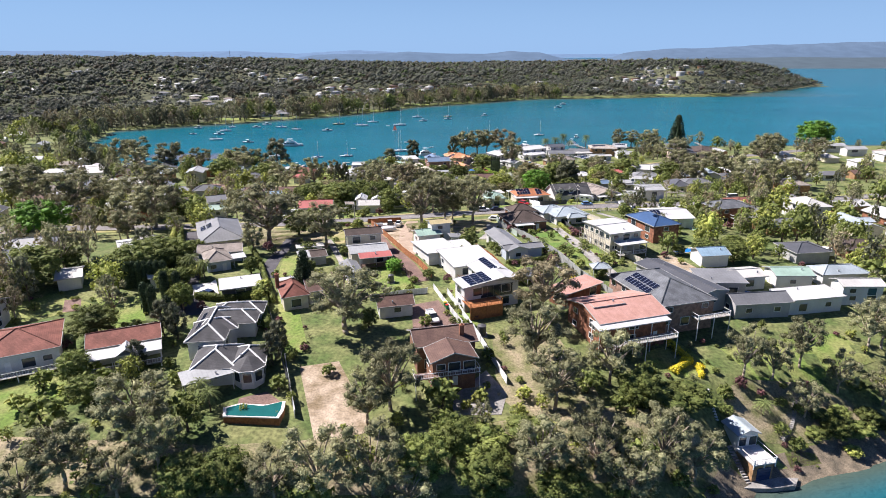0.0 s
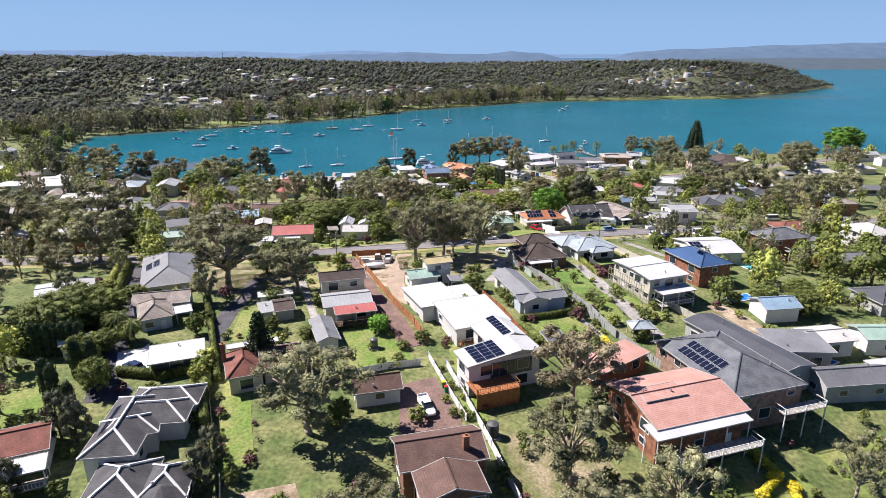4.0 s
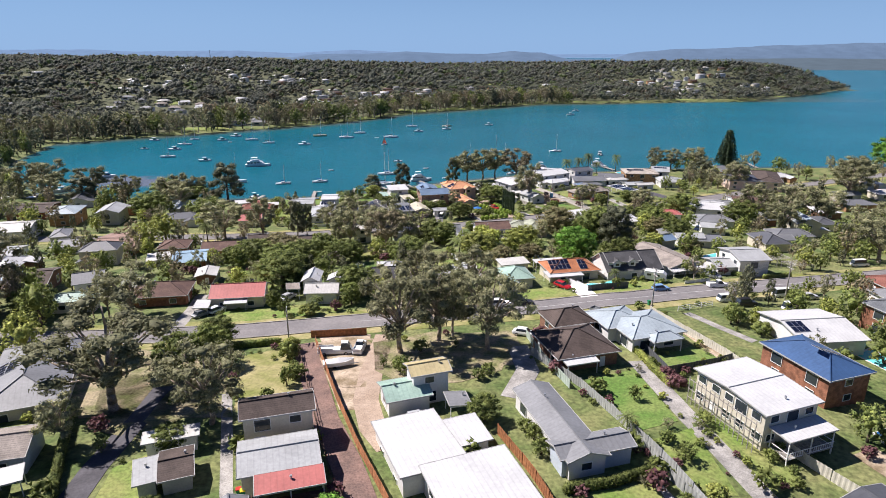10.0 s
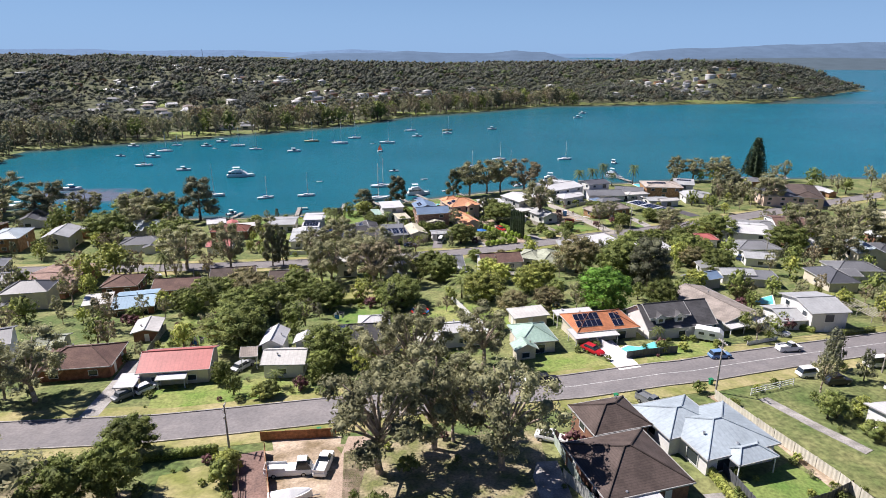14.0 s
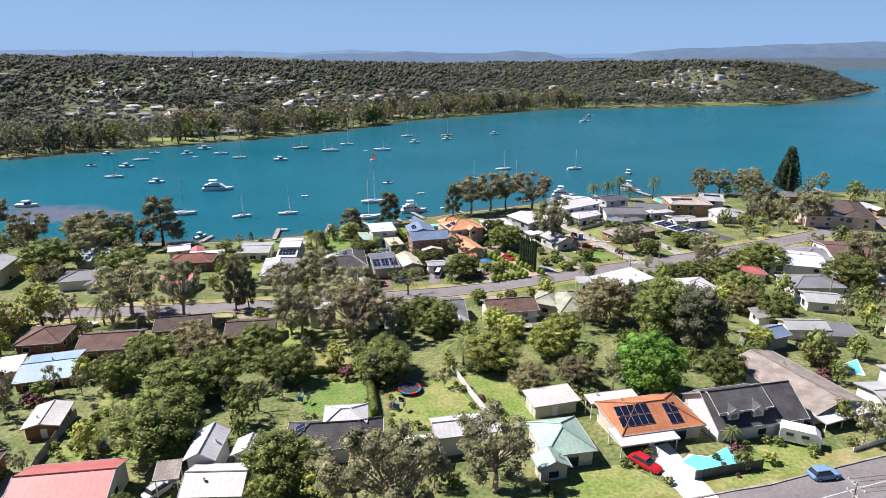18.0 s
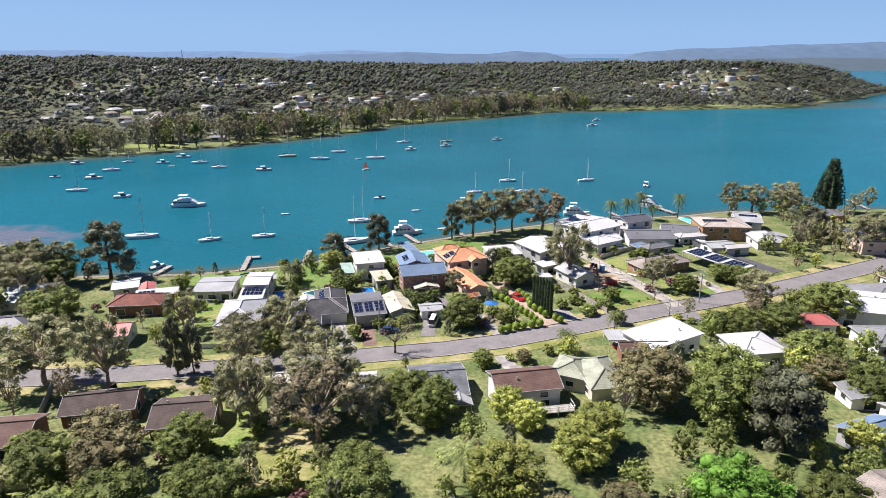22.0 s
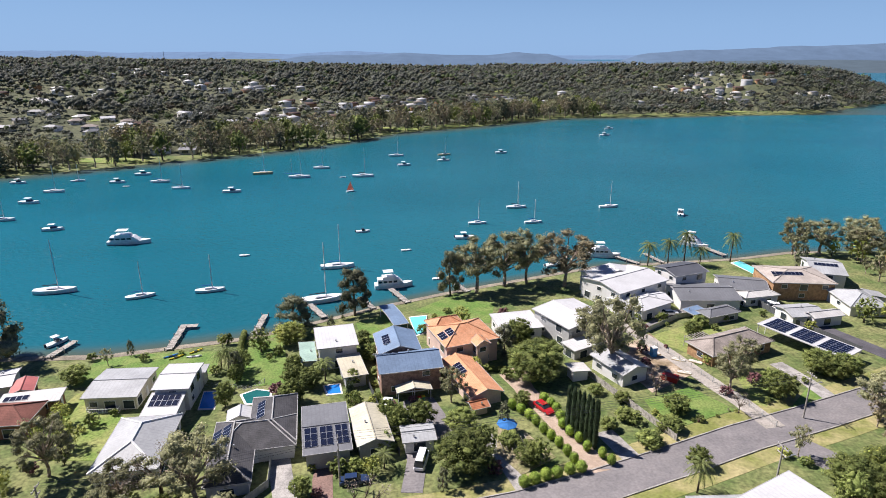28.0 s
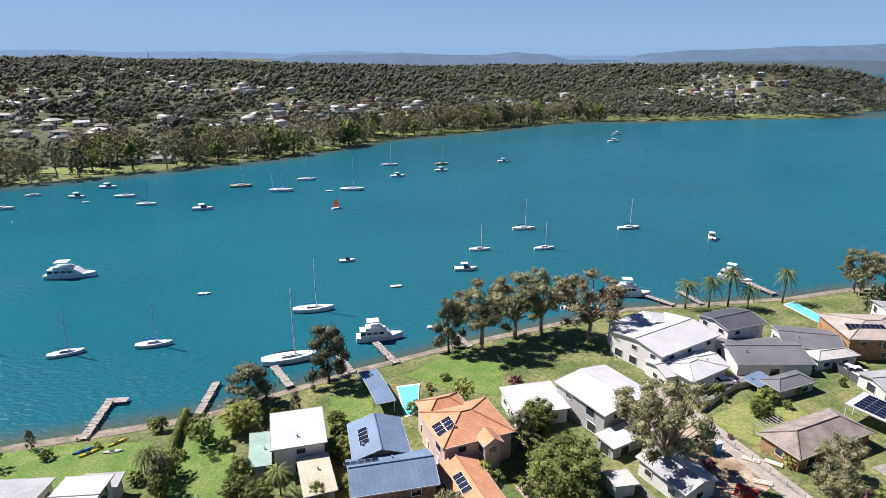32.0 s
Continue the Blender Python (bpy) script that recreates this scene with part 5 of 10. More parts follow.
H = house('house', 'long low grey-roofed house with white weatherboard walls', 'house', 17.3, 159.4, 17.40, 16)
wing(H, 0, 0, 0, 6.0, 18.4, 2.9, 'gy', 1, 'white_wall', 'r_grey')
wing(H, 1.8, -6.3, 0, 10.9, 4.3, 2.9, 'gx', 0.7, 'blue_wall', 'r_grey')
H = house('house', 'dark tiled hip-roofed house with white carport', 'house', 24.9, 184.6, 16.86, 16)
wing(H, 0, 0, 0, 12.0, 11.4, 2.8, 'hip', 2.4, 'brick_wall', 'r_dbrown')
wing(H, 3.5, 9.9, 0, 9.0, 7.7, 2.8, 'hip', 1.8, 'brick_wall', 'r_dbrown')
wing(H, -2.1, -6.0, 0, 5.9, 2.8, 2.5, 'mono', 0.15, 'trim', 'r_white', open_sides=True)
H = house('house', 'pale blue-grey metal-roofed house with layered hips', 'house', 39.3, 191.7, 16.79, 18)
wing(H, 0, 0, 0, 11.7, 10.6, 2.9, 'hip', 1.6, 'white_wall', 'r_bluegrey')
wing(H, -3.0, 4.2, 0, 9.2, 8.6, 2.9, 'hip', 1.4, 'white_wall', 'r_bluegrey')
wing(H, 0.6, -5.3, 0, 6.3, 3.8, 2.7, 'hip', 0.9, 'white_wall', 'r_bluegrey', open_sides=True)
H = house('house', 'white flat-roofed two-storey house with slatted screens', 'house', 47.2, 164.6, 17.16, 20)
wing(H, 0, 0, 0, 10.4, 13.8, 5.6, 'gx', 0.5, 'cream_wall', 'r_white', win=1.2)
wing(H, 0.4, -8.3, 0, 8.6, 3.4, 3.2, 'mono', 0.2, 'trim', 'r_white', open_sides=True)
deck(H, 0.4, -8.3, 8.4, 3.2, 0.3, 'grey_timber', base=0.8)
for k in range(16):
    part('screen_post', shared('scrpost', lambda: Geo().box((0, 0, 2.3), (0.09, 0.09, 5.0)).mesh('screen_post', M['grey_timber'])), None, H, m=pose(-6.2, -6.4 + k * 0.85, -0.2))
for z in (1.2, 2.6, 4.2):
    part('screen_rail', shared('scrrail', lambda: Geo().box((0, 0, 0), (0.07, 13.0, 0.12)).mesh('screen_rail', M['grey_timber'])), None, H, m=pose(-6.2, 0, z))
H = house('house', 'red brick two-storey house with deep blue roof', 'house', 62.1, 175.0, 16.32, 18)
wing(H, 0, 0, 0, 9.3, 13.8, 5.4, 'hip', 1.8, 'red_brick', 'r_dblue', solar=[(0.5, -1.5, 2, 3)])
H = house('house', 'white metal-roofed house with a row of solar panels', 'house', 72.5, 193.3, 15.45, 6)
wing(H, 0, 0, 0, 13.2, 14.3, 3.2, 'gx', 1.3, 'white_wall', 'r_white', solar=[(-4.5, -2.2, 3, 2)])
H = house('house', 'brick two-storey house with white verandah on both floors', 'house', 94.6, 199.2, 14.37, 15)
wing(H, 0, 0, 0, 13.0, 9.0, 5.6, 'hip', 1.8, 'red_brick', 'r_slate')
deck(H, 2, -6.5, 9, 2.2, 2.8, 'concrete')
H = house('shed', 'white garden shed with pale blue metal roof', 'shed', 70.2, 153.1, 15.92, 8)
wing(H, 0, 0, 0, 8.2, 6.6, 3, 'gx', 1.3, 'white_wall', 'r_lblue', win=0)
H = house('house', 'large two-storey house with grey tiled hip roof and solar panels', 'house', 47.7, 125.7, 14.75, 17)
wing(H, 0, 0, 0, 14.1, 19.7, 5.4, 'hip', 3, 'pink_brick', 'r_slate', solar=[(-4.4, 0.5, 8, 2), (-5.0, 8.5, 6, 1)], win=0.8)
deck(H, 4.5, -11.5, 8, 2.2, 2.7, 'grey_timber', base=2)
H = house('house', 'dark grey low wing behind the large grey house', 'house', 55.8, 135.8, 15.23, 22)
wing(H, 0, 0, 0, 7.8, 22.8, 3.6, 'gy', 0.7, 'grey_wall', 'r_dgrey')
H = house('shed', 'grey ribbed metal-roofed pool pavilion', 'pavilion', 65.5, 136.5, 14.89, -2)
wing(H, 0, 0, 0, 10.7, 8.4, 3.4, 'mono', 0.5, 'grey_wall', 'r_grey')
H = house('house', 'grey-roofed single-storey house with white fascia', 'house', 70.0, 126.8, 13.62, 7)
wing(H, 0, 0, 0, 13.7, 6.4, 3.2, 'gx', 1.4, 'grey_wall', 'r_mgrey')
H = house('house', 'large brick house with faded salmon roof and white verandah', 'house', 35.4, 115.0, 14.48, 18)
wing(H, 0, 0, 0, 15.9, 13.1, 5.6, 'gx', 1.6, 'red_brick', 'r_salmon')
wing(H, -1.1, -6.6, 0, 15.9, 3.3, 5.2, 'mono', 0.4, 'trim', 'r_white', open_sides=True)
deck(H, 0, -9.5, 14, 2.4, 2.6, 'grey_timber', base=2)
wing(H, -3.0, -0.3, 0, 7.0, 3.2, 7.0, 'mono', 0.25, 'trim', 'r_salmon', over=0.15, win=1.3, vents=0)
wing(H, -0.7, 15.2, 19, 12.8, 5.5, 4.6, 'mono', 0.3, 'red_brick', 'r_salmon')
H = house('shed', 'white shed with low metal roof', 'house', 73.2, 140.2, 14.97, 10)
wing(H, 0, 0, 0, 8.6, 6.9, 3, 'gx', 0.8, 'white_wall', 'r_offwhite')
H = house('house', 'white house with stepped flat roofs above a lawn', 'house', 83.0, 129.6, 13.43, 11)
wing(H, 0, 0, 0, 14.6, 6.5, 3.4, 'mono', 0.3, 'white_wall', 'r_white')
H = house('house', 'mint-roofed house beside parked caravans', 'house', 84.8, 141.3, 14.68, 0)
wing(H, 0, 0, 0, 9.6, 6.9, 3.2, 'gx', 1, 'white_wall', 'r_mint')
H = house('house', 'white house with blue-grey hip roof', 'house', 97.8, 142.6, 14.50, 5)
wing(H, 0, 0, 0, 12.4, 6.4, 3.2, 'hip', 1.4, 'white_wall', 'r_bluegrey')
H = house('house', 'charcoal-roofed house behind trees', 'house', 98.3, 159.4, 14.88, 8)
wing(H, 0, 0, 0, 10.6, 9.6, 3.2, 'hip', 1.4, 'grey_wall', 'r_dgrey')
H = house('house', 'brown brick house with dark tiled roof', 'house', 117.0, 164.2, 14.04, 1)
wing(H, 0, 0, 0, 12.1, 9.4, 3.2, 'hip', 1.6, 'brick_wall', 'r_dbrown')
H = house('house', 'white two-storey house at the block edge', 'house', 96.5, 133.1, 13.49, -0)
wing(H, 0, 0, 0, 10.1, 5.5, 4.6, 'gx', 1, 'white_wall', 'r_offwhite')
H = house('boathouse', 'white gabled boathouse with roof terrace on a brick boat store', 'boathouse', 53.1, 88.2, 0.8, 12)
wing(H, 0, 0, 0, 4.0, 4.6, 3.3, 'mono', 0.05, 'orange_brick', 'r_offwhite', over=0.1, win=0, vents=0, base=1.5)
deck(H, 0, -0.1, 4.4, 4.8, 3.5, 'white_concrete', base=-2.6)
wing(H, 0.1, 4.4, 0, 4.4, 4.6, 6.0, 'gy', 0.9, 'white_wall', 'r_bluegrey', over=0.3, win=0, vents=0, base=2)
for u in (-1.0, 1.0):
    window(H, pose(0.1 + u, 2.38, 3.6), 1.6, 1.9)
garage_door(H, pose(0.2, -2.22, 0), 2.6, 2.5, 'hull_navy')
for k in range(14):
    part('step', shared('boatstep', lambda: Geo().box((0, 0, 0), (0.9, 0.42, 0.16)).mesh('step', M['concrete'])), None, H, m=pose(-2.7, -2.4 + k * 0.42, 0.1 + k * 0.25))
setting('apron', Geo().prism([(48.6, 84.2), (53.8, 84.0), (58.6, 84.6), (60.2, 86.6), (55.4, 86.9), (50.6, 86.2)], -1.2, 0.78), M['concrete'], 'worn pale concrete apron at the water', 'paving')
patch('lawn', 'small patch of lawn beside the boathouse', 'lawn', 0.10, (57.2, 90.6), (61.5, 92.0), (65.8, 91.8), (66.2, 90.2), (62.0, 89.2), (57.6, 88.2), category='lawn')
patch('bank', 'dry leaf-strewn earth bank above the shore', 'litter', 0.06, (51.0, 94.0), (51.5, 100.5), (58.0, 103.2), (69.0, 104.5), (82.0, 102.0), (80.0, 96.5), (68.0, 94.0), (58.5, 92.6), category='bank')


def garden_steps(label, material, w, *pts):
    """A flight of garden steps laid along pts, one slab for each tread."""
    T = thing("garden_steps", label, "steps", pose(pts[0][0], pts[0][1], ground(*pts[0])))
    for (ax, ay), (bx, by) in zip(pts, pts[1:]):
        n = max(2, int(math.dist((ax, ay), (bx, by)) / 0.42))
        turn = math.degrees(math.atan2(by - ay, bx - ax))
        for k in range(n):
            x, y = ax + (bx - ax) * k / n, ay + (by - ay) * k / n
            m = pose(x - pts[0][0], y - pts[0][1], ground(x, y) - ground(*pts[0]), 0, 0, turn)
            part("step", shared(("garden_step", w, material), lambda: Geo().box((0, 0, 0.04), (0.36, w, 0.34)).mesh("step", M[material])), M[material], T, m=m)


garden_steps('narrow white concrete garden steps down the bank', 'white_concrete', 0.9, (48.7, 99.6), (48.8, 94.4))
garden_steps('weathered stone steps climbing the dry bank', 'concrete', 1.1, (60.6, 93.6), (63.4, 96.4), (65.2, 99.0), (66.4, 101.4))



# ---- houses between the two roads ----
H = house('house', 'cream weatherboard house with faded red metal roof', 'house', -46.7, 220.2, 11.67, 8)
wing(H, 0, 0, 0, 12.5, 9.2, 3.2, 'gx', 1.8, 'cream_wall', 'r_red')
wing(H, -0.1, -5.2, 0, 5.0, 2.0, 2.5, 'mono', 0.3, 'trim', 'r_white', open_sides=True)
wing(H, -7.3, -5.5, 0, 3.3, 4.9, 2.5, 'monol', 0.1, 'trim', 'r_white', open_sides=True)
H = house('house', 'white cottage with metal gables and awning', 'house', -27.1, 220.5, 12.22, 2)
wing(H, 0, 0, 0, 7.9, 6.5, 3.1, 'gx', 1.3, 'white_wall', 'r_offwhite')
wing(H, -3.6, 7.2, 0, 4.4, 7.2, 3.4, 'gy', 1.2, 'white_wall', 'r_white')
wing(H, 2.5, 6.7, 0, 4.4, 3.8, 3.2, 'gy', 1, 'white_wall', 'r_white')
wing(H, -7.6, 2.9, 13, 3.1, 4.1, 2.5, 'monol', 0.2, 'trim', 'r_tgrey', open_sides=True)
H = house('house', 'brown tiled brick house with hip roof', 'house', -66.2, 222.7, 11.18, 9)
wing(H, 0, 0, 0, 13.5, 9.7, 2.9, 'hip', 2, 'red_brick', 'r_brown')
H = house('shed', 'white-roofed brick double garage', 'garage', -62.0, 240.2, 9.46, 13)
wing(H, 0, 0, 0, 5.6, 7.1, 2.6, 'gy', 0.7, 'brick_wall', 'r_offwhite')
H = house('house', 'dark tiled house with white glazed conservatory roof', 'house', -13.5, 231.2, 11.83, 6)
wing(H, 0, 0, 0, 14.2, 7.3, 3, 'hip', 2, 'white_wall', 'r_dtile', solar=[(-7.5, 0, 2, 4)])
wing(H, 1.5, 2.8, 0, 6.5, 5.2, 4.4, 'hip', 1.0, 'trim', 'r_white', win=0, vents=0)
H = house('house', 'white two-part house beside a gum tree', 'house', 5.3, 231.9, 12.27, 11)
wing(H, 0, 0, 0, 9.1, 5.2, 3.6, 'gx', 0.9, 'white_wall', 'r_white')
wing(H, -6.8, -2.6, 0, 5.0, 4.4, 3, 'gx', 0.7, 'white_wall', 'r_offwhite')
H = house('house', 'cream house with mint green metal hip roof', 'house', 19.4, 229.3, 12.84, 11)
wing(H, 0, 0, 0, 7.7, 8.4, 3, 'hip', 1.8, 'cream_wall', 'r_mint')
wing(H, -3.2, -4.9, 0, 4.6, 3.3, 2.8, 'gy', 1.2, 'cream_wall', 'r_mint')
H = house('shed', 'cream garage with flat white roof', 'garage', 20.3, 242.2, 11.85, 15)
wing(H, 0, 0, 0, 8.1, 5.0, 2.6, 'mono', 0.2, 'cream_wall', 'r_offwhite')
H = house('house', 'terracotta tiled house with solar panels and white carport', 'house', 34.1, 235.5, 12.66, 12)
wing(H, 0, 0, 0, 13.6, 9.2, 2.9, 'hip', 2, 'cream_wall', 'r_terra', solar=[(-3.5, -1.8, 5, 2), (2.6, -2.2, 2, 2)])
wing(H, -3.3, -4.4, 0, 9.2, 4.3, 2.7, 'mono', 0.1, 'trim', 'r_white', open_sides=True)
wing(H, -3.2, 5.8, 0, 8.3, 2.6, 2.7, 'mono', 0.1, 'trim', 'r_white', open_sides=True)
H = house('house', 'white house with dark tiled attic roof and dormers', 'house', 49.5, 237.7, 12.46, 12)
wing(H, 0, 0, 0, 15.6, 10.5, 3, 'gx', 3.4, 'white_wall', 'r_dtile')
wing(H, -2.4, -0.6, 0, 9.2, 6.6, 5.0, 'gx', 1.7, 'white_wall', 'r_dtile', win=0.3, vents=0)
for u in (-4.6, -0.4):
    wing(H, u, -3.4, 0, 2.2, 1.8, 5.0, 'gy', 0.8, 'white_wall', 'r_dtile', over=0.2, win=0, vents=0)
    window(H, pose(u, -4.12, 3.9), 1.2, 0.9)
H = house('house', 'long low house with pale brown tiled roof and white verandah', 'house', 62.9, 247.3, 11.28, 21)
wing(H, 0, 0, 0, 11.1, 18.3, 3.1, 'gy', 1.4, 'white_wall', 'r_tgrey')
wing(H, -0.1, -9.9, 0, 11.4, 2.5, 2.7, 'mono', 0.3, 'trim', 'r_white', open_sides=True)
H = house('house', 'white two-storey house with light grey roof', 'house', 83.8, 244.4, 10.71, 5)
wing(H, 0, 0, 0, 8.9, 11.7, 5.2, 'gx', 1.2, 'white_wall', 'r_lgrey')
wing(H, -4.2, -0.2, 0, 10.9, 8.5, 3, 'gx', 1, 'white_wall', 'r_lgrey')
H = house('shed', 'blue metal shed with roller doors', 'shed', 69.8, 270.1, 9.25, 21)
wing(H, 0, 0, 0, 9.1, 5.5, 2.9, 'gx', 1.1, 'grey_wall', 'r_blue')
H = house('house', 'low brick house with pale blue metal roof', 'house', -75.1, 261.6, 6.32, 16)
wing(H, 0, 0, 0, 9.9, 11.8, 2.9, 'gx', 1, 'red_brick', 'r_lblue')
H = house('shed', 'small off-white flat-roofed shed', 'shed', -85.5, 263.0, 6.06, 20)
wing(H, 0, 0, 0, 6.6, 7.2, 2.5, 'mono', 0.2, 'cream_wall', 'r_offwhite')
H = house('house', 'brown tiled brick house with wide gable roof', 'house', -70.5, 275.8, 4.81, 9)
wing(H, 0, 0, 0, 12.1, 9.5, 2.9, 'gx', 1.7, 'brick_wall', 'r_brown')
H = house('house', 'brown tiled brick house with hip roof', 'house', -87.5, 279.7, 4.23, 9)
wing(H, 0, 0, 0, 9.7, 9.9, 2.9, 'hip', 1.7, 'brick_wall', 'r_brown')
H = house('house', 'dark brown tiled house with brick walls', 'house', -58.8, 286.5, 4.09, 12)
wing(H, 0, 0, 0, 12.7, 8.2, 2.9, 'gx', 1.6, 'brick_wall', 'r_dbrown')
H = house('house', 'brown tiled brick house beside a pale lawn', 'house', -41.5, 281.8, 4.97, 8)
wing(H, 0, 0, 0, 10.9, 9.8, 2.9, 'gx', 1.6, 'brick_wall', 'r_dbrown')
H = house('house', 'white two-storey house behind gum trees', 'house', -26.5, 289.3, 4.94, 9)
wing(H, 0, 0, 0, 6.7, 4.2, 5.2, 'gx', 0.9, 'white_wall', 'r_offwhite')
H = house('house', 'white house with stained pale metal roof', 'house', -12.3, 288.0, 5.70, 8)
wing(H, 0, 0, 0, 7.2, 7.4, 4.2, 'gx', 0.8, 'white_wall', 'r_offwhite')
wing(H, 1.8, -6.1, 0, 2.7, 5.5, 2.8, 'monol', 0.2, 'white_wall', 'r_offwhite')
H = house('house', 'slate grey tiled house with small white porch', 'house', 2.4, 290.6, 5.97, 7)
wing(H, 0, 0, 0, 10.5, 11.8, 3, 'gx', 1.8, 'grey_wall', 'r_slate')
wing(H, 3.2, -7.2, 0, 4.2, 3.0, 2.6, 'gy', 0.9, 'trim', 'r_lgrey', open_sides=True)
H = house('house', 'white house with long brown tiled gable roof and deck', 'house', 18.0, 286.3, 7.12, 10)
wing(H, 0, 0, 0, 12.1, 8.2, 4.4, 'gx', 1.6, 'white_wall', 'r_brown')
deck(H, 4, -6.4, 6, 2.2, 1.9, 'grey_timber', base=2.2)
H = house('house', 'sage green tiled hip-roofed house', 'house', 32.8, 290.6, 7.13, 8)
wing(H, 0, 0, 0, 7.7, 11.5, 3.4, 'hip', 1.9, 'cream_wall', 'r_sage')
wing(H, -4.1, 3.0, -33, 7.1, 8.1, 3.2, 'hip', 1.4, 'cream_wall', 'r_sage')
H = house('house', 'white flat-roofed modern house', 'house', 50.9, 309.1, 5.35, 29)
wing(H, 0, 0, 0, 15.6, 9.1, 4.2, 'mono', 0.3, 'white_wall', 'r_white')
H = house('house', 'brown-roofed house beside white neighbour', 'house', 45.4, 304.8, 5.73, 2)
wing(H, 0, 0, 0, 10.5, 3.9, 3, 'gx', 0.9, 'brick_wall', 'r_brown')
wing(H, -2, 6, 0, 8, 5, 2.6, 'mono', 0.1, 'trim', 'r_lgrey', open_sides=True)
H = house('house', 'white house with metal hip roof on the corner', 'house', 68.6, 305.3, 5.52, 9)
wing(H, 0, 0, 0, 10.3, 9.7, 3.6, 'hip', 1.2, 'white_wall', 'r_white')
H = house('house', 'small white cottage with red metal roof', 'house', 91.2, 322.3, 3.82, -3)
wing(H, 0, 0, 0, 9.7, 6.7, 3, 'hip', 1.3, 'white_wall', 'r_red')
H = house('house', 'white waterfront-style house with broad gables', 'house', 108.9, 330.2, 3.14, -17)
wing(H, 0, 0, 0, 15.6, 15.4, 4.8, 'gx', 1.2, 'white_wall', 'r_white')
H = house('house', 'grey-roofed house beside palms', 'house', 122.1, 340.4, 2.71, -3)
wing(H, 0, 0, 0, 16.4, 14.4, 3.2, 'hip', 1.4, 'grey_wall', 'r_grey')
H = house('house', 'brown and white gabled house', 'house', 130.9, 339.5, 2.60, -12)
wing(H, 0, 0, 0, 13.2, 21.2, 4.4, 'gx', 1.8, 'white_wall', 'r_brown')
H = house('shed', 'small grey gabled garden shed', 'shed', 78.5, 284.4, 7.57, -3)
wing(H, 0, 0, 0, 7.7, 5.8, 2.6, 'gy', 0.8, 'white_wall', 'r_grey')
H = house('house', 'pale grey-roofed house behind shrubs', 'house', 81.3, 276.1, 8.29, -2)
wing(H, 0, 0, 0, 9.0, 5.7, 3, 'gx', 1, 'white_wall', 'r_lgrey')
H = house('shed', 'grey shed row with open bays', 'shed', 86.4, 274.4, 8.29, -7)
wing(H, 0, 0, 0, 10.1, 6.5, 2.6, 'mono', 0.3, 'grey_wall', 'r_mgrey')
H = house('house', 'grey-roofed house with carport', 'house', 98.2, 297.2, 5.82, -14)
wing(H, 0, 0, 0, 8.7, 7.8, 3, 'gx', 1, 'white_wall', 'r_lgrey')
H = house('house', 'blue-grey two-storey house with white walls', 'house', -86.2, 227.7, 10.55, 26)
wing(H, 0, 0, 0, 7.1, 9.1, 4.8, 'gx', 1.4, 'white_wall', 'r_mgrey')
H = house('house', 'mint green weathered roof cottage', 'house', -76.2, 229.8, 10.36, 13)
wing(H, 0, 0, 0, 5.3, 7.2, 3, 'gx', 1.2, 'white_wall', 'r_sage')
H = house('house', 'pinkish brown L-shaped tiled house', 'house', -107.1, 281.9, 4.02, 6)
wing(H, 0, 0, 0, 14.1, 23.6, 3, 'gx', 1.6, 'brick_wall', 'r_pbrown')
H = house('house', 'white house with grey metal roof', 'house', -122.9, 281.6, 4.09, 11)
wing(H, 0, 0, 0, 10.3, 10.0, 3, 'gx', 1.2, 'white_wall', 'r_grey')
H = house('house', 'grey cottage with low hip roof', 'house', -134.9, 295.8, 3.16, 20)
wing(H, 0, 0, 0, 6.3, 10.5, 3, 'hip', 1.2, 'grey_wall', 'r_grey')
H = house('house', 'white bungalow with mint green roof', 'house', -83.7, 216.3, 11.51, 11)
wing(H, 0, 0, 0, 10.1, 4.7, 3, 'hip', 1.4, 'white_wall', 'r_mint')
H = house('house', 'white bungalow with light metal roof', 'house', -136.2, 266.2, 5.74, 15)
wing(H, 0, 0, 0, 12.6, 12.7, 3, 'gx', 1.2, 'white_wall', 'r_lgrey')
H = house('house', 'pale blue weatherboard bungalow with metal roof', 'house', -112.8, 235.2, 9.61, 12)
wing(H, 0, 0, 0, 9.4, 7.0, 3, 'gx', 1.2, 'blue_wall', 'r_lblue')
H = house('house', 'brown gabled brick house with tiled roof', 'house', -104.9, 233.8, 9.77, 16)
wing(H, 0, 0, 0, 10.7, 14.4, 3, 'gx', 1.6, 'brick_wall', 'r_dbrown')


# ---- waterfront houses ----
H = house('house', 'white flat-roofed two-storey waterfront house', 'house', -19.7, 366.9, 1.31, 15)
wing(H, 0, 0, 0, 9.0, 10.5, 5.6, 'mono', 0.25, 'white_wall', 'r_white')
wing(H, -6.4, -0.5, 0, 3.5, 9.5, 2.9, 'monol', 0.2, 'white_wall', 'r_mint')
H = house('shed', 'beige flat-roofed garage beside the pool', 'garage', -14.9, 357.8, 1.65, 19)
wing(H, 0, 0, 0, 5.1, 9.5, 3, 'mono', 0.2, 'grey_wall', 'r_cream')
H = house('house', 'pink brick two-storey house with blue tiled roof', 'house', -2.7, 354.8, 2.01, 13)
wing(H, 0, 0, 0, 13.1, 8.7, 5.4, 'gx', 1.8, 'pink_brick', 'r_blue', solar=[(-4.4, 2.2, 5, 1)])
wing(H, -0.9, 8.9, 0, 9.3, 10.2, 5.4, 'gy', 1.6, 'pink_brick', 'r_blue', solar=[(-2.4, 0, 4, 1)])
wing(H, 0, -6.3, 0, 7, 2.8, 2.7, 'gy', 0.8, 'trim', 'r_cream', open_sides=True)
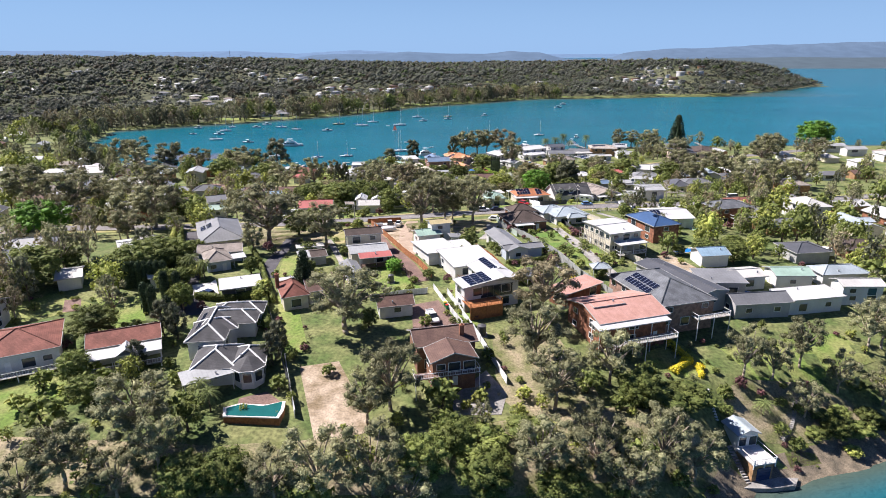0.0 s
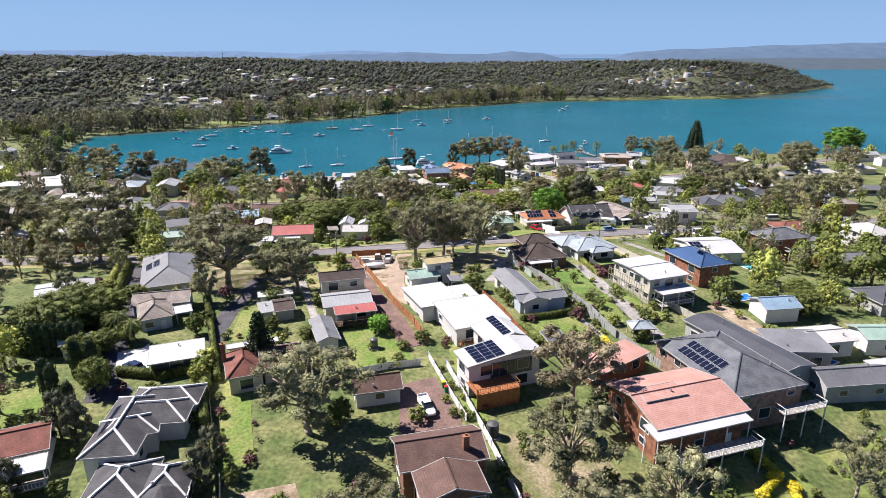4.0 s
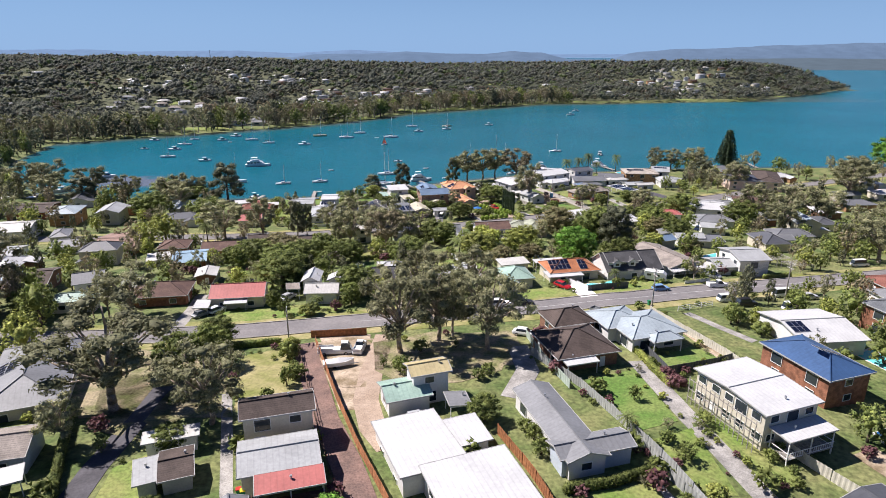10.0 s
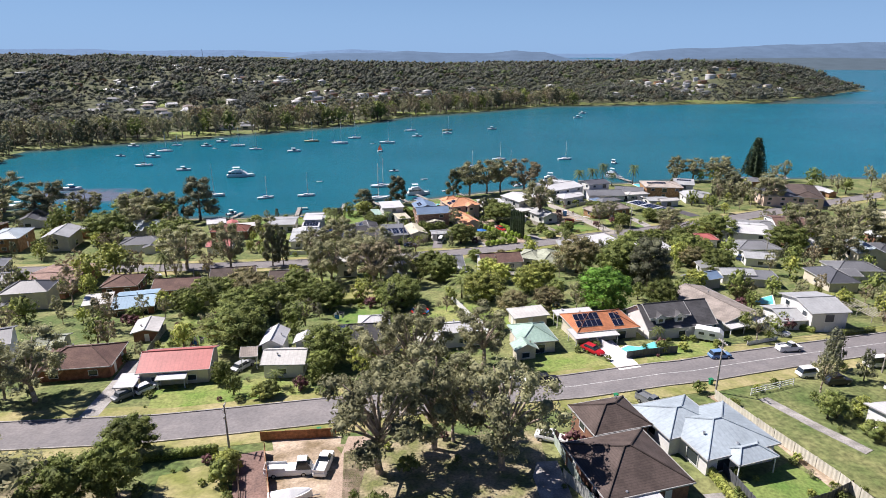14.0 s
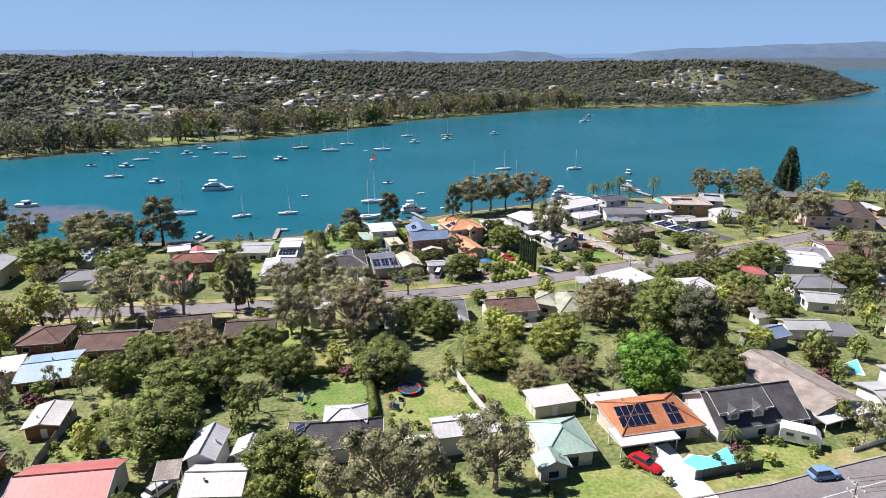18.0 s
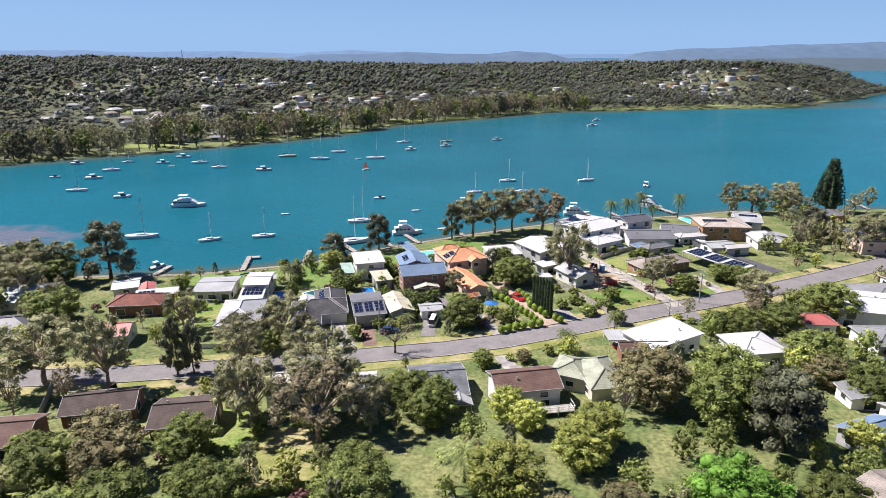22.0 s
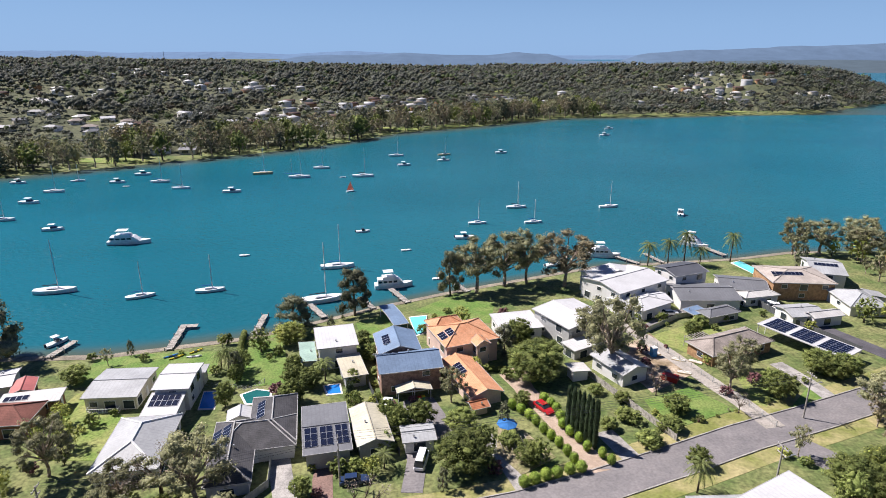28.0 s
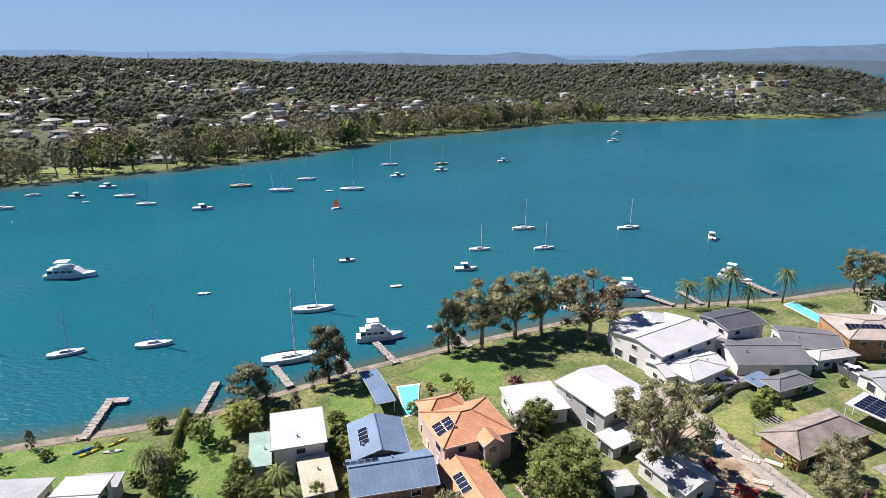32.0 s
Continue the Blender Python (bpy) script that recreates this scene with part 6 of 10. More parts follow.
H = house('boatshed', 'narrow blue-roofed open boatshed', 'boatshed', -8.1, 385.6, 1.00, 22)
wing(H, 0, 0, 0, 3.8, 13.1, 3, 'gx', 0.3, 'dark_wall', 'r_blue', open_sides=True)
H = house('house', 'pale pink Mediterranean villa with orange terracotta roof', 'house', 9.1, 367.8, 1.75, 22)
wing(H, 0, 0, 0, 13.1, 11.4, 5.8, 'hip', 2.2, 'pink_wall', 'r_orange', solar=[(-4.5, -1.0, 3, 2)])
wing(H, -1.8, 6.2, 0, 8.3, 6.2, 5.8, 'hip', 1.6, 'pink_wall', 'r_orange')
wing(H, -4.6, -14.3, 0, 7.1, 16.2, 3.4, 'gy', 1.3, 'pink_wall', 'r_orange', solar=[(-1.5, 2, 4, 1)])
wing(H, 1.5, -6.2, 0, 3.6, 3.4, 6.0, 'gy', 1.2, 'pink_wall', 'r_orange', win=1.2, vents=0)
wing(H, -7.2, -23.5, 0, 3.7, 3.3, 2.6, 'gx', 0.7, 'pink_wall', 'r_terra')
H = house('house', 'white house with broad metal roof behind trees', 'house', 36.0, 378.9, 1.78, 30)
wing(H, 0, 0, 0, 13.4, 13.7, 5.6, 'gy', 0.9, 'grey_wall', 'r_white', vents=0)
wing(H, -11.2, 7.2, -17, 10.8, 9.8, 3.2, 'mono', 0.2, 'white_wall', 'r_white', vents=0)
wing(H, -3.9, -9.6, 0, 10.8, 4.7, 3, 'mono', 0.2, 'grey_wall', 'r_white', vents=0)
H = house('house', 'large white rendered house with angular white roofs', 'house', 55.9, 403.7, 1.32, 32)
wing(H, 0, 0, 0, 19.7, 15.0, 5.6, 'gx', 1.2, 'white_wall', 'r_white')
wing(H, 2.5, 6.1, -20, 11.8, 6.3, 5.6, 'gy', 1.2, 'white_wall', 'r_white')
wing(H, -3.8, -9.1, -14, 16.0, 7.9, 3.2, 'gx', 1, 'white_wall', 'r_white')
wing(H, -4.0, -10.9, 0, 11.9, 9.2, 3.6, 'hip', 0.9, 'white_wall', 'r_white')
wing(H, -2.8, 6.1, -17, 9.6, 8.9, 5.4, 'gx', 0.9, 'white_wall', 'r_white')
H = house('house', 'white two-storey house with charcoal skillion roof', 'house', 74.6, 410.9, 1.21, 22)
wing(H, 0, 0, 0, 12.0, 9.7, 6, 'gx', 1, 'white_wall', 'r_dgrey')
wing(H, -2.3, -11.3, -22, 16.9, 12.7, 3.4, 'gx', 1.2, 'white_wall', 'r_mgrey')
wing(H, -7.6, -22.5, 0, 10.5, 5.0, 3, 'hip', 0.9, 'grey_wall', 'r_mgrey')
H = house('house', 'grey-roofed pool house with white gables', 'house', 90.1, 405.4, 1.42, -13)
wing(H, 0, 0, 0, 13.0, 11.5, 3.4, 'gx', 1.2, 'white_wall', 'r_mgrey')
wing(H, 3.0, -6.1, 26, 11.0, 4.9, 3, 'hip', 0.8, 'white_wall', 'r_offwhite')
H = house('house', 'orange brick two-storey house with tiled roof and solar panels', 'house', 105.8, 407.2, 1.44, -4)
wing(H, 0, 0, 0, 17.4, 14.3, 5.4, 'hip', 1.6, 'orange_brick', 'r_beige', solar=[(-3, -2.4, 8, 1)])
H = house('house', 'white gabled house with solar panels near the shore', 'house', 119.6, 415.8, 1.33, -17)
wing(H, 0, 0, 0, 9.4, 15.3, 5, 'gx', 1.4, 'white_wall', 'r_lgrey', solar=[(0, -2, 6, 1)])
H = house('house', 'orange brick bungalow with brown tiled hip roof', 'house', 70.1, 367.7, 2.44, 24)
wing(H, 0, 0, 0, 18.8, 8.1, 3, 'hip', 1.8, 'orange_brick', 'r_tgrey')
H = house('carport', 'long carport roofed with solar panels', 'carport', 89.0, 369.9, 2.38, 33)
wing(H, 0, 0, 0, 7.4, 20.0, 3, 'mono', 0.4, 'dark_wall', 'r_white', open_sides=True, solar=[(0, -6.3, 6, 3), (0, 0, 6, 3), (0, 6.3, 6, 3)])
# a blue shade sail, stood in for by an open block with a metal roof
H = house('carport', 'small blue shade sail beside an asphalt drive, built as a carport', 'carport', 70.3, 387.9, 1.8, 28)
wing(H, 0, 0, 0, 5.6, 4.0, 2.3, 'mono', 0.15, 'dark_wall', 'r_blue', open_sides=True)
H = house('house', 'white cottage under renovation with pale metal roof', 'house', 42.1, 357.7, 2.59, 27)
wing(H, 0, 0, 0, 7.3, 10.3, 3.2, 'gy', 1.2, 'white_wall', 'r_lgrey')
H = house('shed', 'small white skillion garden shed', 'shed', 33.0, 356.3, 2.52, 15)
wing(H, 0, 0, 0, 4.2, 3.7, 2.4, 'monol', 0.4, 'white_wall', 'r_offwhite')
H = house('house', 'white house with light metal roof above a lawn', 'house', -60.8, 351.2, 1.2, 4)
wing(H, 0, 0, 0, 10.6, 11.6, 3.2, 'gx', 0.6, 'cream_wall', 'r_lgrey', win=1.0)
deck(H, -1.2, -6.0, 6.0, 1.4, 0.25, 'grey_timber', base=0.8)
H = house('house', 'white two-storey house with a lower solar-panelled front roof', 'house', -48.4, 350.0, 1.35, 5)
wing(H, 0, 0, 0, 7.0, 10.2, 5.2, 'gx', 0.5, 'white_wall', 'r_white')
wing(H, -0.4, -8.4, 0, 6.4, 7.6, 3.4, 'mono', 0.9, 'white_wall', 'r_white', solar=[(0, 1.2, 5, 2)], vents=0)
wing(H, -0.5, -12.6, 0, 6.4, 1.8, 2.7, 'mono', 0.2, 'trim', 'r_white', open_sides=True)
wing(H, 0.6, 6.6, 0, 6.0, 3.2, 3.0, 'mono', 0.2, 'white_wall', 'r_lgrey', vents=0)
H = house('house', 'dark tiled L-shaped house with white-capped hips and solar panels', 'house', -27.0, 334.0, 2.16, 12)
wing(H, 1.6, 2.8, 0, 8.2, 15.4, 3.2, 'hip', 2.2, 'white_wall', 'r_dtile', cap='fascia', solar=[(-2.2, 1.6, 5, 1)])
wing(H, -4.7, -5.4, 0, 7.2, 17.6, 3.2, 'hip', 2.0, 'white_wall', 'r_dtile', cap='fascia', solar=[(-2.0, 2.0, 6, 2)])
wing(H, -1.2, -1.4, 0, 13.6, 9.4, 3.21, 'hip', 2.4, 'white_wall', 'r_dtile', cap='fascia', win=0.4)
H = house('house', 'small white gabled conservatory beside the dark tiled house', 'house', -32.9, 339.6, 1.88, 14)
wing(H, 0, 0, 0, 4.8, 3.8, 2.6, 'gy', 1.0, 'white_wall', 'r_white', vents=0)
H = house('house', 'grey metal-roofed house with solar hot water panels', 'house', -15.9, 333.2, 2.57, 13)
wing(H, 0, 0, 0, 8.0, 14.6, 3.6, 'gx', 0.4, 'grey_wall', 'r_mgrey', solar=[(-2.6, -3, 2, 3), (0, -3, 2, 3), (2.6, -3, 2, 3)])
H = house('shed', 'cream gabled metal garage with doors', 'house', -8.3, 334.4, 2.66, 16)
wing(H, 0, 0, 0, 6.2, 11.7, 3.2, 'gy', 1, 'grey_wall', 'r_cream')
H = house('shed', 'small grey metal garden shed', 'shed', 0.2, 332.5, 2.89, 10)
wing(H, 0, 0, 0, 5.8, 5.0, 2.6, 'gx', 0.4, 'white_wall', 'r_lgrey')
H = house('house', 'grey hip-roofed house with pale walls behind a bare gum', 'house', -47.4, 330.4, 1.9, 8)
wing(H, 0, 0, 0, 10.6, 15.6, 3.2, 'hip', 2.0, 'white_wall', 'r_lgrey', cap='trim')
H = house('house', 'brown brick house with tiled hip roof and flat-roofed rear wing', 'house', -77.6, 339.4, 1.35, 6)
wing(H, 0, 0, 0, 13.6, 8.0, 3.2, 'hip', 1.8, 'brick_wall', 'r_redbrown')
wing(H, 2.6, 6.2, 8, 11.0, 4.6, 2.8, 'mono', 0.2, 'brick_wall', 'r_offwhite', solar=[(-2.6, 0, 4, 1)], vents=0)
H = house('shed', 'small red metal-roofed shed by the shore', 'shed', -80.9, 351.4, 1.05, 24)
wing(H, 0, 0, 0, 4.4, 6.0, 2.4, 'gy', 0.7, 'brick_wall', 'r_red', vents=0)
H = house('shed', 'small white shed by the shore', 'shed', -87.9, 353.5, 0.99, 21)
wing(H, 0, 0, 0, 7.2, 8.2, 2.6, 'gx', 0.7, 'white_wall', 'r_white')
H = house('house', 'red-roofed cottage with white walls', 'house', -74.5, 320.3, 2.06, 9)
wing(H, 0, 0, 0, 8.8, 8.1, 3, 'gx', 1.5, 'white_wall', 'r_red')
H = house('house', 'charcoal-roofed white waterfront house', 'house', 151.8, 390.1, 2.18, -8)
wing(H, 0, 0, 0, 16.3, 17.7, 4.8, 'hip', 1.6, 'pink_wall', 'r_dgrey')
H = house('house', 'cream waterfront house with dark roof', 'house', 165.8, 392.6, 2.13, -21)
wing(H, 0, 0, 0, 12.6, 28.8, 4.8, 'hip', 1.6, 'pink_wall', 'r_dbrown')
H = house('shed', 'white garage beside the side lane', 'house', 96.6, 386.4, 2.02, 8)
wing(H, 0, 0, 0, 9.6, 7.7, 2.8, 'gx', 0.8, 'white_wall', 'r_lgrey')
H = house('shed', 'white double garage with metal roof', 'house', 101.2, 384.0, 2.12, 13)
wing(H, 0, 0, 0, 9.2, 4.2, 2.8, 'gx', 0.8, 'white_wall', 'r_offwhite')
H = house('house', 'blue-roofed brick house at the bay head', 'house', -170.8, 336.8, 1.63, 14)
wing(H, 0, 0, 0, 15.6, 18.6, 3.2, 'gx', 1.2, 'red_brick', 'r_dbrown')
H = house('shed', 'white marina shed at the bay head', 'shed', -195.0, 336.9, 1.88, 20)
wing(H, 0, 0, 0, 17.8, 26.7, 4.2, 'gx', 1.2, 'white_wall', 'r_offwhite')
H = house('shed', 'pale boat sales hall at the bay head', 'house', -157.0, 299.6, 3.08, 16)
wing(H, 0, 0, 0, 18.6, 16.6, 4.2, 'gx', 1.2, 'white_wall', 'r_offwhite')


# ---- trees ----
nrng = np.random.default_rng(11)


def leaf_tris(centers, radii, n, size, squash=0.8, inner=0.55, droop=0.0, r=None, slim=1.0, up=0.45):
    """Leaves scattered over clumps: an array of triangles."""
    r = r or nrng
    c = np.repeat(np.asarray(centers, float), n, 0)
    rad = np.repeat(np.asarray(radii, float), n)
    k = len(c)
    d = r.normal(size=(k, 3))
    d /= np.linalg.norm(d, axis=1)[:, None]
    rr = rad * (inner + (1 - inner) * r.random(k) ** 0.6)
    p = c + d * rr[:, None] * np.array([1, 1, squash])
    nrm = d * 0.8 + r.normal(size=(k, 3)) * 0.5 + np.array([0, 0, up])
    nrm /= np.linalg.norm(nrm, axis=1)[:, None]
    a = np.cross(nrm, r.normal(size=(k, 3)))
    a /= np.linalg.norm(a, axis=1)[:, None]
    b = np.cross(nrm, a)
    a[:, 2] -= droop
    s = size * r.uniform(0.6, 1.4, k)[:, None]
    return np.stack([p - a * s * 0.8 - b * s * 0.45 / slim, p + a * s * slim, p - a * s * 0.5 + b * s * 0.6 / slim], 1).reshape(-1, 3)


OCT_V = np.array([(1, 0, 0), (-1, 0, 0), (0, 1, 0), (0, -1, 0), (0, 0, 1), (0, 0, -1)], float)
OCT_F = np.array([(0, 2, 4), (2, 1, 4), (1, 3, 4), (3, 0, 4), (2, 0, 5), (1, 2, 5), (3, 1, 5), (0, 3, 5)])


def split_ball(v, f):
    """The ball with every face cut into four."""
    pts, at, out = [tuple(p) for p in v], {}, []

    def mid(a, b):
        key = (min(a, b), max(a, b))
        if key not in at:
            m = (np.array(pts[a]) + np.array(pts[b])) / 2
            at[key] = len(pts)
            pts.append(tuple(m / np.linalg.norm(m)))
        return at[key]
    for a, b, c in f:
        d, e, g = mid(a, b), mid(b, c), mid(c, a)
        out += [(a, d, g), (d, b, e), (g, e, c), (d, e, g)]
    return np.array(pts), np.array(out)


BALL_V, BALL_F = split_ball(OCT_V, OCT_F)


def clump_cores(centers, radii, squash, q, fine=True, rough=0.2):
    """Uneven dense hearts of the leaf clumps: vertices and faces."""
    bv, bf = (BALL_V, BALL_F) if fine else (OCT_V, OCT_F)
    c, rad = np.asarray(centers, float), np.asarray(radii, float)
    m, k = len(c), len(bv)
    v = c[:, None, :] + bv[None] * rad[:, None, None] * np.array([1, 1, squash]) * q.uniform(1 - 1.5 * rough, 1 + rough, (m, k, 1))
    v = v + q.normal(size=(m, k, 3)) * rad[:, None, None] * rough * 0.4
    return v.reshape(-1, 3), (bf[None] + (np.arange(m) * k)[:, None, None]).reshape(-1, 3)


def leaf_mesh(name, v, material, core=None):
    f = np.arange(len(v)).reshape(-1, 3)
    if core:
        f = np.concatenate([f, core[1] + len(v)])
        v = np.concatenate([v, core[0]])
    return big_mesh(name, v, f, material)


def branch(g, p0, p1, r0, r1, bend, n=3, sides=6):
    p0, p1 = Vector(p0), Vector(p1)
    pts = [p0.lerp(p1, i / n) + Vector(bend) * math.sin(math.pi * i / n) for i in range(n + 1)]
    for i in range(n):
        g.tube(pts[i], pts[i + 1], r0 + (r1 - r0) * i / n, r0 + (r1 - r0) * (i + 1) / n, sides)


def make_tree(form, leaf, seed, few=1.0):
    """Trunk and crown of a tree of unit height and unit width; few thins the leaves and widens each."""
    big = few ** -0.45
    r = random.Random(seed)
    q = np.random.default_rng(seed)
    g = Geo()
    cs, rs = [], []
    core = None
    fine = few > 0.5
    bark = "brown_bark"
    if form == "gum":
        bark = "pale_bark"
        fork = r.uniform(0.2, 0.3)
        branch(g, (0, 0, -0.03), (r.uniform(-.03, .03), r.uniform(-.03, .03), fork), 0.03, 0.022, (0.015, 0.01, 0))
        nk = 22 if fine else 16
        for k in range(nk):
            a = k * 2.4 + r.uniform(-.4, .4)
            s = (k + 0.5) / nk
            z = 0.40 + 0.52 * s
            rad = r.uniform(0.6, 1.0) * 0.36 * math.sin(math.pi * (0.22 + 0.62 * s)) ** 0.8
            c = (rad * math.cos(a), rad * math.sin(a), z)
            branch(g, (0, 0, fork - 0.01 + 0.12 * s), c, 0.014, 0.005, (r.uniform(-.03, .03), r.uniform(-.03, .03), 0.02), 3 if fine else 1, 5 if fine else 3)
            for j in range(2):
                cs.append((c[0] + r.uniform(-.1, .1), c[1] + r.uniform(-.1, .1), c[2] + r.uniform(-.06, .08)))
                rs.append(r.uniform(0.06, 0.12))
        core = clump_cores(cs, [x * 0.58 for x in rs], 0.75, q, fine, 0.3)
        v = leaf_tris(cs, rs, int(130 * few), 0.0145 * big, 0.8, 0.5, 0.35, q)
    elif form == "oak":
        branch(g, (0, 0, -0.03), (0.02, 0.0, 0.75), 0.028, 0.008, (0.02, 0.02, 0), 4)
        for k in range(20):
            z = 0.2 + 0.76 * k / 20
            rad = (0.30 * math.sin(math.pi * (0.18 + 0.78 * z)) + 0.03) * r.uniform(0.5, 1.0)
            a = k * 2.4
            c = (rad * math.cos(a), rad * math.sin(a), z)
            if k % 2:
                branch(g, (0.01, 0, z * 0.75), c, 0.009, 0.003, (0, 0, 0.01), 2 if fine else 1, 4 if fine else 3)
            cs.append(c)
            rs.append(r.uniform(0.09, 0.15))
        core = clump_cores(cs, [x * 0.7 for x in rs], 0.95, q, fine, 0.28)
        v = leaf_tris(cs, rs, int(190 * few), 0.0165 * big, 0.95, 0.55, 0.6, q)
    elif form == "round":
        branch(g, (0, 0, -0.03), (0.0, 0.02, 0.4), 0.04, 0.025, (0.01, 0, 0), 2)
        nk = 46 if fine else 28
        for k in range(nk):
            z = 1 - 1.85 * (k + 0.5) / nk
            a = k * 2.39996
            h = math.sqrt(max(1 - z * z, 0.06)) * 0.37 * r.uniform(0.72, 1.12)
            cs.append((h * math.cos(a), h * math.sin(a), 0.50 + z * 0.36 * r.uniform(0.85, 1.1)))
            rs.append(r.uniform(0.065, 0.125) if fine else r.uniform(0.08, 0.155))
            if k % 5 == 0:
                branch(g, (0, 0.02, 0.36), cs[-1], 0.014, 0.004, (0, 0, 0.02), 2 if fine else 1, 4 if fine else 3)
        core = clump_cores(cs + [(0, 0, 0.52)], [x * 0.62 for x in rs] + [0.3], 0.85, q, fine, 0.3)
        v = leaf_tris(cs, [x * 1.15 for x in rs], int(115 * few), 0.0165 * big, 0.85, 0.5, 0.0, q)
    elif form == "bush":
        for k in range(4):
            branch(g, (0, 0, -0.05), (0.2 * math.cos(k * 1.6), 0.2 * math.sin(k * 1.6), 0.5), 0.03, 0.01, (0, 0, 0), 2, 4)
        for k in range(11):
            z = 1 - 1.3 * (k + 0.5) / 11
            a = k * 2.39996
            h = math.sqrt(max(1 - z * z, 0.05)) * 0.34 * r.uniform(0.8, 1.15)
            cs.append((h * math.cos(a), h * math.sin(a), 0.42 + z * 0.36))
            rs.append(r.uniform(0.17, 0.24))
        core = clump_cores(cs, [x * 0.78 for x in rs], 0.9, q, fine, 0.25)
        v = leaf_tris(cs, rs, int(105 * few), 0.036 * big, 0.95, 0.65, 0.0, q)
    elif form == "ball":
        g.tube((0, 0, -0.1), (0, 0, 0.35), 0.05, 0.04)
        core = clump_cores([(0, 0, 0.52)], [0.44], 0.98, q, True, 0.04)
        v = leaf_tris([(0, 0, 0.52)], [0.48], int(1300 * few), 0.038, 0.98, 0.93, 0.0, q, 0.8, 0.1)
    elif form == "cypress":
        g.tube((0, 0, -0.02), (0, 0, 0.85), 0.05, 0.01)
        cs = [(r.uniform(-.05, .05), r.uniform(-.05, .05), 0.05 + 0.9 * k / 16) for k in range(17)]
        rs = [0.42 * min(1, (1.04 - c[2]) / 0.16, 0.7 + c[2] * 2) for c in cs]
        core = clump_cores(cs, [x * 0.85 for x in rs], 0.3, q, True, 0.12)
        v = leaf_tris(cs, rs, int(110 * few), 0.045 * big, 0.25, 0.85, -0.6, q)
    elif form == "pine":
        g.tube((0, 0, -0.02), (0, 0, 0.99), 0.03, 0.004, 8)
        vs = []
        for k in range(17):
            z = 0.12 + 0.84 * k / 17
            L0 = 0.48 * (1 - z) ** 0.8 + 0.03
            nb = 9 if k < 11 else 6
            for b in range(nb):
                a = b * 2 * math.pi / nb + k * 0.7
                d = Vector((math.cos(a), math.sin(a), 0.16))
                branch(g, (0, 0, z), Vector((0, 0, z)) + d * L0, 0.006, 0.002, (0, 0, -0.01), 1, 3)
                m = 7
                cc = [tuple(Vector((0, 0, z)) + d * L0 * (0.2 + 0.85 * i / m)) for i in range(m)]
                vs.append(leaf_tris(cc, [0.035] * m, max(int(7 * few), 3), 0.027 * big, 0.6, 0.3, -0.1, q))
        v = np.concatenate(vs)
        cs = [(0, 0, 0.14 + 0.8 * k / 14) for k in range(15)]
        core = clump_cores(cs, [0.3 * (1 - c[2]) ** 0.8 + 0.015 for c in cs], 0.3, q, True, 0.3)
    elif form == "bare":
        branch(g, (0, 0, -0.03), (0, 0, 0.35), 0.03, 0.02, (0.01, 0, 0), 2)
        for k in range(9):
            a = k * 2.4
            rad = r.uniform(0.2, 0.42)
            c = Vector((rad * math.cos(a), rad * math.sin(a), r.uniform(0.55, 0.95)))
            branch(g, (0, 0, 0.33), c, 0.015, 0.003, (0, 0, 0.04), 3, 4)
            for j in range(5):
                e = c + Vector((r.uniform(-.16, .16), r.uniform(-.16, .16), r.uniform(-.05, .14)))
                g.tube(Vector((0, 0, 0.33)).lerp(c, 0.6), e, 0.005, 0.0015, 3)
            cs.append(tuple(c))
            rs.append(0.14)
        v = leaf_tris(cs, rs, int(80 * few), 0.014 * big, 0.8, 0.2, 0, q)
    else:                                   # palm
        g.tube((0, 0, -0.02), (0.015, 0, 0.42), 0.028, 0.02, 8)
        g.tube((0.015, 0, 0.42), (0.0, 0.01, 0.76), 0.02, 0.022, 8)
        vs = []
        for k in range(26):
            a = k * 2.39996
            el = 1.1 - 1.75 * k / 26
            d = Vector((math.cos(a), math.sin(a), 0))
            pts = []
            for i in range(8):
                s = i / 7
                pts.append(Vector((0, 0, 0.77)) + d * 0.46 * s * math.cos(el * (1 - s * 0.5)) + Vector((0, 0, 0.34 * s * math.sin(el) - 0.26 * s * s)))
            sd = Vector((-d.y, d.x, 0))
            for i in range(7):
                w = 0.075 * math.sin(math.pi * (0.12 + 0.8 * i / 7))
                for sg in (-1, 1):
                    for o in (0.0, 0.5):
                        p = pts[i].lerp(pts[i + 1], o)
                        e = p + sd * sg * w + (pts[i + 1] - pts[i]) * 0.9 - Vector((0, 0, w * 0.55))
                        u = (pts[i + 1] - pts[i]) * 0.32
                        vs += [p, p + u * 1.4, e]
        v = np.array([tuple(p) for p in vs])
    tm = g.mesh("trunk", M[bark], smooth=True)
    cm = leaf_mesh("crown", v, L[leaf], core)
    return tm, cm


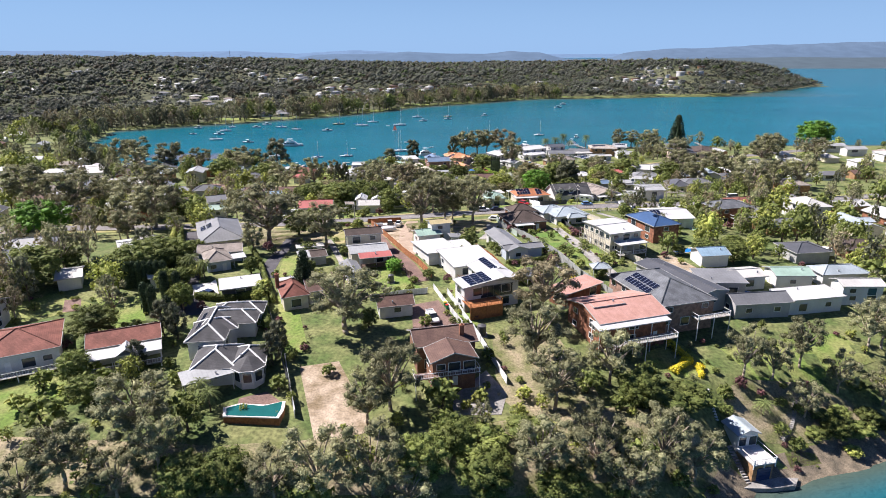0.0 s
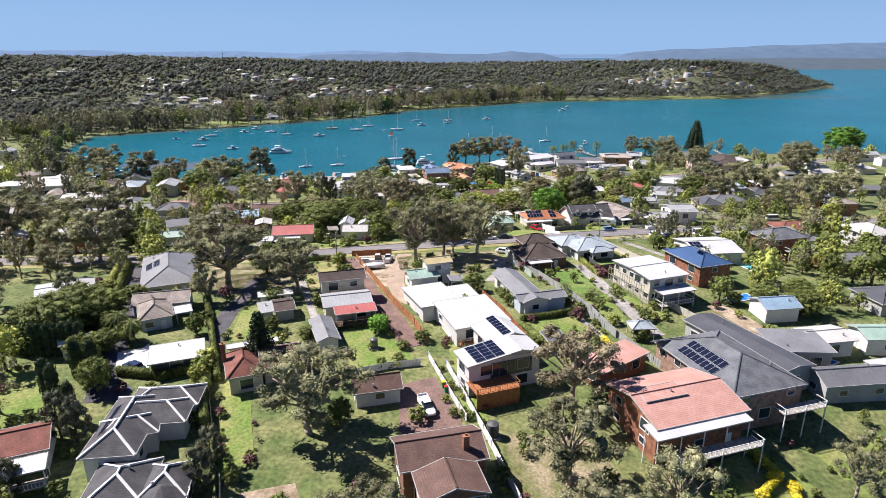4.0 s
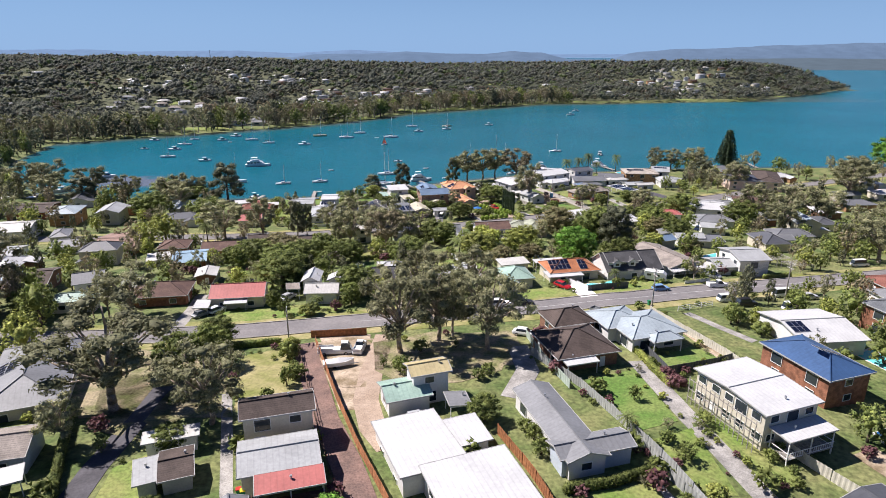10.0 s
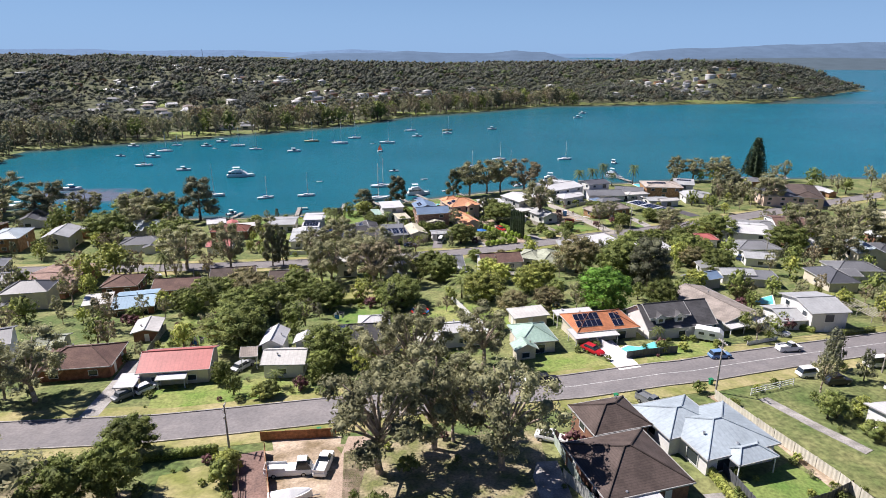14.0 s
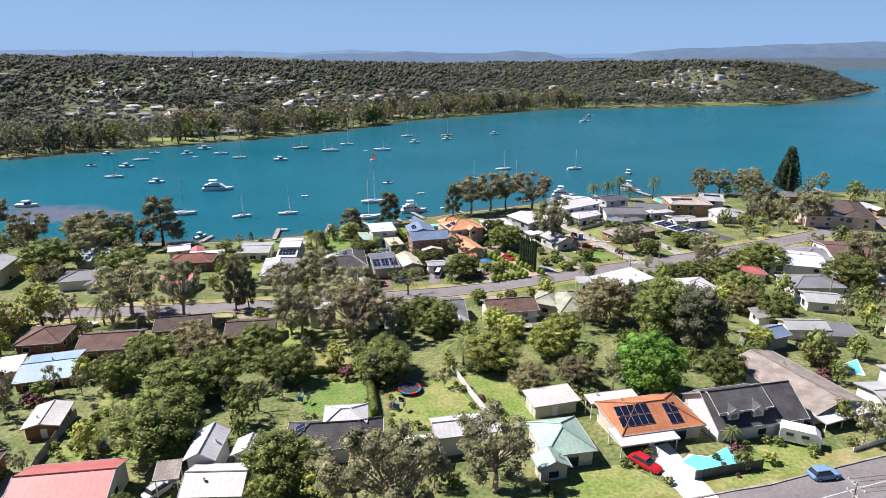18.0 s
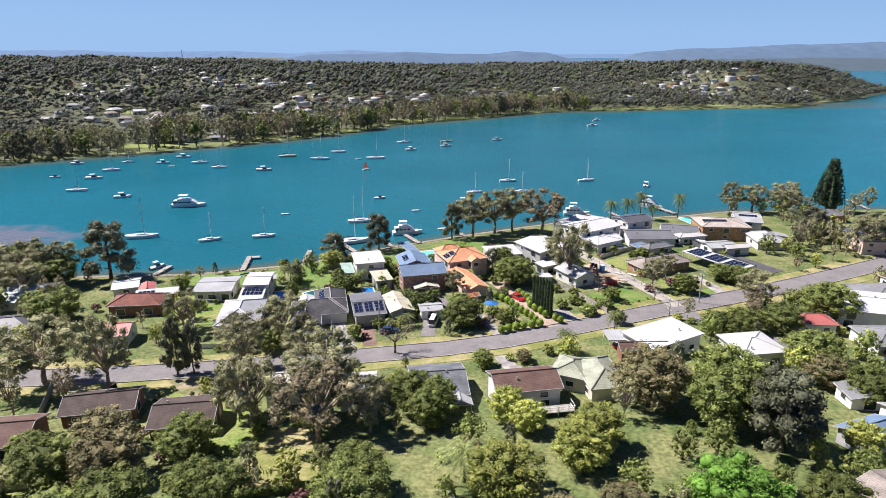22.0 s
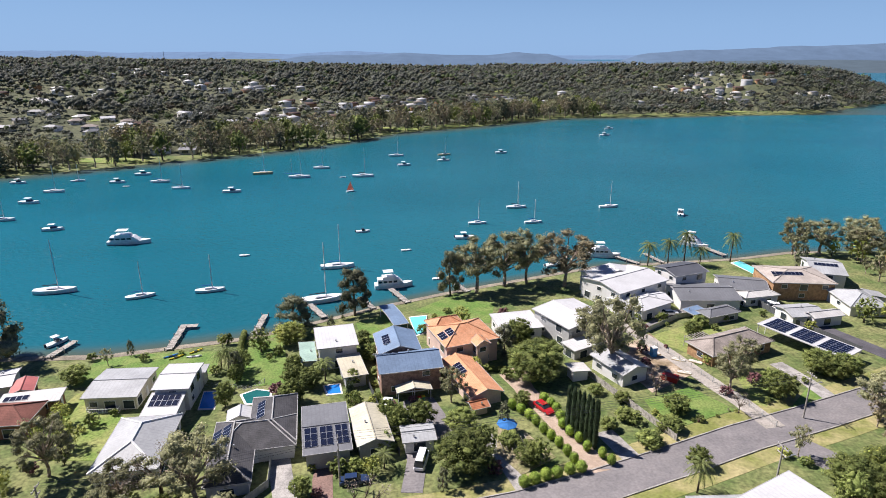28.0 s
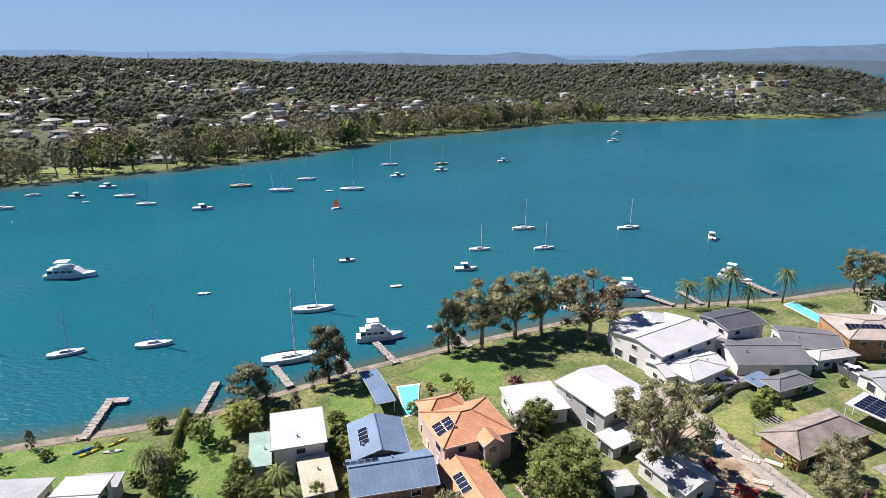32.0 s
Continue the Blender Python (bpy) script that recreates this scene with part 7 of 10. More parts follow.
KINDS = {
    "gum": ("gum", "gum", "grey-green gum tree with pale branching trunk", "tree"),
    "gumbrown": ("gum", "gumbrown", "bronze-tinged gum tree with pale trunk", "tree"),
    "oak": ("oak", "oak", "dark feathery she-oak with dense drooping foliage", "tree"),
    "green": ("round", "green", "dense dark green broadleaf tree", "tree"),
    "bright": ("round", "bright", "full bright green leafy tree", "tree"),
    "yellow": ("round", "yellow", "yellow-green leafy garden tree", "tree"),
    "rust": ("round", "rust", "rounded tree with rust-tinged foliage", "tree"),
    "pine": ("pine", "pine", "tall dark conical pine with tiered branches", "tree"),
    "palm": ("palm", "palm", "palm tree with arching green fronds", "palm"),
    "cypress": ("cypress", "pine", "narrow dark green columnar cypress", "tree"),
    "bush": ("bush", "green", "rounded dark green leafy garden shrub", "shrub"),
    "lime": ("bush", "yellow", "yellow-green leafy garden shrub", "shrub"),
    "gold": ("bush", "gold", "golden yellow flowering garden shrub", "shrub"),
    "purple": ("bush", "purple", "dark purple-leaved garden shrub", "shrub"),
    "ball": ("ball", "clipped", "clipped green topiary ball on a short stem", "topiary"),
    "bare": ("bare", "bare", "bare grey tree with fine twigs", "tree"),
}
PLACED = []
SPREAD = {"gum": 0.86, "oak": 0.78, "round": 0.92, "bush": 1.05, "ball": 1.0, "cypress": 0.8, "pine": 0.98, "bare": 1.0, "palm": 0.95}


def tree_meshes(kind, x, y, few):
    form, leaf = KINDS[kind][:2]
    var = int(abs(x * 7.3 + y * 3.1)) % (5 if form == "gum" else 3)
    return shared(("tree", form, leaf, var, few), lambda: make_tree(form, leaf, 100 + var * 13 + len(form), few))


def tree(kind, x, y, h, w):
    form, leaf, label, cat = KINDS[kind]
    tm, cm = tree_meshes(kind, x, y, 1.0 if w > 7 or kind == "ball" else 0.6 if w > 3.5 else 0.4)
    sc = SPREAD[form]
    lab = label
    if cat == "tree" and h > 14:
        lab = "tall " + label if not label.startswith("tall") else label
    elif cat == "tree" and h < 6:
        lab = "small " + label if not label.startswith("narrow") else label
    T = thing(cat if cat != "palm" else "palm_tree", lab, cat, pose(x, y, max(ground(x, y), far_ground(x, y) if y > 330 else -9) - 0.05, 0, 0, (x * 37 + y * 91) % 360))
    m = Matrix.Diagonal((w / sc, w / sc, h, 1))
    part("trunk" if cat in ("tree", "palm") else "stem", tm, None, T, m=Matrix.Diagonal(((w / sc + h) / 2, (w / sc + h) / 2, h, 1)) if form in ("palm",) else m)
    part("crown", cm, None, T, m=m)
    PLACED.append((x, y))
    return T


MASS = {}


def mass_tree(mass, kind, x, y, h, w, few=0.12, z=None):
    """One more tree or shrub of an uncounted mass."""
    sc = SPREAD[KINDS[kind][0]]
    a = x * 37 + y * 91
    ca, sa = math.cos(a) * w / sc, math.sin(a) * w / sc
    m = np.array(((ca, -sa, 0), (sa, ca, 0), (0, 0, h)))
    for me in tree_meshes(kind, x, y, few):
        v = np.empty(len(me.vertices) * 3, np.float32)
        me.vertices.foreach_get("co", v)
        me.calc_loop_triangles()
        f = np.empty(len(me.loop_triangles) * 3, np.int32)
        me.loop_triangles.foreach_get("vertices", f)
        MASS.setdefault(mass, []).append((v.reshape(-1, 3) @ m.T + np.array((x, y, (ground(x, y) if z is None else z) - 0.05)), f.reshape(-1, 3), me.materials[0]))
    PLACED.append((x, y))


def build_mass(mass, label, category):
    mats, vs, fs, ids, k = [], [], [], [], 0
    for v, f, m in MASS[mass]:
        if m not in mats:
            mats.append(m)
        vs.append(v)
        fs.append(f + k)
        ids.append(np.full(len(f), mats.index(m), np.int32))
        k += len(v)
    me = big_mesh(mass, np.concatenate(vs), np.concatenate(fs), mats[0])
    for m in mats[1:]:
        me.materials.append(m)
    me.polygons.foreach_set("material_index", np.concatenate(ids))
    tagged(new(mass, me), label, category, "", "stuff")


def hedge(label, leaf, h, w, *pts):
    """A clipped hedge: a twiggy core and a skin of leaves."""
    x0, y0 = pts[0]
    z0 = ground(x0, y0)
    T = thing("hedge", label, "hedge", pose(x0, y0, z0))
    g = Geo()
    cs, rs = [], []
    for a, b in zip(pts, pts[1:]):
        n = max(int(math.dist(a, b) / (w * 0.45)), 1)
        for k in range(n + 1):
            x, y = a[0] + (b[0] - a[0]) * k / n, a[1] + (b[1] - a[1]) * k / n
            z = ground(x, y) - z0
            for zz in (0.3, 0.7):
                cs.append((x - x0, y - y0, z + h * zz))
                rs.append(max(w * 0.52, h * 0.3))
            if k % 3 == 0:
                g.tube((x - x0, y - y0, z - 0.2), (x - x0, y - y0, z + h * 0.6), 0.06, 0.03, 4)
    part("stem", g, M["brown_bark"], T)
    v = leaf_tris(cs, rs, max(int(90 * w), 60), 0.12, 0.9, 0.8, 0.0, nrng)
    part("foliage", leaf_mesh("foliage", v, L[leaf], clump_cores(cs, [0.86 * x for x in rs], 0.9, nrng, True, 0.1)), None, T)
    return T


# houses across the bay, in clusters on the slope, each with an open plot in front of it
FAR_CLUSTERS = ((-303, 748, 45, 9), (-377, 854, 50, 8), (-270, 744, 30, 6), (-540, 1230, 60, 6), (-435, 1167, 60, 5), (-200, 795, 40, 4), (-215, 990, 60, 9), (-130, 822, 45, 12), (-115, 762, 25, 5), (-118, 905, 45, 9), (-55, 890, 45, 15), (-50, 980, 40, 8), (0, 955, 35, 6), (70, 1040, 35, 12), (105, 995, 25, 7), (166, 1093, 35, 4), (238, 975, 22, 4), (330, 1085, 38, 11), (365, 1045, 32, 10), (340, 1005, 30, 8), (372, 1150, 28, 5), (425, 1076, 30, 4), (463, 1037, 20, 3), (-160, 655, 30, 3), (-480, 700, 80, 8), (-560, 900, 90, 8), (-330, 1050, 70, 8))
FAR_LAWNS = ((-205, 625, 26, 9), (-82, 711, 16, 8), (-34, 785, 20, 8), (17, 808, 14, 7), (92, 1146, 26, 14), (75, 876, 14, 6), (324, 932, 16, 6), (170, 908, 12, 6), (474, 990, 22, 5), (-300, 775, 14, 10), (-60, 915, 14, 10))
fr = random.Random(77)
FAR_PLOTS = []
for cx, cy, sp, k in FAR_CLUSTERS:
    k = int(k * 1.3)
    for _ in range(k * 8):
        x, y = cx + fr.uniform(-sp, sp), cy + fr.uniform(-sp, sp) * 0.8
        if y < shore_f(x) + 12 or far_ground(x, y) < 1.2 or any(abs(x - a) < 14 and abs(y - b) < 15 for a, b in FAR_PLOTS):
            continue
        FAR_PLOTS.append((x, y))
        k -= 1
        if k == 0:
            break


def far_lawn(cx, cy, rx, ry):
    n, v, f = 20, [(cx, cy, far_ground(cx, cy) + 0.35)], []
    for q in (0.5, 1.0):
        for k in range(n):
            a = 2 * math.pi * k / n
            e = q * (1 + 0.25 * noise.noise((cx + 3 * math.cos(a), cy + 3 * math.sin(a), 1)))
            x, y = cx + rx * e * math.cos(a), cy + ry * e * math.sin(a)
            v.append((x, y, max(far_ground(x, y), 0.1) + 0.35))
    for k in range(n):
        j = (k + 1) % n
        f += [(0, 1 + k, 1 + j), (1 + k, 1 + n + k, 1 + n + j), (1 + k, 1 + n + j, 1 + j)]
    tagged(new("lawn", big_mesh("lawn", np.array(v), np.array(f), M["lawn"])), "sunlit grass clearing on the far shore", "lawn", "", "structure")


for q in FAR_LAWNS:
    far_lawn(*q)

def far_woods():
    """Woods on the far hills: mixed crowns, thinner and lower among the houses."""
    r = np.random.default_rng(5)
    px, py = np.array([p[0] for p in FAR_PLOTS]), np.array([p[1] for p in FAR_PLOTS])
    lw = np.array(FAR_LAWNS)
    cells = set()
    pts = []
    tries = 0
    while len(pts) < 14500 and tries < 120000:
        tries += 1
        x = r.uniform(-1150, 690)
        d = r.random() ** 1.35 * 1250
        y = shore_f(x) + 2 + d
        if abs(x - 30) > 120 + y * 0.74 or y > 2100:
            continue
        z = far_ground(x, y)
        if z < 0.15 or d < 48 and x < 170:
            continue
        g = 7.4 if d < 300 else 9.0
        key = (int(x / g), int(y / g), g)
        if key in cells:
            continue
        u, e = np.abs(x - px - (x - 30) * 0.02), py - y
        if np.any((u < 10) & (e > -8) & (e < 10)):
            continue
        low = 1.0
        if np.any((u < 13) & (e > -8) & (e < 75)):
            if r.random() < (0.36 if y < 950 else 0.2):
                continue
            low = 0.72
        if np.any(((x - lw[:, 0]) / lw[:, 2]) ** 2 + ((y - lw[:, 1]) / (lw[:, 3] + 4)) ** 2 < 1.1) and r.random() < 0.93:
            continue
        cells.add(key)
        pts.append((x, y, z, d, low))
    vs, fs, ids, k = [], [], [], 0
    for x, y, z, d, low in pts:
        stand = noise.noise((x / 90, y / 90, 0.5))
        h = r.uniform(7, 14) * (1.0 + 0.3 * stand) * (1.55 if d < 45 and x < 160 else 1.0) * low
        w = h * r.uniform(0.55, 0.82)
        near = d < 260
        m = 4 if near else 3 if d < 550 else 2
        a = r.uniform(0, 6.28, m)
        q = r.uniform(0.15, 0.85, m)
        c = np.stack([x + np.cos(a) * w * q * 0.8, y + np.sin(a) * w * q * 0.8, z + h * (0.86 - 0.42 * q * r.uniform(0.5, 1.2, m))], 1)
        rad = w * r.uniform(0.34, 0.6, m)
        v, f = clump_cores(c, rad * (0.6 if near else 0.78), 0.8, r, False, 0.3)
        t = leaf_tris(c, rad * 1.12, 15 if near else 6, w * (0.1 if near else 0.15), 0.85, 0.5, 0.0, r, 0.8, 0.6)
        vs += [v, t]
        fs += [f + k, np.arange(len(t)).reshape(-1, 3) + k + len(v)]
        k += len(v) + len(t)
        kind = int(r.choice(5, p=(0.4, 0.28, 0.15, 0.07, 0.10)))
        ids.append(np.full(len(f) + len(t) // 3, kind, np.int32))
    # leaf materials with the haze in their colours
    me = big_mesh("far_woods", np.concatenate(vs), np.concatenate(fs), HAZED_FAR_LEAVES[0])
    for m in HAZED_FAR_LEAVES[1:]:
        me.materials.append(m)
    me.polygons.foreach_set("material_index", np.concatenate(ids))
    tagged(new("far_woods", me), "dense eucalypt woods on the far hills, grey-green lightened with painted haze", "woods", "", "stuff")
    # taller trees with clear trunks on the grass along the far shore
    spots = []
    for _ in range(2600):
        x = r.uniform(-340, 170)
        d = r.uniform(2, 50)
        y = shore_f(x) + d
        if far_ground(x, y) < 0.15 or any(abs(x - a) < 6.2 and abs(y - b) < 6.2 for a, b in spots[-260:]):
            continue
        if np.any(((x - lw[:, 0]) / lw[:, 2]) ** 2 + ((y - lw[:, 1]) / (lw[:, 3] + 2)) ** 2 < 1.0) and r.random() < 0.85:
            continue
        u, e = np.abs(x - px), py - y
        if np.any((u < 8) & (e > -7) & (e < 25)):
            continue
        spots.append((x, y))
        h = r.uniform(11, 21)
        mass_tree("far_shore_trees", str(r.choice(("gum", "oak", "gum", "gumbrown", "green"))), x, y, h, h * r.uniform(0.6, 0.85), 0.055, far_ground(x, y))
    build_mass("far_shore_trees", "tall gums and she-oaks along the far shore", "trees")


far_woods()


# ---- trees and shrubs ----
tree('gum', -19.4, 112.4, 14.5, 16.7)
tree('gum', -8.7, 89.1, 13.0, 10.8)
tree('gum', -12.0, 84.8, 10.0, 8.2)
tree('gum', 17.2, 102.6, 13.0, 12.4)
tree('gumbrown', 21.4, 119.7, 14.0, 14.2)
tree('gum', 18.8, 90.2, 12.0, 11.0)
tree('gum', 29.9, 96.8, 11.0, 8.9)
tree('gum', -46.4, 80.1, 13.2, 12.8)
tree('gum', -54.3, 73.0, 10.3, 10.0)
tree('gum', -46.1, 71.8, 9.0, 8.0)
tree('gum', -58.4, 70.0, 9.0, 8.5)
tree('green', -36.2, 72.5, 8.0, 8.7)
tree('gum', -41.7, 75.4, 11.0, 8.8)
tree('gum', -17.8, 72.5, 12.0, 10.7)
tree('gum', -10.0, 73.5, 12.0, 10.8)
tree('green', -3.2, 75.4, 9.0, 9.0)
tree('green', 6.2, 74.9, 8.2, 9.7)
tree('gum', 14.7, 77.1, 10.9, 10.5)
tree('gum', 23.3, 78.2, 11.0, 10.7)
tree('gum', 34.5, 81.0, 11.4, 11.0)
tree('green', 33.4, 92.0, 6.8, 7.9)
tree('gum', 40.2, 82.2, 9.3, 9.0)
tree('gum', 57.2, 103.6, 10.5, 7.4)
tree('gum', 63.1, 104.2, 8.4, 6.8)
tree('gum', 70.2, 107.5, 10.8, 8.2)
tree('gum', 76.2, 104.0, 8.6, 7.0)
tree('gum', 66.9, 98.4, 7.6, 6.4)
tree('gum', 87.2, 113.5, 11.5, 8.8)
tree('gum', 91.0, 114.5, 10.5, 8.0)
tree('gum', 84.5, 103.0, 7.5, 7.4)
tree('palm', 58.6, 97.4, 3.6, 4.2)
tree('green', 60.8, 94.6, 2.6, 3.4)
tree('green', 71.5, 95.4, 4.6, 6.2)
tree('bush', 76.5, 96.2, 3.4, 6.0)
tree('purple', 55.8, 101.4, 3.0, 2.8)
for x, y, h, w in ((67.5, 94.6, 2.6, 4.6), (70.0, 98.6, 2.2, 4.2), (74.0, 99.2, 2.8, 4.8), (79.5, 99.4, 3.0, 5.2), (83.0, 97.6, 2.6, 4.6), (80.6, 105.2, 2.4, 4.0), (51.4, 96.6, 2.2, 3.4), (46.4, 95.8, 2.6, 4.4), (62.8, 99.6, 1.8, 3.2)):
    tree('bush', x, y, h, w)
for x, y, h, w in ((63.4, 92.6, 1.8, 3.0), (52.6, 99.2, 1.6, 2.8), (73.2, 92.6, 2.0, 3.6), (87.0, 106.5, 2.2, 4.0)):
    tree('lime', x, y, h, w)
tree('green', -30.9, 73.4, 8.0, 8.7)
tree('green', 1.4, 80.7, 6.0, 8.4)
tree('bush', 5.7, 81.1, 4.0, 10.5)
tree('bush', 13.1, 83.7, 4.0, 8.1)
tree('bush', 43.1, 94.2, 4.0, 9.9)
tree('bush', 38.4, 92.1, 4.0, 8.7)
tree('gum', -24.3, 72.3, 9.0, 8.7)
tree('gum', -5.1, 71.3, 9.0, 8.7)
tree('green', 17.7, 73.9, 7.7, 9.0)
tree('gum', 27.9, 75.0, 10.1, 9.7)
tree('green', -59.7, 90.1, 6.0, 6.6)
tree('bright', -122.9, 181.4, 13.0, 18.1)
tree('gum', -131.3, 213.4, 18.2, 20.9)
tree('gum', -155.8, 226.5, 18.2, 20.9)
tree('gum', -104.3, 216.2, 19.5, 22.4)
tree('green', -95.7, 133.5, 11.3, 15.9)
tree('green', -68.4, 109.9, 8.0, 10.5)
tree('green', -72.9, 140.4, 10.0, 14.0)
tree('green', -67.6, 147.3, 8.0, 10.0)
tree('green', -77.7, 140.4, 8.0, 8.2)
tree('oak', -55.6, 111.1, 8.0, 5.0)
tree('oak', -52.4, 110.0, 8.0, 4.4)
tree('green', -36.3, 157.2, 4.1, 5.7)
tree('oak', -31.4, 101.2, 7.0, 4.6)
tree('green', -94.7, 144.8, 7.5, 10.5)
tree('green', -64.4, 95.5, 7.0, 6.9)
tree('oak', -55.7, 100.0, 6.0, 4.1)
tree('bare', -77.6, 147.5, 8.0, 8.6)
tree('oak', -31.3, 105.0, 7.0, 4.3)
tree('green', -96.6, 128.3, 6.0, 7.6)
tree('green', -72.6, 148.9, 8.6, 12.0)
tree('gum', -95.7, 196.5, 14.7, 16.9)
tree('gum', -101.4, 193.5, 13.2, 15.2)
tree('gum', -49.4, 167.6, 17.0, 22.0)
tree('gum', -51.2, 157.8, 8.0, 7.0)
tree('gum', -32.8, 163.2, 13.0, 13.2)
tree('green', -42.3, 193.0, 7.0, 8.1)
tree('bright', -12.1, 142.9, 4.0, 4.7)
tree('green', 7.4, 163.4, 5.0, 5.6)
tree('gum', -6.4, 187.0, 16.5, 16.0)
tree('gum', 0.4, 192.6, 15.5, 13.0)
tree('gum', 3.4, 194.2, 13.0, 9.0)
tree('gum', 9.8, 187.2, 16.0, 14.5)
tree('gum', -3.2, 213.1, 15.0, 12.9)
tree('bush', -25.3, 140.4, 3.0, 4.6)
tree('lime', -58.9, 139.0, 5.0, 4.5)
tree('green', -67.5, 159.5, 4.3, 6.1)
tree('green', -63.2, 141.7, 5.0, 4.7)
tree('green', -40.9, 127.7, 4.0, 4.1)
tree('green', -62.9, 130.3, 7.0, 5.8)
tree('green', -56.3, 122.6, 7.0, 5.4)
tree('bush', -23.6, 158.0, 2.5, 3.2)
tree('lime', 21.0, 137.8, 3.0, 3.6)
tree('bush', 17.7, 136.9, 3.0, 3.6)
tree('bush', 38.7, 141.7, 3.0, 4.7)
tree('bush', -7.0, 136.7, 2.0, 2.7)
tree('bush', -7.5, 132.3, 2.0, 2.6)
tree('bush', -10.4, 130.9, 2.0, 2.1)
tree('lime', -26.9, 188.6, 3.5, 3.9)
tree('green', -23.4, 177.5, 3.0, 3.6)
tree('bush', 14.1, 158.5, 3.0, 3.0)
tree('bush', 14.5, 155.3, 3.0, 2.9)
tree('bush', 13.1, 160.7, 2.5, 2.6)
tree('palm', 27.3, 159.8, 4.0, 3.5)
tree('green', 39.2, 162.2, 2.5, 3.3)
tree('bush', 45.5, 155.1, 2.0, 2.3)
tree('lime', 35.0, 147.4, 2.5, 3.4)
tree('purple', 38.8, 173.0, 2.5, 3.0)
tree('purple', 38.6, 175.8, 2.5, 3.0)
tree('gum', -67.5, 210.3, 12.0, 13.8)
tree('green', -94.8, 331.1, 10.5, 14.7)
tree('green', -5.2, 177.6, 4.0, 3.3)
tree('bush', -26.8, 185.6, 4.0, 4.0)
tree('green', -44.1, 180.0, 9.0, 8.9)
tree('green', -39.8, 183.5, 9.0, 7.8)
tree('bush', -24.4, 174.7, 4.0, 2.8)
tree('bush', -6.1, 178.8, 3.5, 3.1)
tree('gum', 9.2, 220.6, 12.0, 12.0)
tree('green', -19.6, 223.0, 9.0, 10.8)
tree('gum', -8.9, 217.4, 10.2, 11.7)
tree('green', -39.7, 232.3, 10.4, 14.6)
tree('green', -44.4, 248.5, 9.2, 12.9)
tree('bare', -29.0, 244.4, 6.0, 6.2)
tree('green', -25.7, 255.5, 8.0, 9.0)
tree('green', -8.2, 255.1, 8.0, 11.2)
tree('green', -61.4, 258.1, 7.0, 6.9)
tree('rust', 17.8, 248.2, 6.0, 8.4)
tree('rust', 26.1, 250.4, 6.0, 8.1)
tree('bright', 38.3, 247.6, 12.0, 13.0)
tree('oak', 54.8, 267.4, 13.0, 12.2)
tree('green', 53.7, 283.6, 12.0, 15.0)
tree('yellow', 23.4, 264.1, 8.0, 9.6)
tree('yellow', 11.6, 258.0, 8.4, 11.8)
tree('palm', 6.5, 260.9, 7.0, 8.8)
tree('green', -1.0, 282.7, 9.0, 10.9)
tree('gum', -17.6, 284.9, 14.0, 15.9)
tree('oak', -52.1, 302.4, 13.0, 6.5)
tree('oak', -48.6, 302.6, 12.0, 5.5)
tree('gum', -77.8, 299.2, 14.0, 17.0)
tree('gum', -63.0, 295.8, 16.5, 11.5)
tree('gum', -29.0, 279.0, 14.0, 11.5)
tree('gumbrown', -16.7, 274.2, 13.5, 14.0)
tree('palm', -38.5, 88.2, 5.2, 4.4)
tree('palm', -40.6, 90.2, 5.6, 4.4)
tree('oak', -98.9, 365.4, 18.6, 18.8)
tree('gum', -120.7, 357.8, 14.3, 16.4)
tree('green', -120.9, 333.7, 12.2, 17.0)
tree('green', 35.6, 251.8, 7.0, 6.5)
tree('green', -37.6, 216.0, 5.0, 3.9)
tree('green', -34.0, 211.3, 5.0, 3.3)
tree('bush', -22.8, 213.1, 3.0, 2.6)
tree('palm', -27.3, 213.8, 4.0, 3.4)
tree('purple', -22.8, 212.4, 3.0, 3.0)
tree('lime', -28.8, 210.1, 3.0, 4.0)
tree('green', -19.9, 217.0, 6.0, 5.4)
tree('bush', -27.5, 210.3, 3.5, 4.1)
tree('rust', -52.0, 273.9, 8.0, 10.4)
tree('bush', -70.9, 251.7, 4.0, 4.4)
tree('green', 52.5, 250.8, 8.0, 8.6)
tree('yellow', 67.2, 267.6, 6.0, 6.2)
tree('green', 77.0, 298.6, 10.0, 12.1)
tree('rust', 76.0, 260.2, 6.0, 7.0)
tree('green', 78.1, 293.9, 7.0, 8.8)
tree('gum', 146.8, 385.3, 13.8, 15.9)
tree('oak', 154.8, 399.2, 10.0, 12.0)
tree('bush', 43.7, 224.8, 3.0, 3.0)
tree('palm', 44.6, 230.1, 4.0, 3.1)
tree('palm', -81.6, 292.6, 9.0, 7.5)
tree('green', -29.8, 257.4, 8.0, 8.4)
tree('bare', -7.2, 310.7, 8.0, 9.9)
tree('green', 1.3, 278.5, 8.0, 9.2)
tree('green', 11.7, 303.0, 4.0, 5.0)
tree('rust', 20.5, 304.9, 3.0, 3.8)
tree('palm', 30.5, 308.1, 6.0, 4.9)
tree('green', 74.5, 320.9, 6.6, 9.2)
tree('green', 70.2, 320.4, 4.7, 6.5)
tree('rust', 76.0, 291.8, 7.0, 9.2)
tree('oak', 54.8, 271.0, 13.0, 10.4)
tree('green', 48.9, 274.7, 12.0, 12.7)
tree('rust', 39.7, 282.9, 12.0, 14.8)
tree('gum', 85.6, 339.6, 10.0, 11.0)
tree('green', -9.0, 259.2, 8.0, 10.2)
tree('yellow', 14.1, 278.7, 7.0, 7.2)
tree('yellow', 27.2, 269.2, 8.0, 9.4)
tree('rust', -46.2, 265.1, 9.0, 11.8)
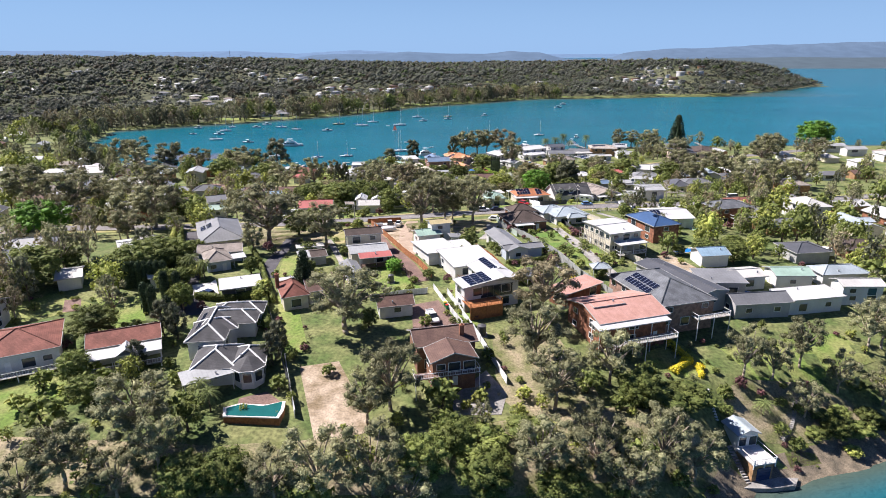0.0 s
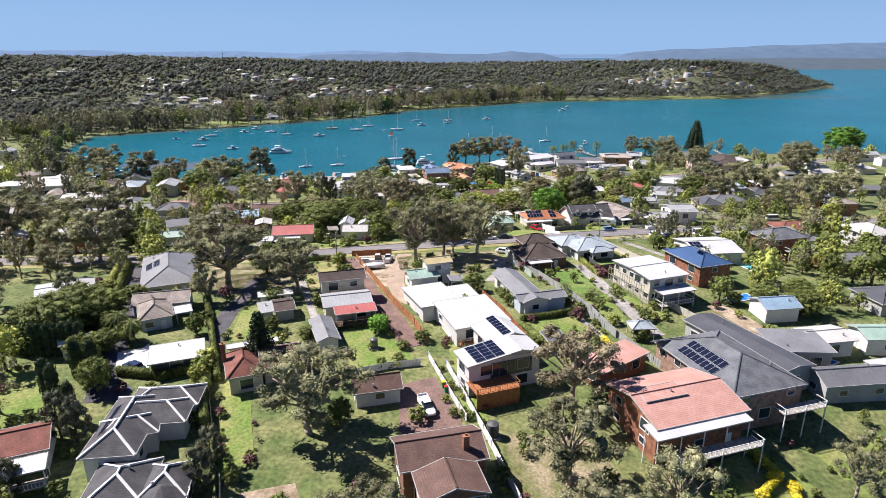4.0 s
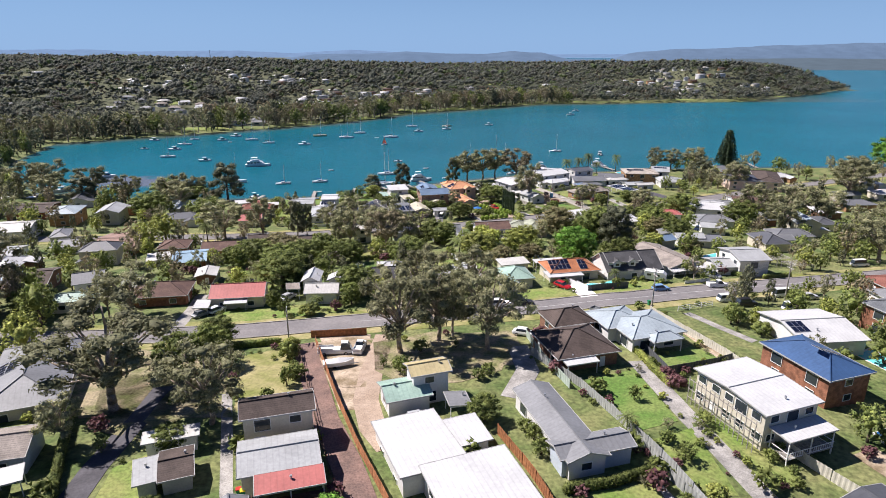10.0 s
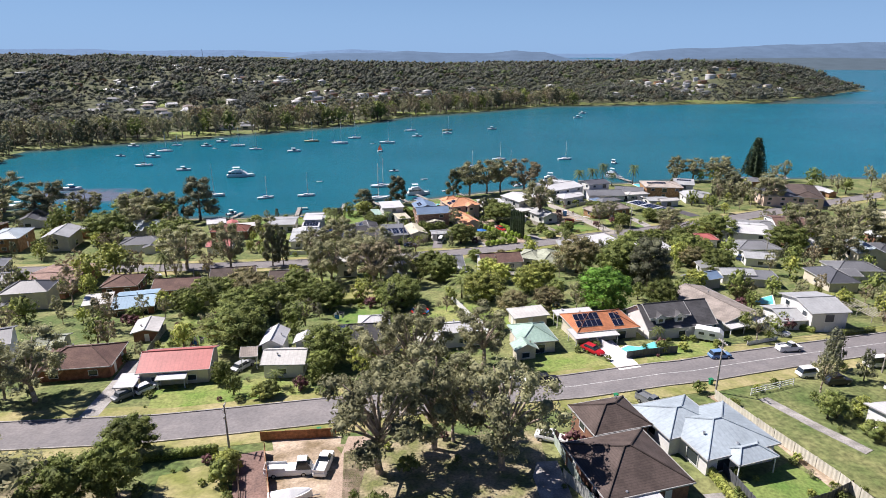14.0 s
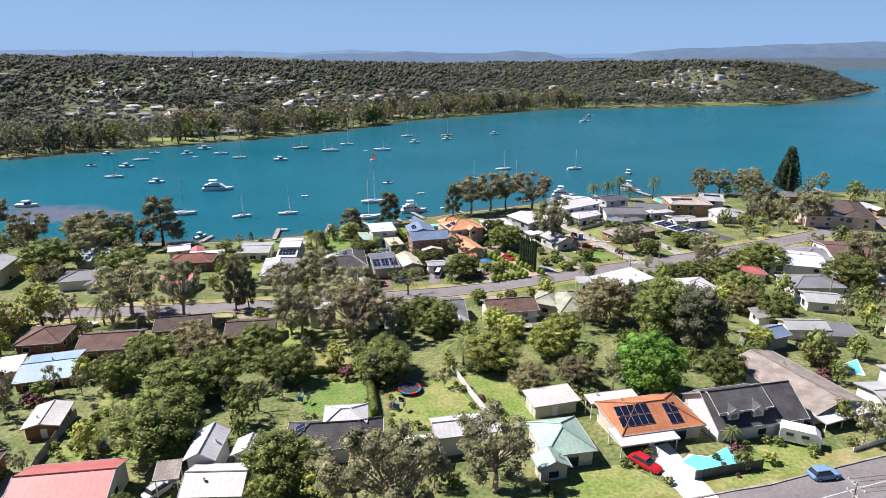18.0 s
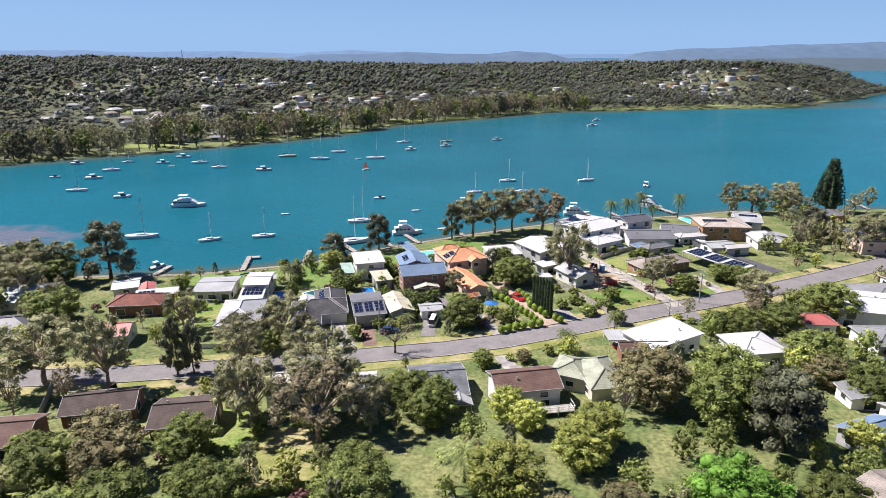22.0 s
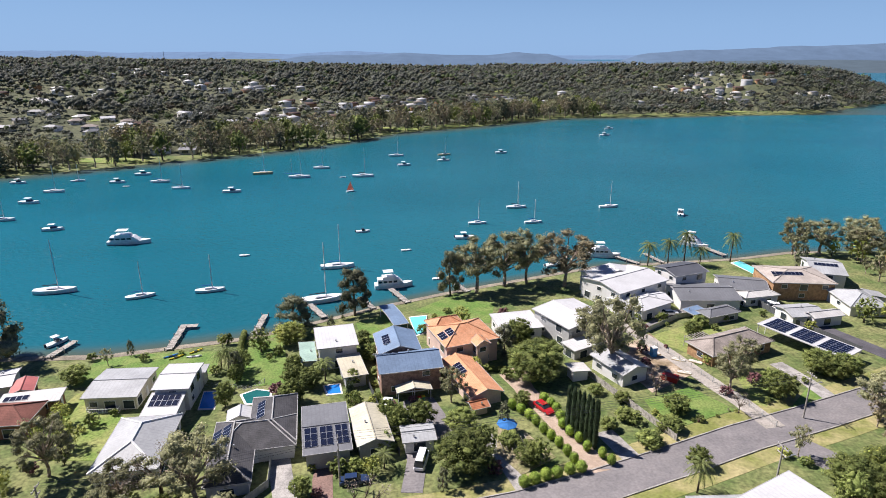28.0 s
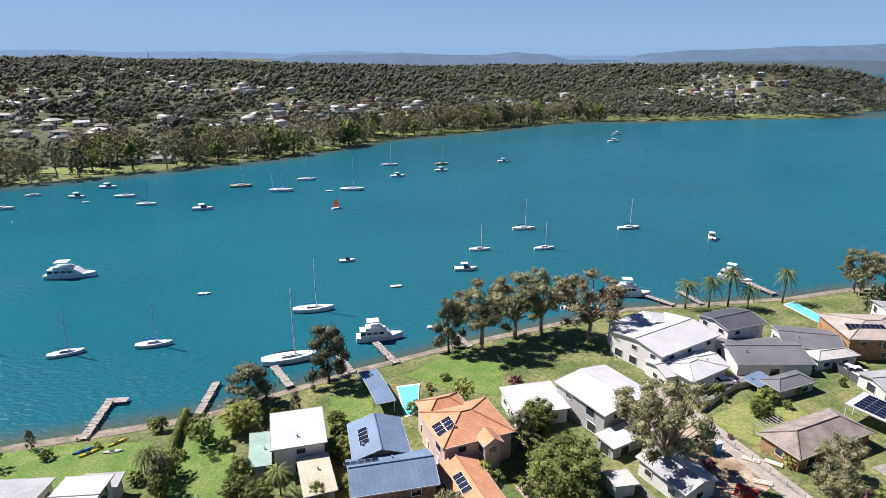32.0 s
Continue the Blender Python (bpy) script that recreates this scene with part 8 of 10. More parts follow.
tree('green', -39.5, 253.2, 9.0, 12.0)
tree('green', -58.4, 254.6, 7.0, 6.5)
tree('gum', -60.2, 325.3, 11.0, 9.0)
tree('green', -111.2, 357.9, 10.8, 15.1)
tree('oak', -32.9, 383.5, 9.6, 10.8)
tree('yellow', -32.4, 375.2, 6.0, 8.3)
tree('oak', -19.0, 392.3, 13.4, 10.9)
tree('oak', 6.8, 406.7, 14.0, 8.5)
tree('gum', 14.4, 408.2, 16.8, 16.9)
tree('gum', 23.0, 414.0, 16.9, 16.1)
tree('gum', 30.2, 416.1, 16.8, 15.1)
tree('gumbrown', 41.1, 412.8, 16.8, 18.4)
tree('gum', 40.3, 367.7, 11.6, 13.3)
tree('green', 23.5, 355.6, 9.0, 12.5)
tree('gum', 126.2, 443.6, 13.8, 11.6)
tree('gum', 136.2, 444.2, 12.6, 14.5)
tree('gum', 150.1, 445.2, 13.5, 14.0)
tree('oak', 137.5, 402.8, 12.0, 14.7)
tree('palm', 72.1, 431.7, 10.0, 7.1)
tree('palm', 79.0, 432.6, 10.7, 7.1)
tree('palm', 84.6, 433.4, 13.5, 7.1)
tree('palm', 88.9, 431.1, 8.0, 6.2)
tree('palm', 101.2, 436.0, 12.2, 6.3)
tree('gum', 62.8, 350.6, 9.0, 7.9)
tree('green', 71.5, 347.6, 6.0, 6.7)
tree('green', 89.2, 356.2, 6.0, 7.8)
tree('green', 25.2, 358.8, 8.3, 11.6)
tree('green', 22.5, 373.4, 7.0, 7.6)
tree('bush', 69.8, 383.1, 3.0, 5.1)
tree('bush', 14.6, 360.0, 2.0, 3.5)
tree('bush', 17.2, 359.7, 1.6, 2.8)
tree('cypress', 15.8, 367.7, 5.0, 1.7)
tree('cypress', 14.0, 367.8, 5.0, 1.7)
tree('green', 0.5, 338.0, 6.0, 6.1)
tree('green', -3.7, 336.8, 6.0, 4.3)
tree('gum', 6.3, 346.8, 8.0, 5.7)
tree('green', 8.1, 336.9, 5.0, 6.6)
tree('bush', -11.3, 365.7, 3.0, 3.9)
tree('bush', -14.0, 372.6, 3.0, 3.6)
tree('bush', -0.6, 380.5, 2.5, 3.0)
tree('green', -26.9, 355.1, 5.0, 5.1)
tree('green', -25.2, 347.2, 5.0, 4.8)
tree('palm', -42.5, 361.3, 7.0, 4.9)
tree('palm', -20.5, 356.7, 6.0, 5.2)
tree('green', -38.4, 346.7, 6.0, 4.3)
tree('bush', -13.9, 347.7, 3.0, 2.9)
tree('cypress', -13.8, 347.7, 4.0, 1.5)
tree('green', -73.6, 356.7, 4.5, 6.3)
tree('bare', 47.1, 348.7, 5.0, 5.2)
tree('bare', 60.6, 342.0, 4.0, 4.0)
tree('bush', 38.2, 339.6, 3.0, 3.9)
tree('bush', 34.4, 336.4, 3.0, 3.8)
tree('bush', 40.2, 331.6, 3.0, 5.4)
tree('bush', 45.6, 336.2, 3.0, 5.6)
tree('green', 46.2, 325.2, 4.0, 4.2)
tree('bush', 16.1, 332.2, 3.0, 4.5)
tree('green', 18.9, 327.1, 4.0, 5.6)
tree('lime', 61.7, 328.2, 2.0, 2.6)
tree('green', 67.6, 321.3, 4.0, 5.3)
tree('palm', 43.3, 318.5, 7.0, 4.7)
tree('bare', -38.8, 319.4, 9.0, 12.9)
tree('gum', -44.0, 317.7, 8.0, 8.5)
tree('green', -35.6, 312.9, 6.0, 6.7)
tree('gum', -38.4, 303.7, 12.0, 11.2)
tree('gum', -33.3, 317.9, 12.0, 12.6)
tree('gum', -25.6, 305.2, 10.0, 10.4)
tree('gum', -15.8, 280.0, 12.0, 9.7)
tree('gum', -33.0, 284.5, 12.0, 9.3)
tree('gum', -8.8, 276.0, 11.0, 9.2)
tree('green', 2.7, 281.1, 8.0, 7.4)
tree('lime', -4.7, 290.3, 6.0, 4.5)
tree('palm', 29.8, 309.7, 6.0, 4.1)
tree('rust', 20.3, 303.4, 3.5, 3.6)
tree('green', 12.0, 301.1, 4.0, 4.0)
tree('green', 67.5, 319.4, 6.2, 8.7)
tree('green', 70.8, 316.8, 5.3, 7.5)
tree('bare', 88.7, 338.5, 6.0, 9.3)
tree('yellow', 17.3, 274.9, 6.0, 6.9)
tree('palm', 97.5, 338.5, 5.0, 4.0)
tree('palm', 102.0, 340.3, 5.0, 4.1)
tree('palm', 106.0, 342.4, 6.0, 4.1)
tree('green', 87.1, 356.8, 5.0, 7.0)
tree('oak', -164.4, 362.4, 11.9, 16.6)
tree('gum', -195.6, 375.3, 16.9, 19.4)
tree('gum', -165.5, 371.7, 15.6, 17.9)
tree('gum', -143.4, 361.7, 13.0, 14.9)
tree('gum', -113.2, 362.0, 13.0, 14.9)
tree('green', -126.4, 366.0, 12.3, 17.2)
tree('gum', 205.7, 383.6, 16.9, 19.4)
tree('gum', 153.3, 283.3, 15.6, 17.9)
tree('bright', 271.6, 449.9, 20.7, 29.0)
tree('gum', 124.5, 298.7, 13.0, 14.9)
tree('green', 116.3, 314.9, 10.8, 15.1)
tree('gum', 171.6, 290.8, 15.6, 17.9)
tree('gum', 232.7, 382.1, 14.3, 16.4)
tree('green', 98.8, 329.3, 10.8, 15.1)
tree('gum', 200.2, 379.7, 16.9, 19.4)
tree('gum', 144.5, 435.0, 11.7, 13.5)
tree('gum', 190.2, 364.3, 16.9, 19.4)
tree('gum', 132.4, 259.1, 15.6, 17.9)
tree('green', 77.0, 153.9, 6.0, 8.4)
tree('green', 113.2, 189.7, 7.2, 10.1)
tree('green', 33.7, 154.5, 3.0, 3.1)
tree('green', 71.0, 159.2, 5.0, 6.5)
tree('green', 80.9, 162.8, 5.3, 7.4)
tree('green', 64.3, 158.7, 3.0, 4.2)
tree('gum', 125.4, 321.3, 15.6, 17.9)
tree('gum', 142.5, 323.0, 15.6, 17.9)
tree('green', 80.0, 284.4, 8.0, 10.1)
tree('gum', 151.4, 317.7, 14.3, 16.4)
tree('green', 83.1, 320.5, 8.0, 11.2)
tree('bush', 62.0, 200.7, 4.0, 5.1)
tree('bush', 64.3, 195.2, 3.0, 4.4)
tree('gum', -129.4, 231.7, 13.5, 15.5)
tree('green', -90.2, 211.9, 8.0, 10.9)
tree('gum', -114.3, 349.1, 11.7, 13.5)
tree('gum', -189.2, 378.1, 16.8, 19.3)
tree('green', -55.6, 265.0, 8.0, 10.9)
tree('green', -60.5, 269.1, 7.0, 7.7)
tree('green', -36.9, 270.7, 8.0, 10.3)
tree('gum', -182.5, 364.4, 13.0, 14.9)
tree('pine', -31.5, 130.5, 11.0, 6.8)
tree('pine', 169.1, 446.5, 24.2, 14.7)
tree('cypress', -81.5, 136.2, 6.5, 2.0)
tree('cypress', -79.8, 135.6, 6.5, 2.0)
tree('cypress', -78.1, 135.1, 6.5, 2.0)
tree('cypress', -76.5, 134.6, 6.5, 2.0)
tree('cypress', -74.9, 134.1, 6.5, 2.0)
tree('cypress', -73.2, 133.6, 6.5, 2.0)
tree('cypress', -71.9, 133.7, 6.5, 2.0)
tree('cypress', -70.6, 133.8, 6.5, 2.0)
tree('cypress', -69.3, 134.0, 6.5, 2.0)
tree('cypress', -68.0, 134.1, 6.5, 2.0)
tree('cypress', -66.7, 134.2, 6.5, 2.0)
tree('cypress', -65.3, 134.4, 6.5, 2.0)
tree('cypress', -63.7, 121.3, 7.0, 1.9)
tree('cypress', -61.5, 119.9, 7.0, 1.9)
tree('cypress', -61.9, 127.0, 7.0, 2.0)
tree('cypress', -55.9, 114.8, 7.0, 1.8)
tree('cypress', -59.1, 127.0, 7.0, 2.0)
tree('cypress', 27.0, 335.9, 9.6, 1.1)
tree('cypress', 27.6, 335.0, 9.6, 1.1)
tree('cypress', 28.2, 334.1, 9.6, 1.0)
tree('cypress', 28.8, 333.2, 9.7, 1.0)
tree('cypress', 29.4, 332.3, 9.7, 1.0)
tree('cypress', 29.9, 331.4, 9.7, 1.0)
tree('cypress', 30.5, 330.5, 9.8, 1.0)
tree('ball', 17.9, 344.4, 2.2, 1.9)
tree('ball', 19.4, 342.6, 2.2, 1.9)
tree('ball', 20.7, 340.6, 2.2, 1.9)
tree('ball', 21.6, 338.5, 2.2, 1.8)
tree('ball', 22.6, 335.8, 2.2, 1.8)
tree('ball', 23.6, 333.6, 2.2, 1.7)
tree('ball', 24.6, 331.4, 2.2, 1.7)
tree('ball', 25.5, 328.9, 2.2, 1.7)
tree('ball', 26.2, 326.6, 2.2, 1.6)
tree('ball', 24.4, 346.6, 2.2, 2.0)
tree('ball', 25.4, 344.6, 2.2, 1.9)
tree('ball', 26.2, 342.8, 2.2, 1.9)
tree('ball', 26.4, 340.0, 2.2, 1.9)
tree('ball', 26.3, 337.3, 2.2, 1.8)
tree('ball', 27.1, 334.8, 2.2, 1.8)
tree('ball', 28.3, 332.6, 2.2, 1.7)
tree('ball', 29.1, 329.9, 2.2, 1.7)
for bx, by in ((24.9, 323.6), (22.7, 322.8), (20.9, 322.4), (19.0, 321.4), (26.9, 324.2), (17.2, 320.6)):
    tree('ball', bx, by, 2.2, 2.0)
tree('ball', 31.2, 327.9, 2.2, 1.6)
tree('ball', 32.2, 326.0, 2.2, 1.6)
tree('gold', 45.8, 110.7, 1.6, 2.5)
tree('gold', 46.2, 108.6, 1.6, 2.4)
tree('gold', 46.7, 105.9, 1.6, 2.4)
tree('gold', 43.5, 102.4, 1.6, 2.3)
tree('gold', 49.4, 104.9, 1.6, 2.4)
tree('green', -70.4, 144.5, 7.0, 9.1)
tree('green', -61.5, 135.1, 5.0, 6.1)
tree('green', -58.4, 124.2, 5.0, 4.7)
tree('oak', -80.2, 156.5, 8.0, 6.3)
tree('green', -63.1, 142.9, 4.0, 4.7)
tree('yellow', -76.1, 164.7, 4.0, 5.1)
tree('palm', -60.5, 139.5, 7.0, 5.0)
tree('palm', -57.3, 138.0, 6.0, 4.5)
tree('lime', -41.0, 130.3, 4.0, 4.6)
tree('green', -47.1, 141.6, 5.0, 3.7)
tree('yellow', -40.6, 125.2, 4.0, 3.6)
tree('gum', -93.4, 174.5, 10.0, 10.9)
tree('green', -15.2, 114.7, 5.0, 4.2)
tree('green', -33.2, 143.8, 3.0, 3.8)
tree('green', 8.1, 325.4, 7.6, 10.6)
tree('green', -14.2, 354.7, 4.0, 4.2)
tree('green', -5.5, 331.1, 4.0, 5.4)
tree('green', -4.8, 340.1, 4.0, 4.5)
tree('bush', -9.7, 325.3, 3.0, 3.5)
tree('green', -17.3, 319.3, 4.0, 3.8)
tree('green', -23.2, 353.8, 5.0, 5.6)
tree('green', -26.0, 347.0, 5.0, 4.7)
tree('palm', -5.1, 325.9, 4.0, 4.6)
tree('bush', -9.6, 358.6, 2.5, 3.6)
tree('green', 48.9, 342.2, 4.1, 5.7)
tree('bush', 40.7, 331.1, 2.5, 4.2)
tree('lime', 1.0, 334.8, 3.0, 3.5)
tree('green', 85.3, 358.5, 5.7, 8.0)
tree('yellow', -6.2, 289.1, 5.0, 4.9)
tree('green', -0.7, 286.0, 5.0, 4.4)
tree('green', -39.2, 356.2, 5.0, 3.6)
tree('yellow', -29.3, 321.0, 3.0, 3.3)
tree('green', -12.6, 366.9, 4.0, 5.1)
tree('green', -14.8, 376.4, 3.0, 3.9)
tree('green', -12.3, 344.3, 5.0, 3.4)
tree('green', -5.7, 338.9, 6.0, 4.4)
tree('green', -3.3, 336.0, 5.0, 3.9)
tree('oak', 18.5, 367.3, 8.0, 6.2)
tree('green', -27.6, 359.9, 5.0, 4.8)
tree('green', -24.9, 347.9, 6.0, 4.8)
tree('bush', 1.9, 380.5, 2.5, 3.3)
tree('bush', 5.7, 393.3, 1.6, 2.7)
tree('green', 20.1, 346.1, 3.0, 3.8)
tree('yellow', -48.9, 375.1, 3.4, 2.4)
tree('bush', -47.5, 375.4, 3.4, 2.9)
tree('bush', 39.6, 346.2, 2.5, 3.8)
tree('bush', 35.3, 349.5, 2.5, 3.5)
tree('green', 65.8, 377.8, 3.7, 5.1)
tree('green', 70.7, 349.6, 6.0, 5.4)
tree('gum', 69.1, 358.8, 8.0, 7.4)
tree('palm', -44.5, 362.3, 5.6, 4.6)
tree('palm', -40.8, 360.2, 6.2, 4.5)
tree('gum', 40.5, 359.1, 17.5, 12.8)


# ---- hedges ----
hedge('long clipped dark green garden hedge', 'green', 1.6, 1.6, (-55.2, 127.7), (-46.8, 126.5), (-42.1, 129.7))
hedge('golden yellow clipped zigzag hedge bordering a lawn', 'gold', 1.1, 1.2, (45.7, 111.7), (48.1, 106.6), (44.0, 103.0))
hedge('short golden clipped hedge beside a rockery', 'gold', 1.0, 1.2, (49.2, 105.4), (48.8, 102.5))
hedge('dark green box hedge round a lawn', 'green', 1.2, 1.3, (16.7, 148.2), (22.8, 149.5), (27.3, 151.3))
hedge('tall clipped hedge between two gardens', 'green', 1.8, 1.5, (-11.5, 255.7), (-9.0, 241.6))
hedge('low hedge dividing two back gardens', 'green', 1.3, 1.2, (-25.8, 259.2), (-14.2, 260.4))
hedge('dark hedge along the front verge', 'green', 1.3, 1.3, (-39.3, 191.4), (-30.7, 193.1))
hedge('clipped front hedge beside the road', 'green', 1.2, 1.3, (76.6, 243.0), (80.7, 238.5))
hedge('clipped verge hedge by a white house', 'green', 1.2, 1.3, (86.4, 237.2), (94.6, 239.9))
hedge('dark hedge along the waterfront lawn', 'green', 1.8, 1.4, (-41.2, 362.7), (-45.4, 381.6))
hedge('bright golden flowering hedge by the drive', 'gold', 1, 1.2, (31.2, 140.5), (32.0, 137.7))
hedge('green hedge along the boundary fence', 'green', 2, 1.6, (16.0, 143.9), (19.8, 135.9))
hedge('tall dense dark green boundary hedge', 'green', 2.4, 1.6, (-59.7, 127.7), (-63.7, 138.2), (-72.0, 159.9), (-84.6, 190.5))
hedge('tall shaggy hedge along the dark drive', 'yellow', 2.2, 1.8, (-78.4, 169.6), (-88.1, 195.6))
hedge('dense green hedge beside the concrete track', 'green', 2.2, 1.8, (-35.9, 114.3), (-38.5, 120.9), (-39.1, 124.6))
hedge('low green shrub border along a fence', 'yellow', 1.2, 1.2, (36.0, 189.9), (37.2, 178.7), (38.2, 173.3))
hedge('flowering shrub border beside the white house', 'purple', 1.3, 1.3, (38.3, 177.3), (40.5, 173.3))
hedge('dark green clipped hedge above the bank', 'green', 1.4, 1.6, (34.4, 96.5), (41.4, 97.5), (48.0, 97.1))
hedge('dark shaggy hedge along a boundary fence', 'green', 1.8, 1.2, (-55.1, 166.3), (-46.9, 148.3), (-42.0, 136.2), (-37.8, 126.0))


# ---- vehicles ----
PAINT = {}


def paint(name, col):
    if name not in PAINT:
        PAINT[name] = mat(name + "_car_paint", col, 0.3, 0.04, 1.0, spec=0.5)
    return PAINT[name]


COLS = {"white": (0.78, 0.78, 0.77), "silver": (0.42, 0.43, 0.44), "grey": (0.16, 0.17, 0.18), "black": (0.02, 0.02, 0.025), "red": (0.42, 0.015, 0.02), "blue": (0.17, 0.30, 0.50), "dark blue": (0.02, 0.04, 0.10)}


def section(x, w, z0, z1, top=0.9):
    return [(x, -w, z0), (x, -w, (z0 + z1) / 2), (x, -w * top, z1), (x, w * top, z1), (x, w, (z0 + z1) / 2), (x, w, z0)]


def car(x, y, rot, col="white", kind="sedan"):
    """A parked vehicle, its nose along local +x."""
    names = {"sedan": "parked sedan", "hatch": "parked hatchback", "ute": "parked utility with open tray", "suv": "parked four-wheel-drive wagon", "van": "parked van", "truck": "parked flatbed truck"}
    L0 = {"sedan": 4.7, "hatch": 4.2, "ute": 5.2, "suv": 4.8, "van": 5.2, "truck": 6.4}[kind]
    hh = {"sedan": 1.45, "hatch": 1.5, "ute": 1.75, "suv": 1.8, "van": 2.1, "truck": 2.3}[kind]
    C = thing("car" if kind not in ("ute", "van", "truck") else kind, col + " " + names[kind] + " beside the kerb or drive", "car" if kind not in ("van", "truck") else kind, pose(x, y, ground(x, y) + 0.1, 0, 0, rot))
    p = paint(col.replace(" ", "_"), COLS[col])
    a, w = L0 / 2, 0.9

    def body():
        zb = 0.85 if kind in ("sedan", "hatch") else 1.0
        return Geo().loft([section(-a, w * 0.86, 0.4, zb * 0.86), section(-a + 0.25, w, 0.28, zb), section(-a * 0.3, w * 1.02, 0.25, zb + 0.03), section(a * 0.3, w * 1.02, 0.25, zb), section(a - 0.35, w * 0.97, 0.28, zb * 0.88), section(a, w * 0.82, 0.38, zb * 0.68)]).mesh("body", p)

    def cabin():
        zb = 0.82 if kind in ("sedan", "hatch") else 0.98
        x0, x1 = {"sedan": (-a * 0.72, a * 0.42), "hatch": (-a * 0.9, a * 0.42), "ute": (-a * 0.12, a * 0.52), "suv": (-a * 0.93, a * 0.42), "van": (-a * 0.97, a * 0.75), "truck": (a * 0.3, a * 0.95)}[kind]
        return x0, x1, zb
    x0, x1, zb = cabin()
    part("body", shared(("car", kind, col), body), None, C, smooth=False)
    part("window_band", shared(("carglass", kind), lambda: Geo().loft([section(x0, w * 0.86, zb, zb + 0.08), section(x0 + 0.3, w * 0.84, zb, hh - 0.06, 0.85), section(x1 - 0.65, w * 0.84, zb, hh - 0.06, 0.85), section(x1, w * 0.86, zb, zb + 0.06)]).mesh("window_band", M["glass"])), None, C)
    part("cabin_roof", shared(("carroof", kind, col), lambda: Geo().loft([[(x0 + 0.22, s * w * 0.72, z) for s, z in ((-1, hh - 0.09), (-0.9, hh), (0.9, hh), (1, hh - 0.09))], [(x1 - 0.58, s * w * 0.72, z) for s, z in ((-1, hh - 0.09), (-0.9, hh), (0.9, hh), (1, hh - 0.09))]]).mesh("cabin_roof", p)), None, C)
    for sx in (-0.6, 0.62):
        for sy in (-1, 1):
            t = part("wheel", shared("tyre", lambda: Geo().tube((0, -0.11, 0), (0, 0.11, 0), 0.33, 0.33, 12).mesh("wheel", M["tyre"])), None, C, m=pose(a * sx, sy * w * 0.92, 0.23))
            part("rim", shared("rim", lambda: Geo().tube((0, -0.125, 0), (0, 0.125, 0), 0.2, 0.2, 8).mesh("rim", M["alu"])), None, t)
    for sy in (-1, 1):
        part("headlight", shared("headlight", lambda: Geo().box((0, 0, 0), (0.1, 0.32, 0.14)).mesh("headlight", M["alu"])), None, C, m=pose(a - 0.07, sy * w * 0.62, zb * 0.66))
    if kind in ("ute", "truck"):
        g = Geo().box((-a * 0.55, 0, zb + 0.02), (a * 0.86, w * 1.7, 0.06))
        for sy in (-1, 1):
            g.box((-a * 0.55, sy * w * 0.85, zb + 0.2), (a * 0.86, 0.06, 0.36))
        g.box((-a * 0.975, 0, zb + 0.2), (0.06, w * 1.7, 0.36))
        part("tray", g, M["trim"] if kind == "truck" else p, C)
    return C


def caravan(x, y, rot):
    C = thing("caravan", "white touring caravan parked on grass", "caravan", pose(x, y, ground(x, y) + 0.1, 0, 0, rot))
    part("body", Geo().loft([[(px, sy * 1.15, z) for sy, z in ((-1, 0.5), (-1, z1), (1, z1), (1, 0.5))] for px, z1 in ((-2.7, 2.3), (-2.5, 2.6), (1.9, 2.6), (2.7, 1.9))]), M["hull"], C)
    for k in (-1.4, 0.6):
        for s in (-1, 1):
            part("window", Geo().box((k, s * 1.16, 1.75), (1.0, 0.04, 0.55)), M["glass"], C)
    for s in (-1, 1):
        part("wheel", shared("tyre", lambda: Geo().tube((0, -0.11, 0), (0, 0.11, 0), 0.33, 0.33, 12).mesh("wheel", M["tyre"])), None, C, m=pose(-0.3, s * 1.05, 0.23))
    part("drawbar", Geo().tube((2.6, 0, 0.5), (3.7, 0, 0.5), 0.06), M["steel"], C)
    return C


# ---- boats ----
def hull_geo(L0, b, fb, flat=0.55):
    rings = []
    for s, k, d in ((-0.5, flat, 0.0), (-0.3, 0.95, 0), (0.0, 1.0, 0), (0.25, 0.78, 0.06), (0.42, 0.36, 0.14), (0.5, 0.03, 0.22)):
        w = b / 2 * k
        rings.append([(L0 * s, -w, fb + d * fb), (L0 * s, -w * 0.86, 0.05), (L0 * s, 0, -0.25), (L0 * s, w * 0.86, 0.05), (L0 * s, w, fb + d * fb)])
    return Geo().loft(rings)


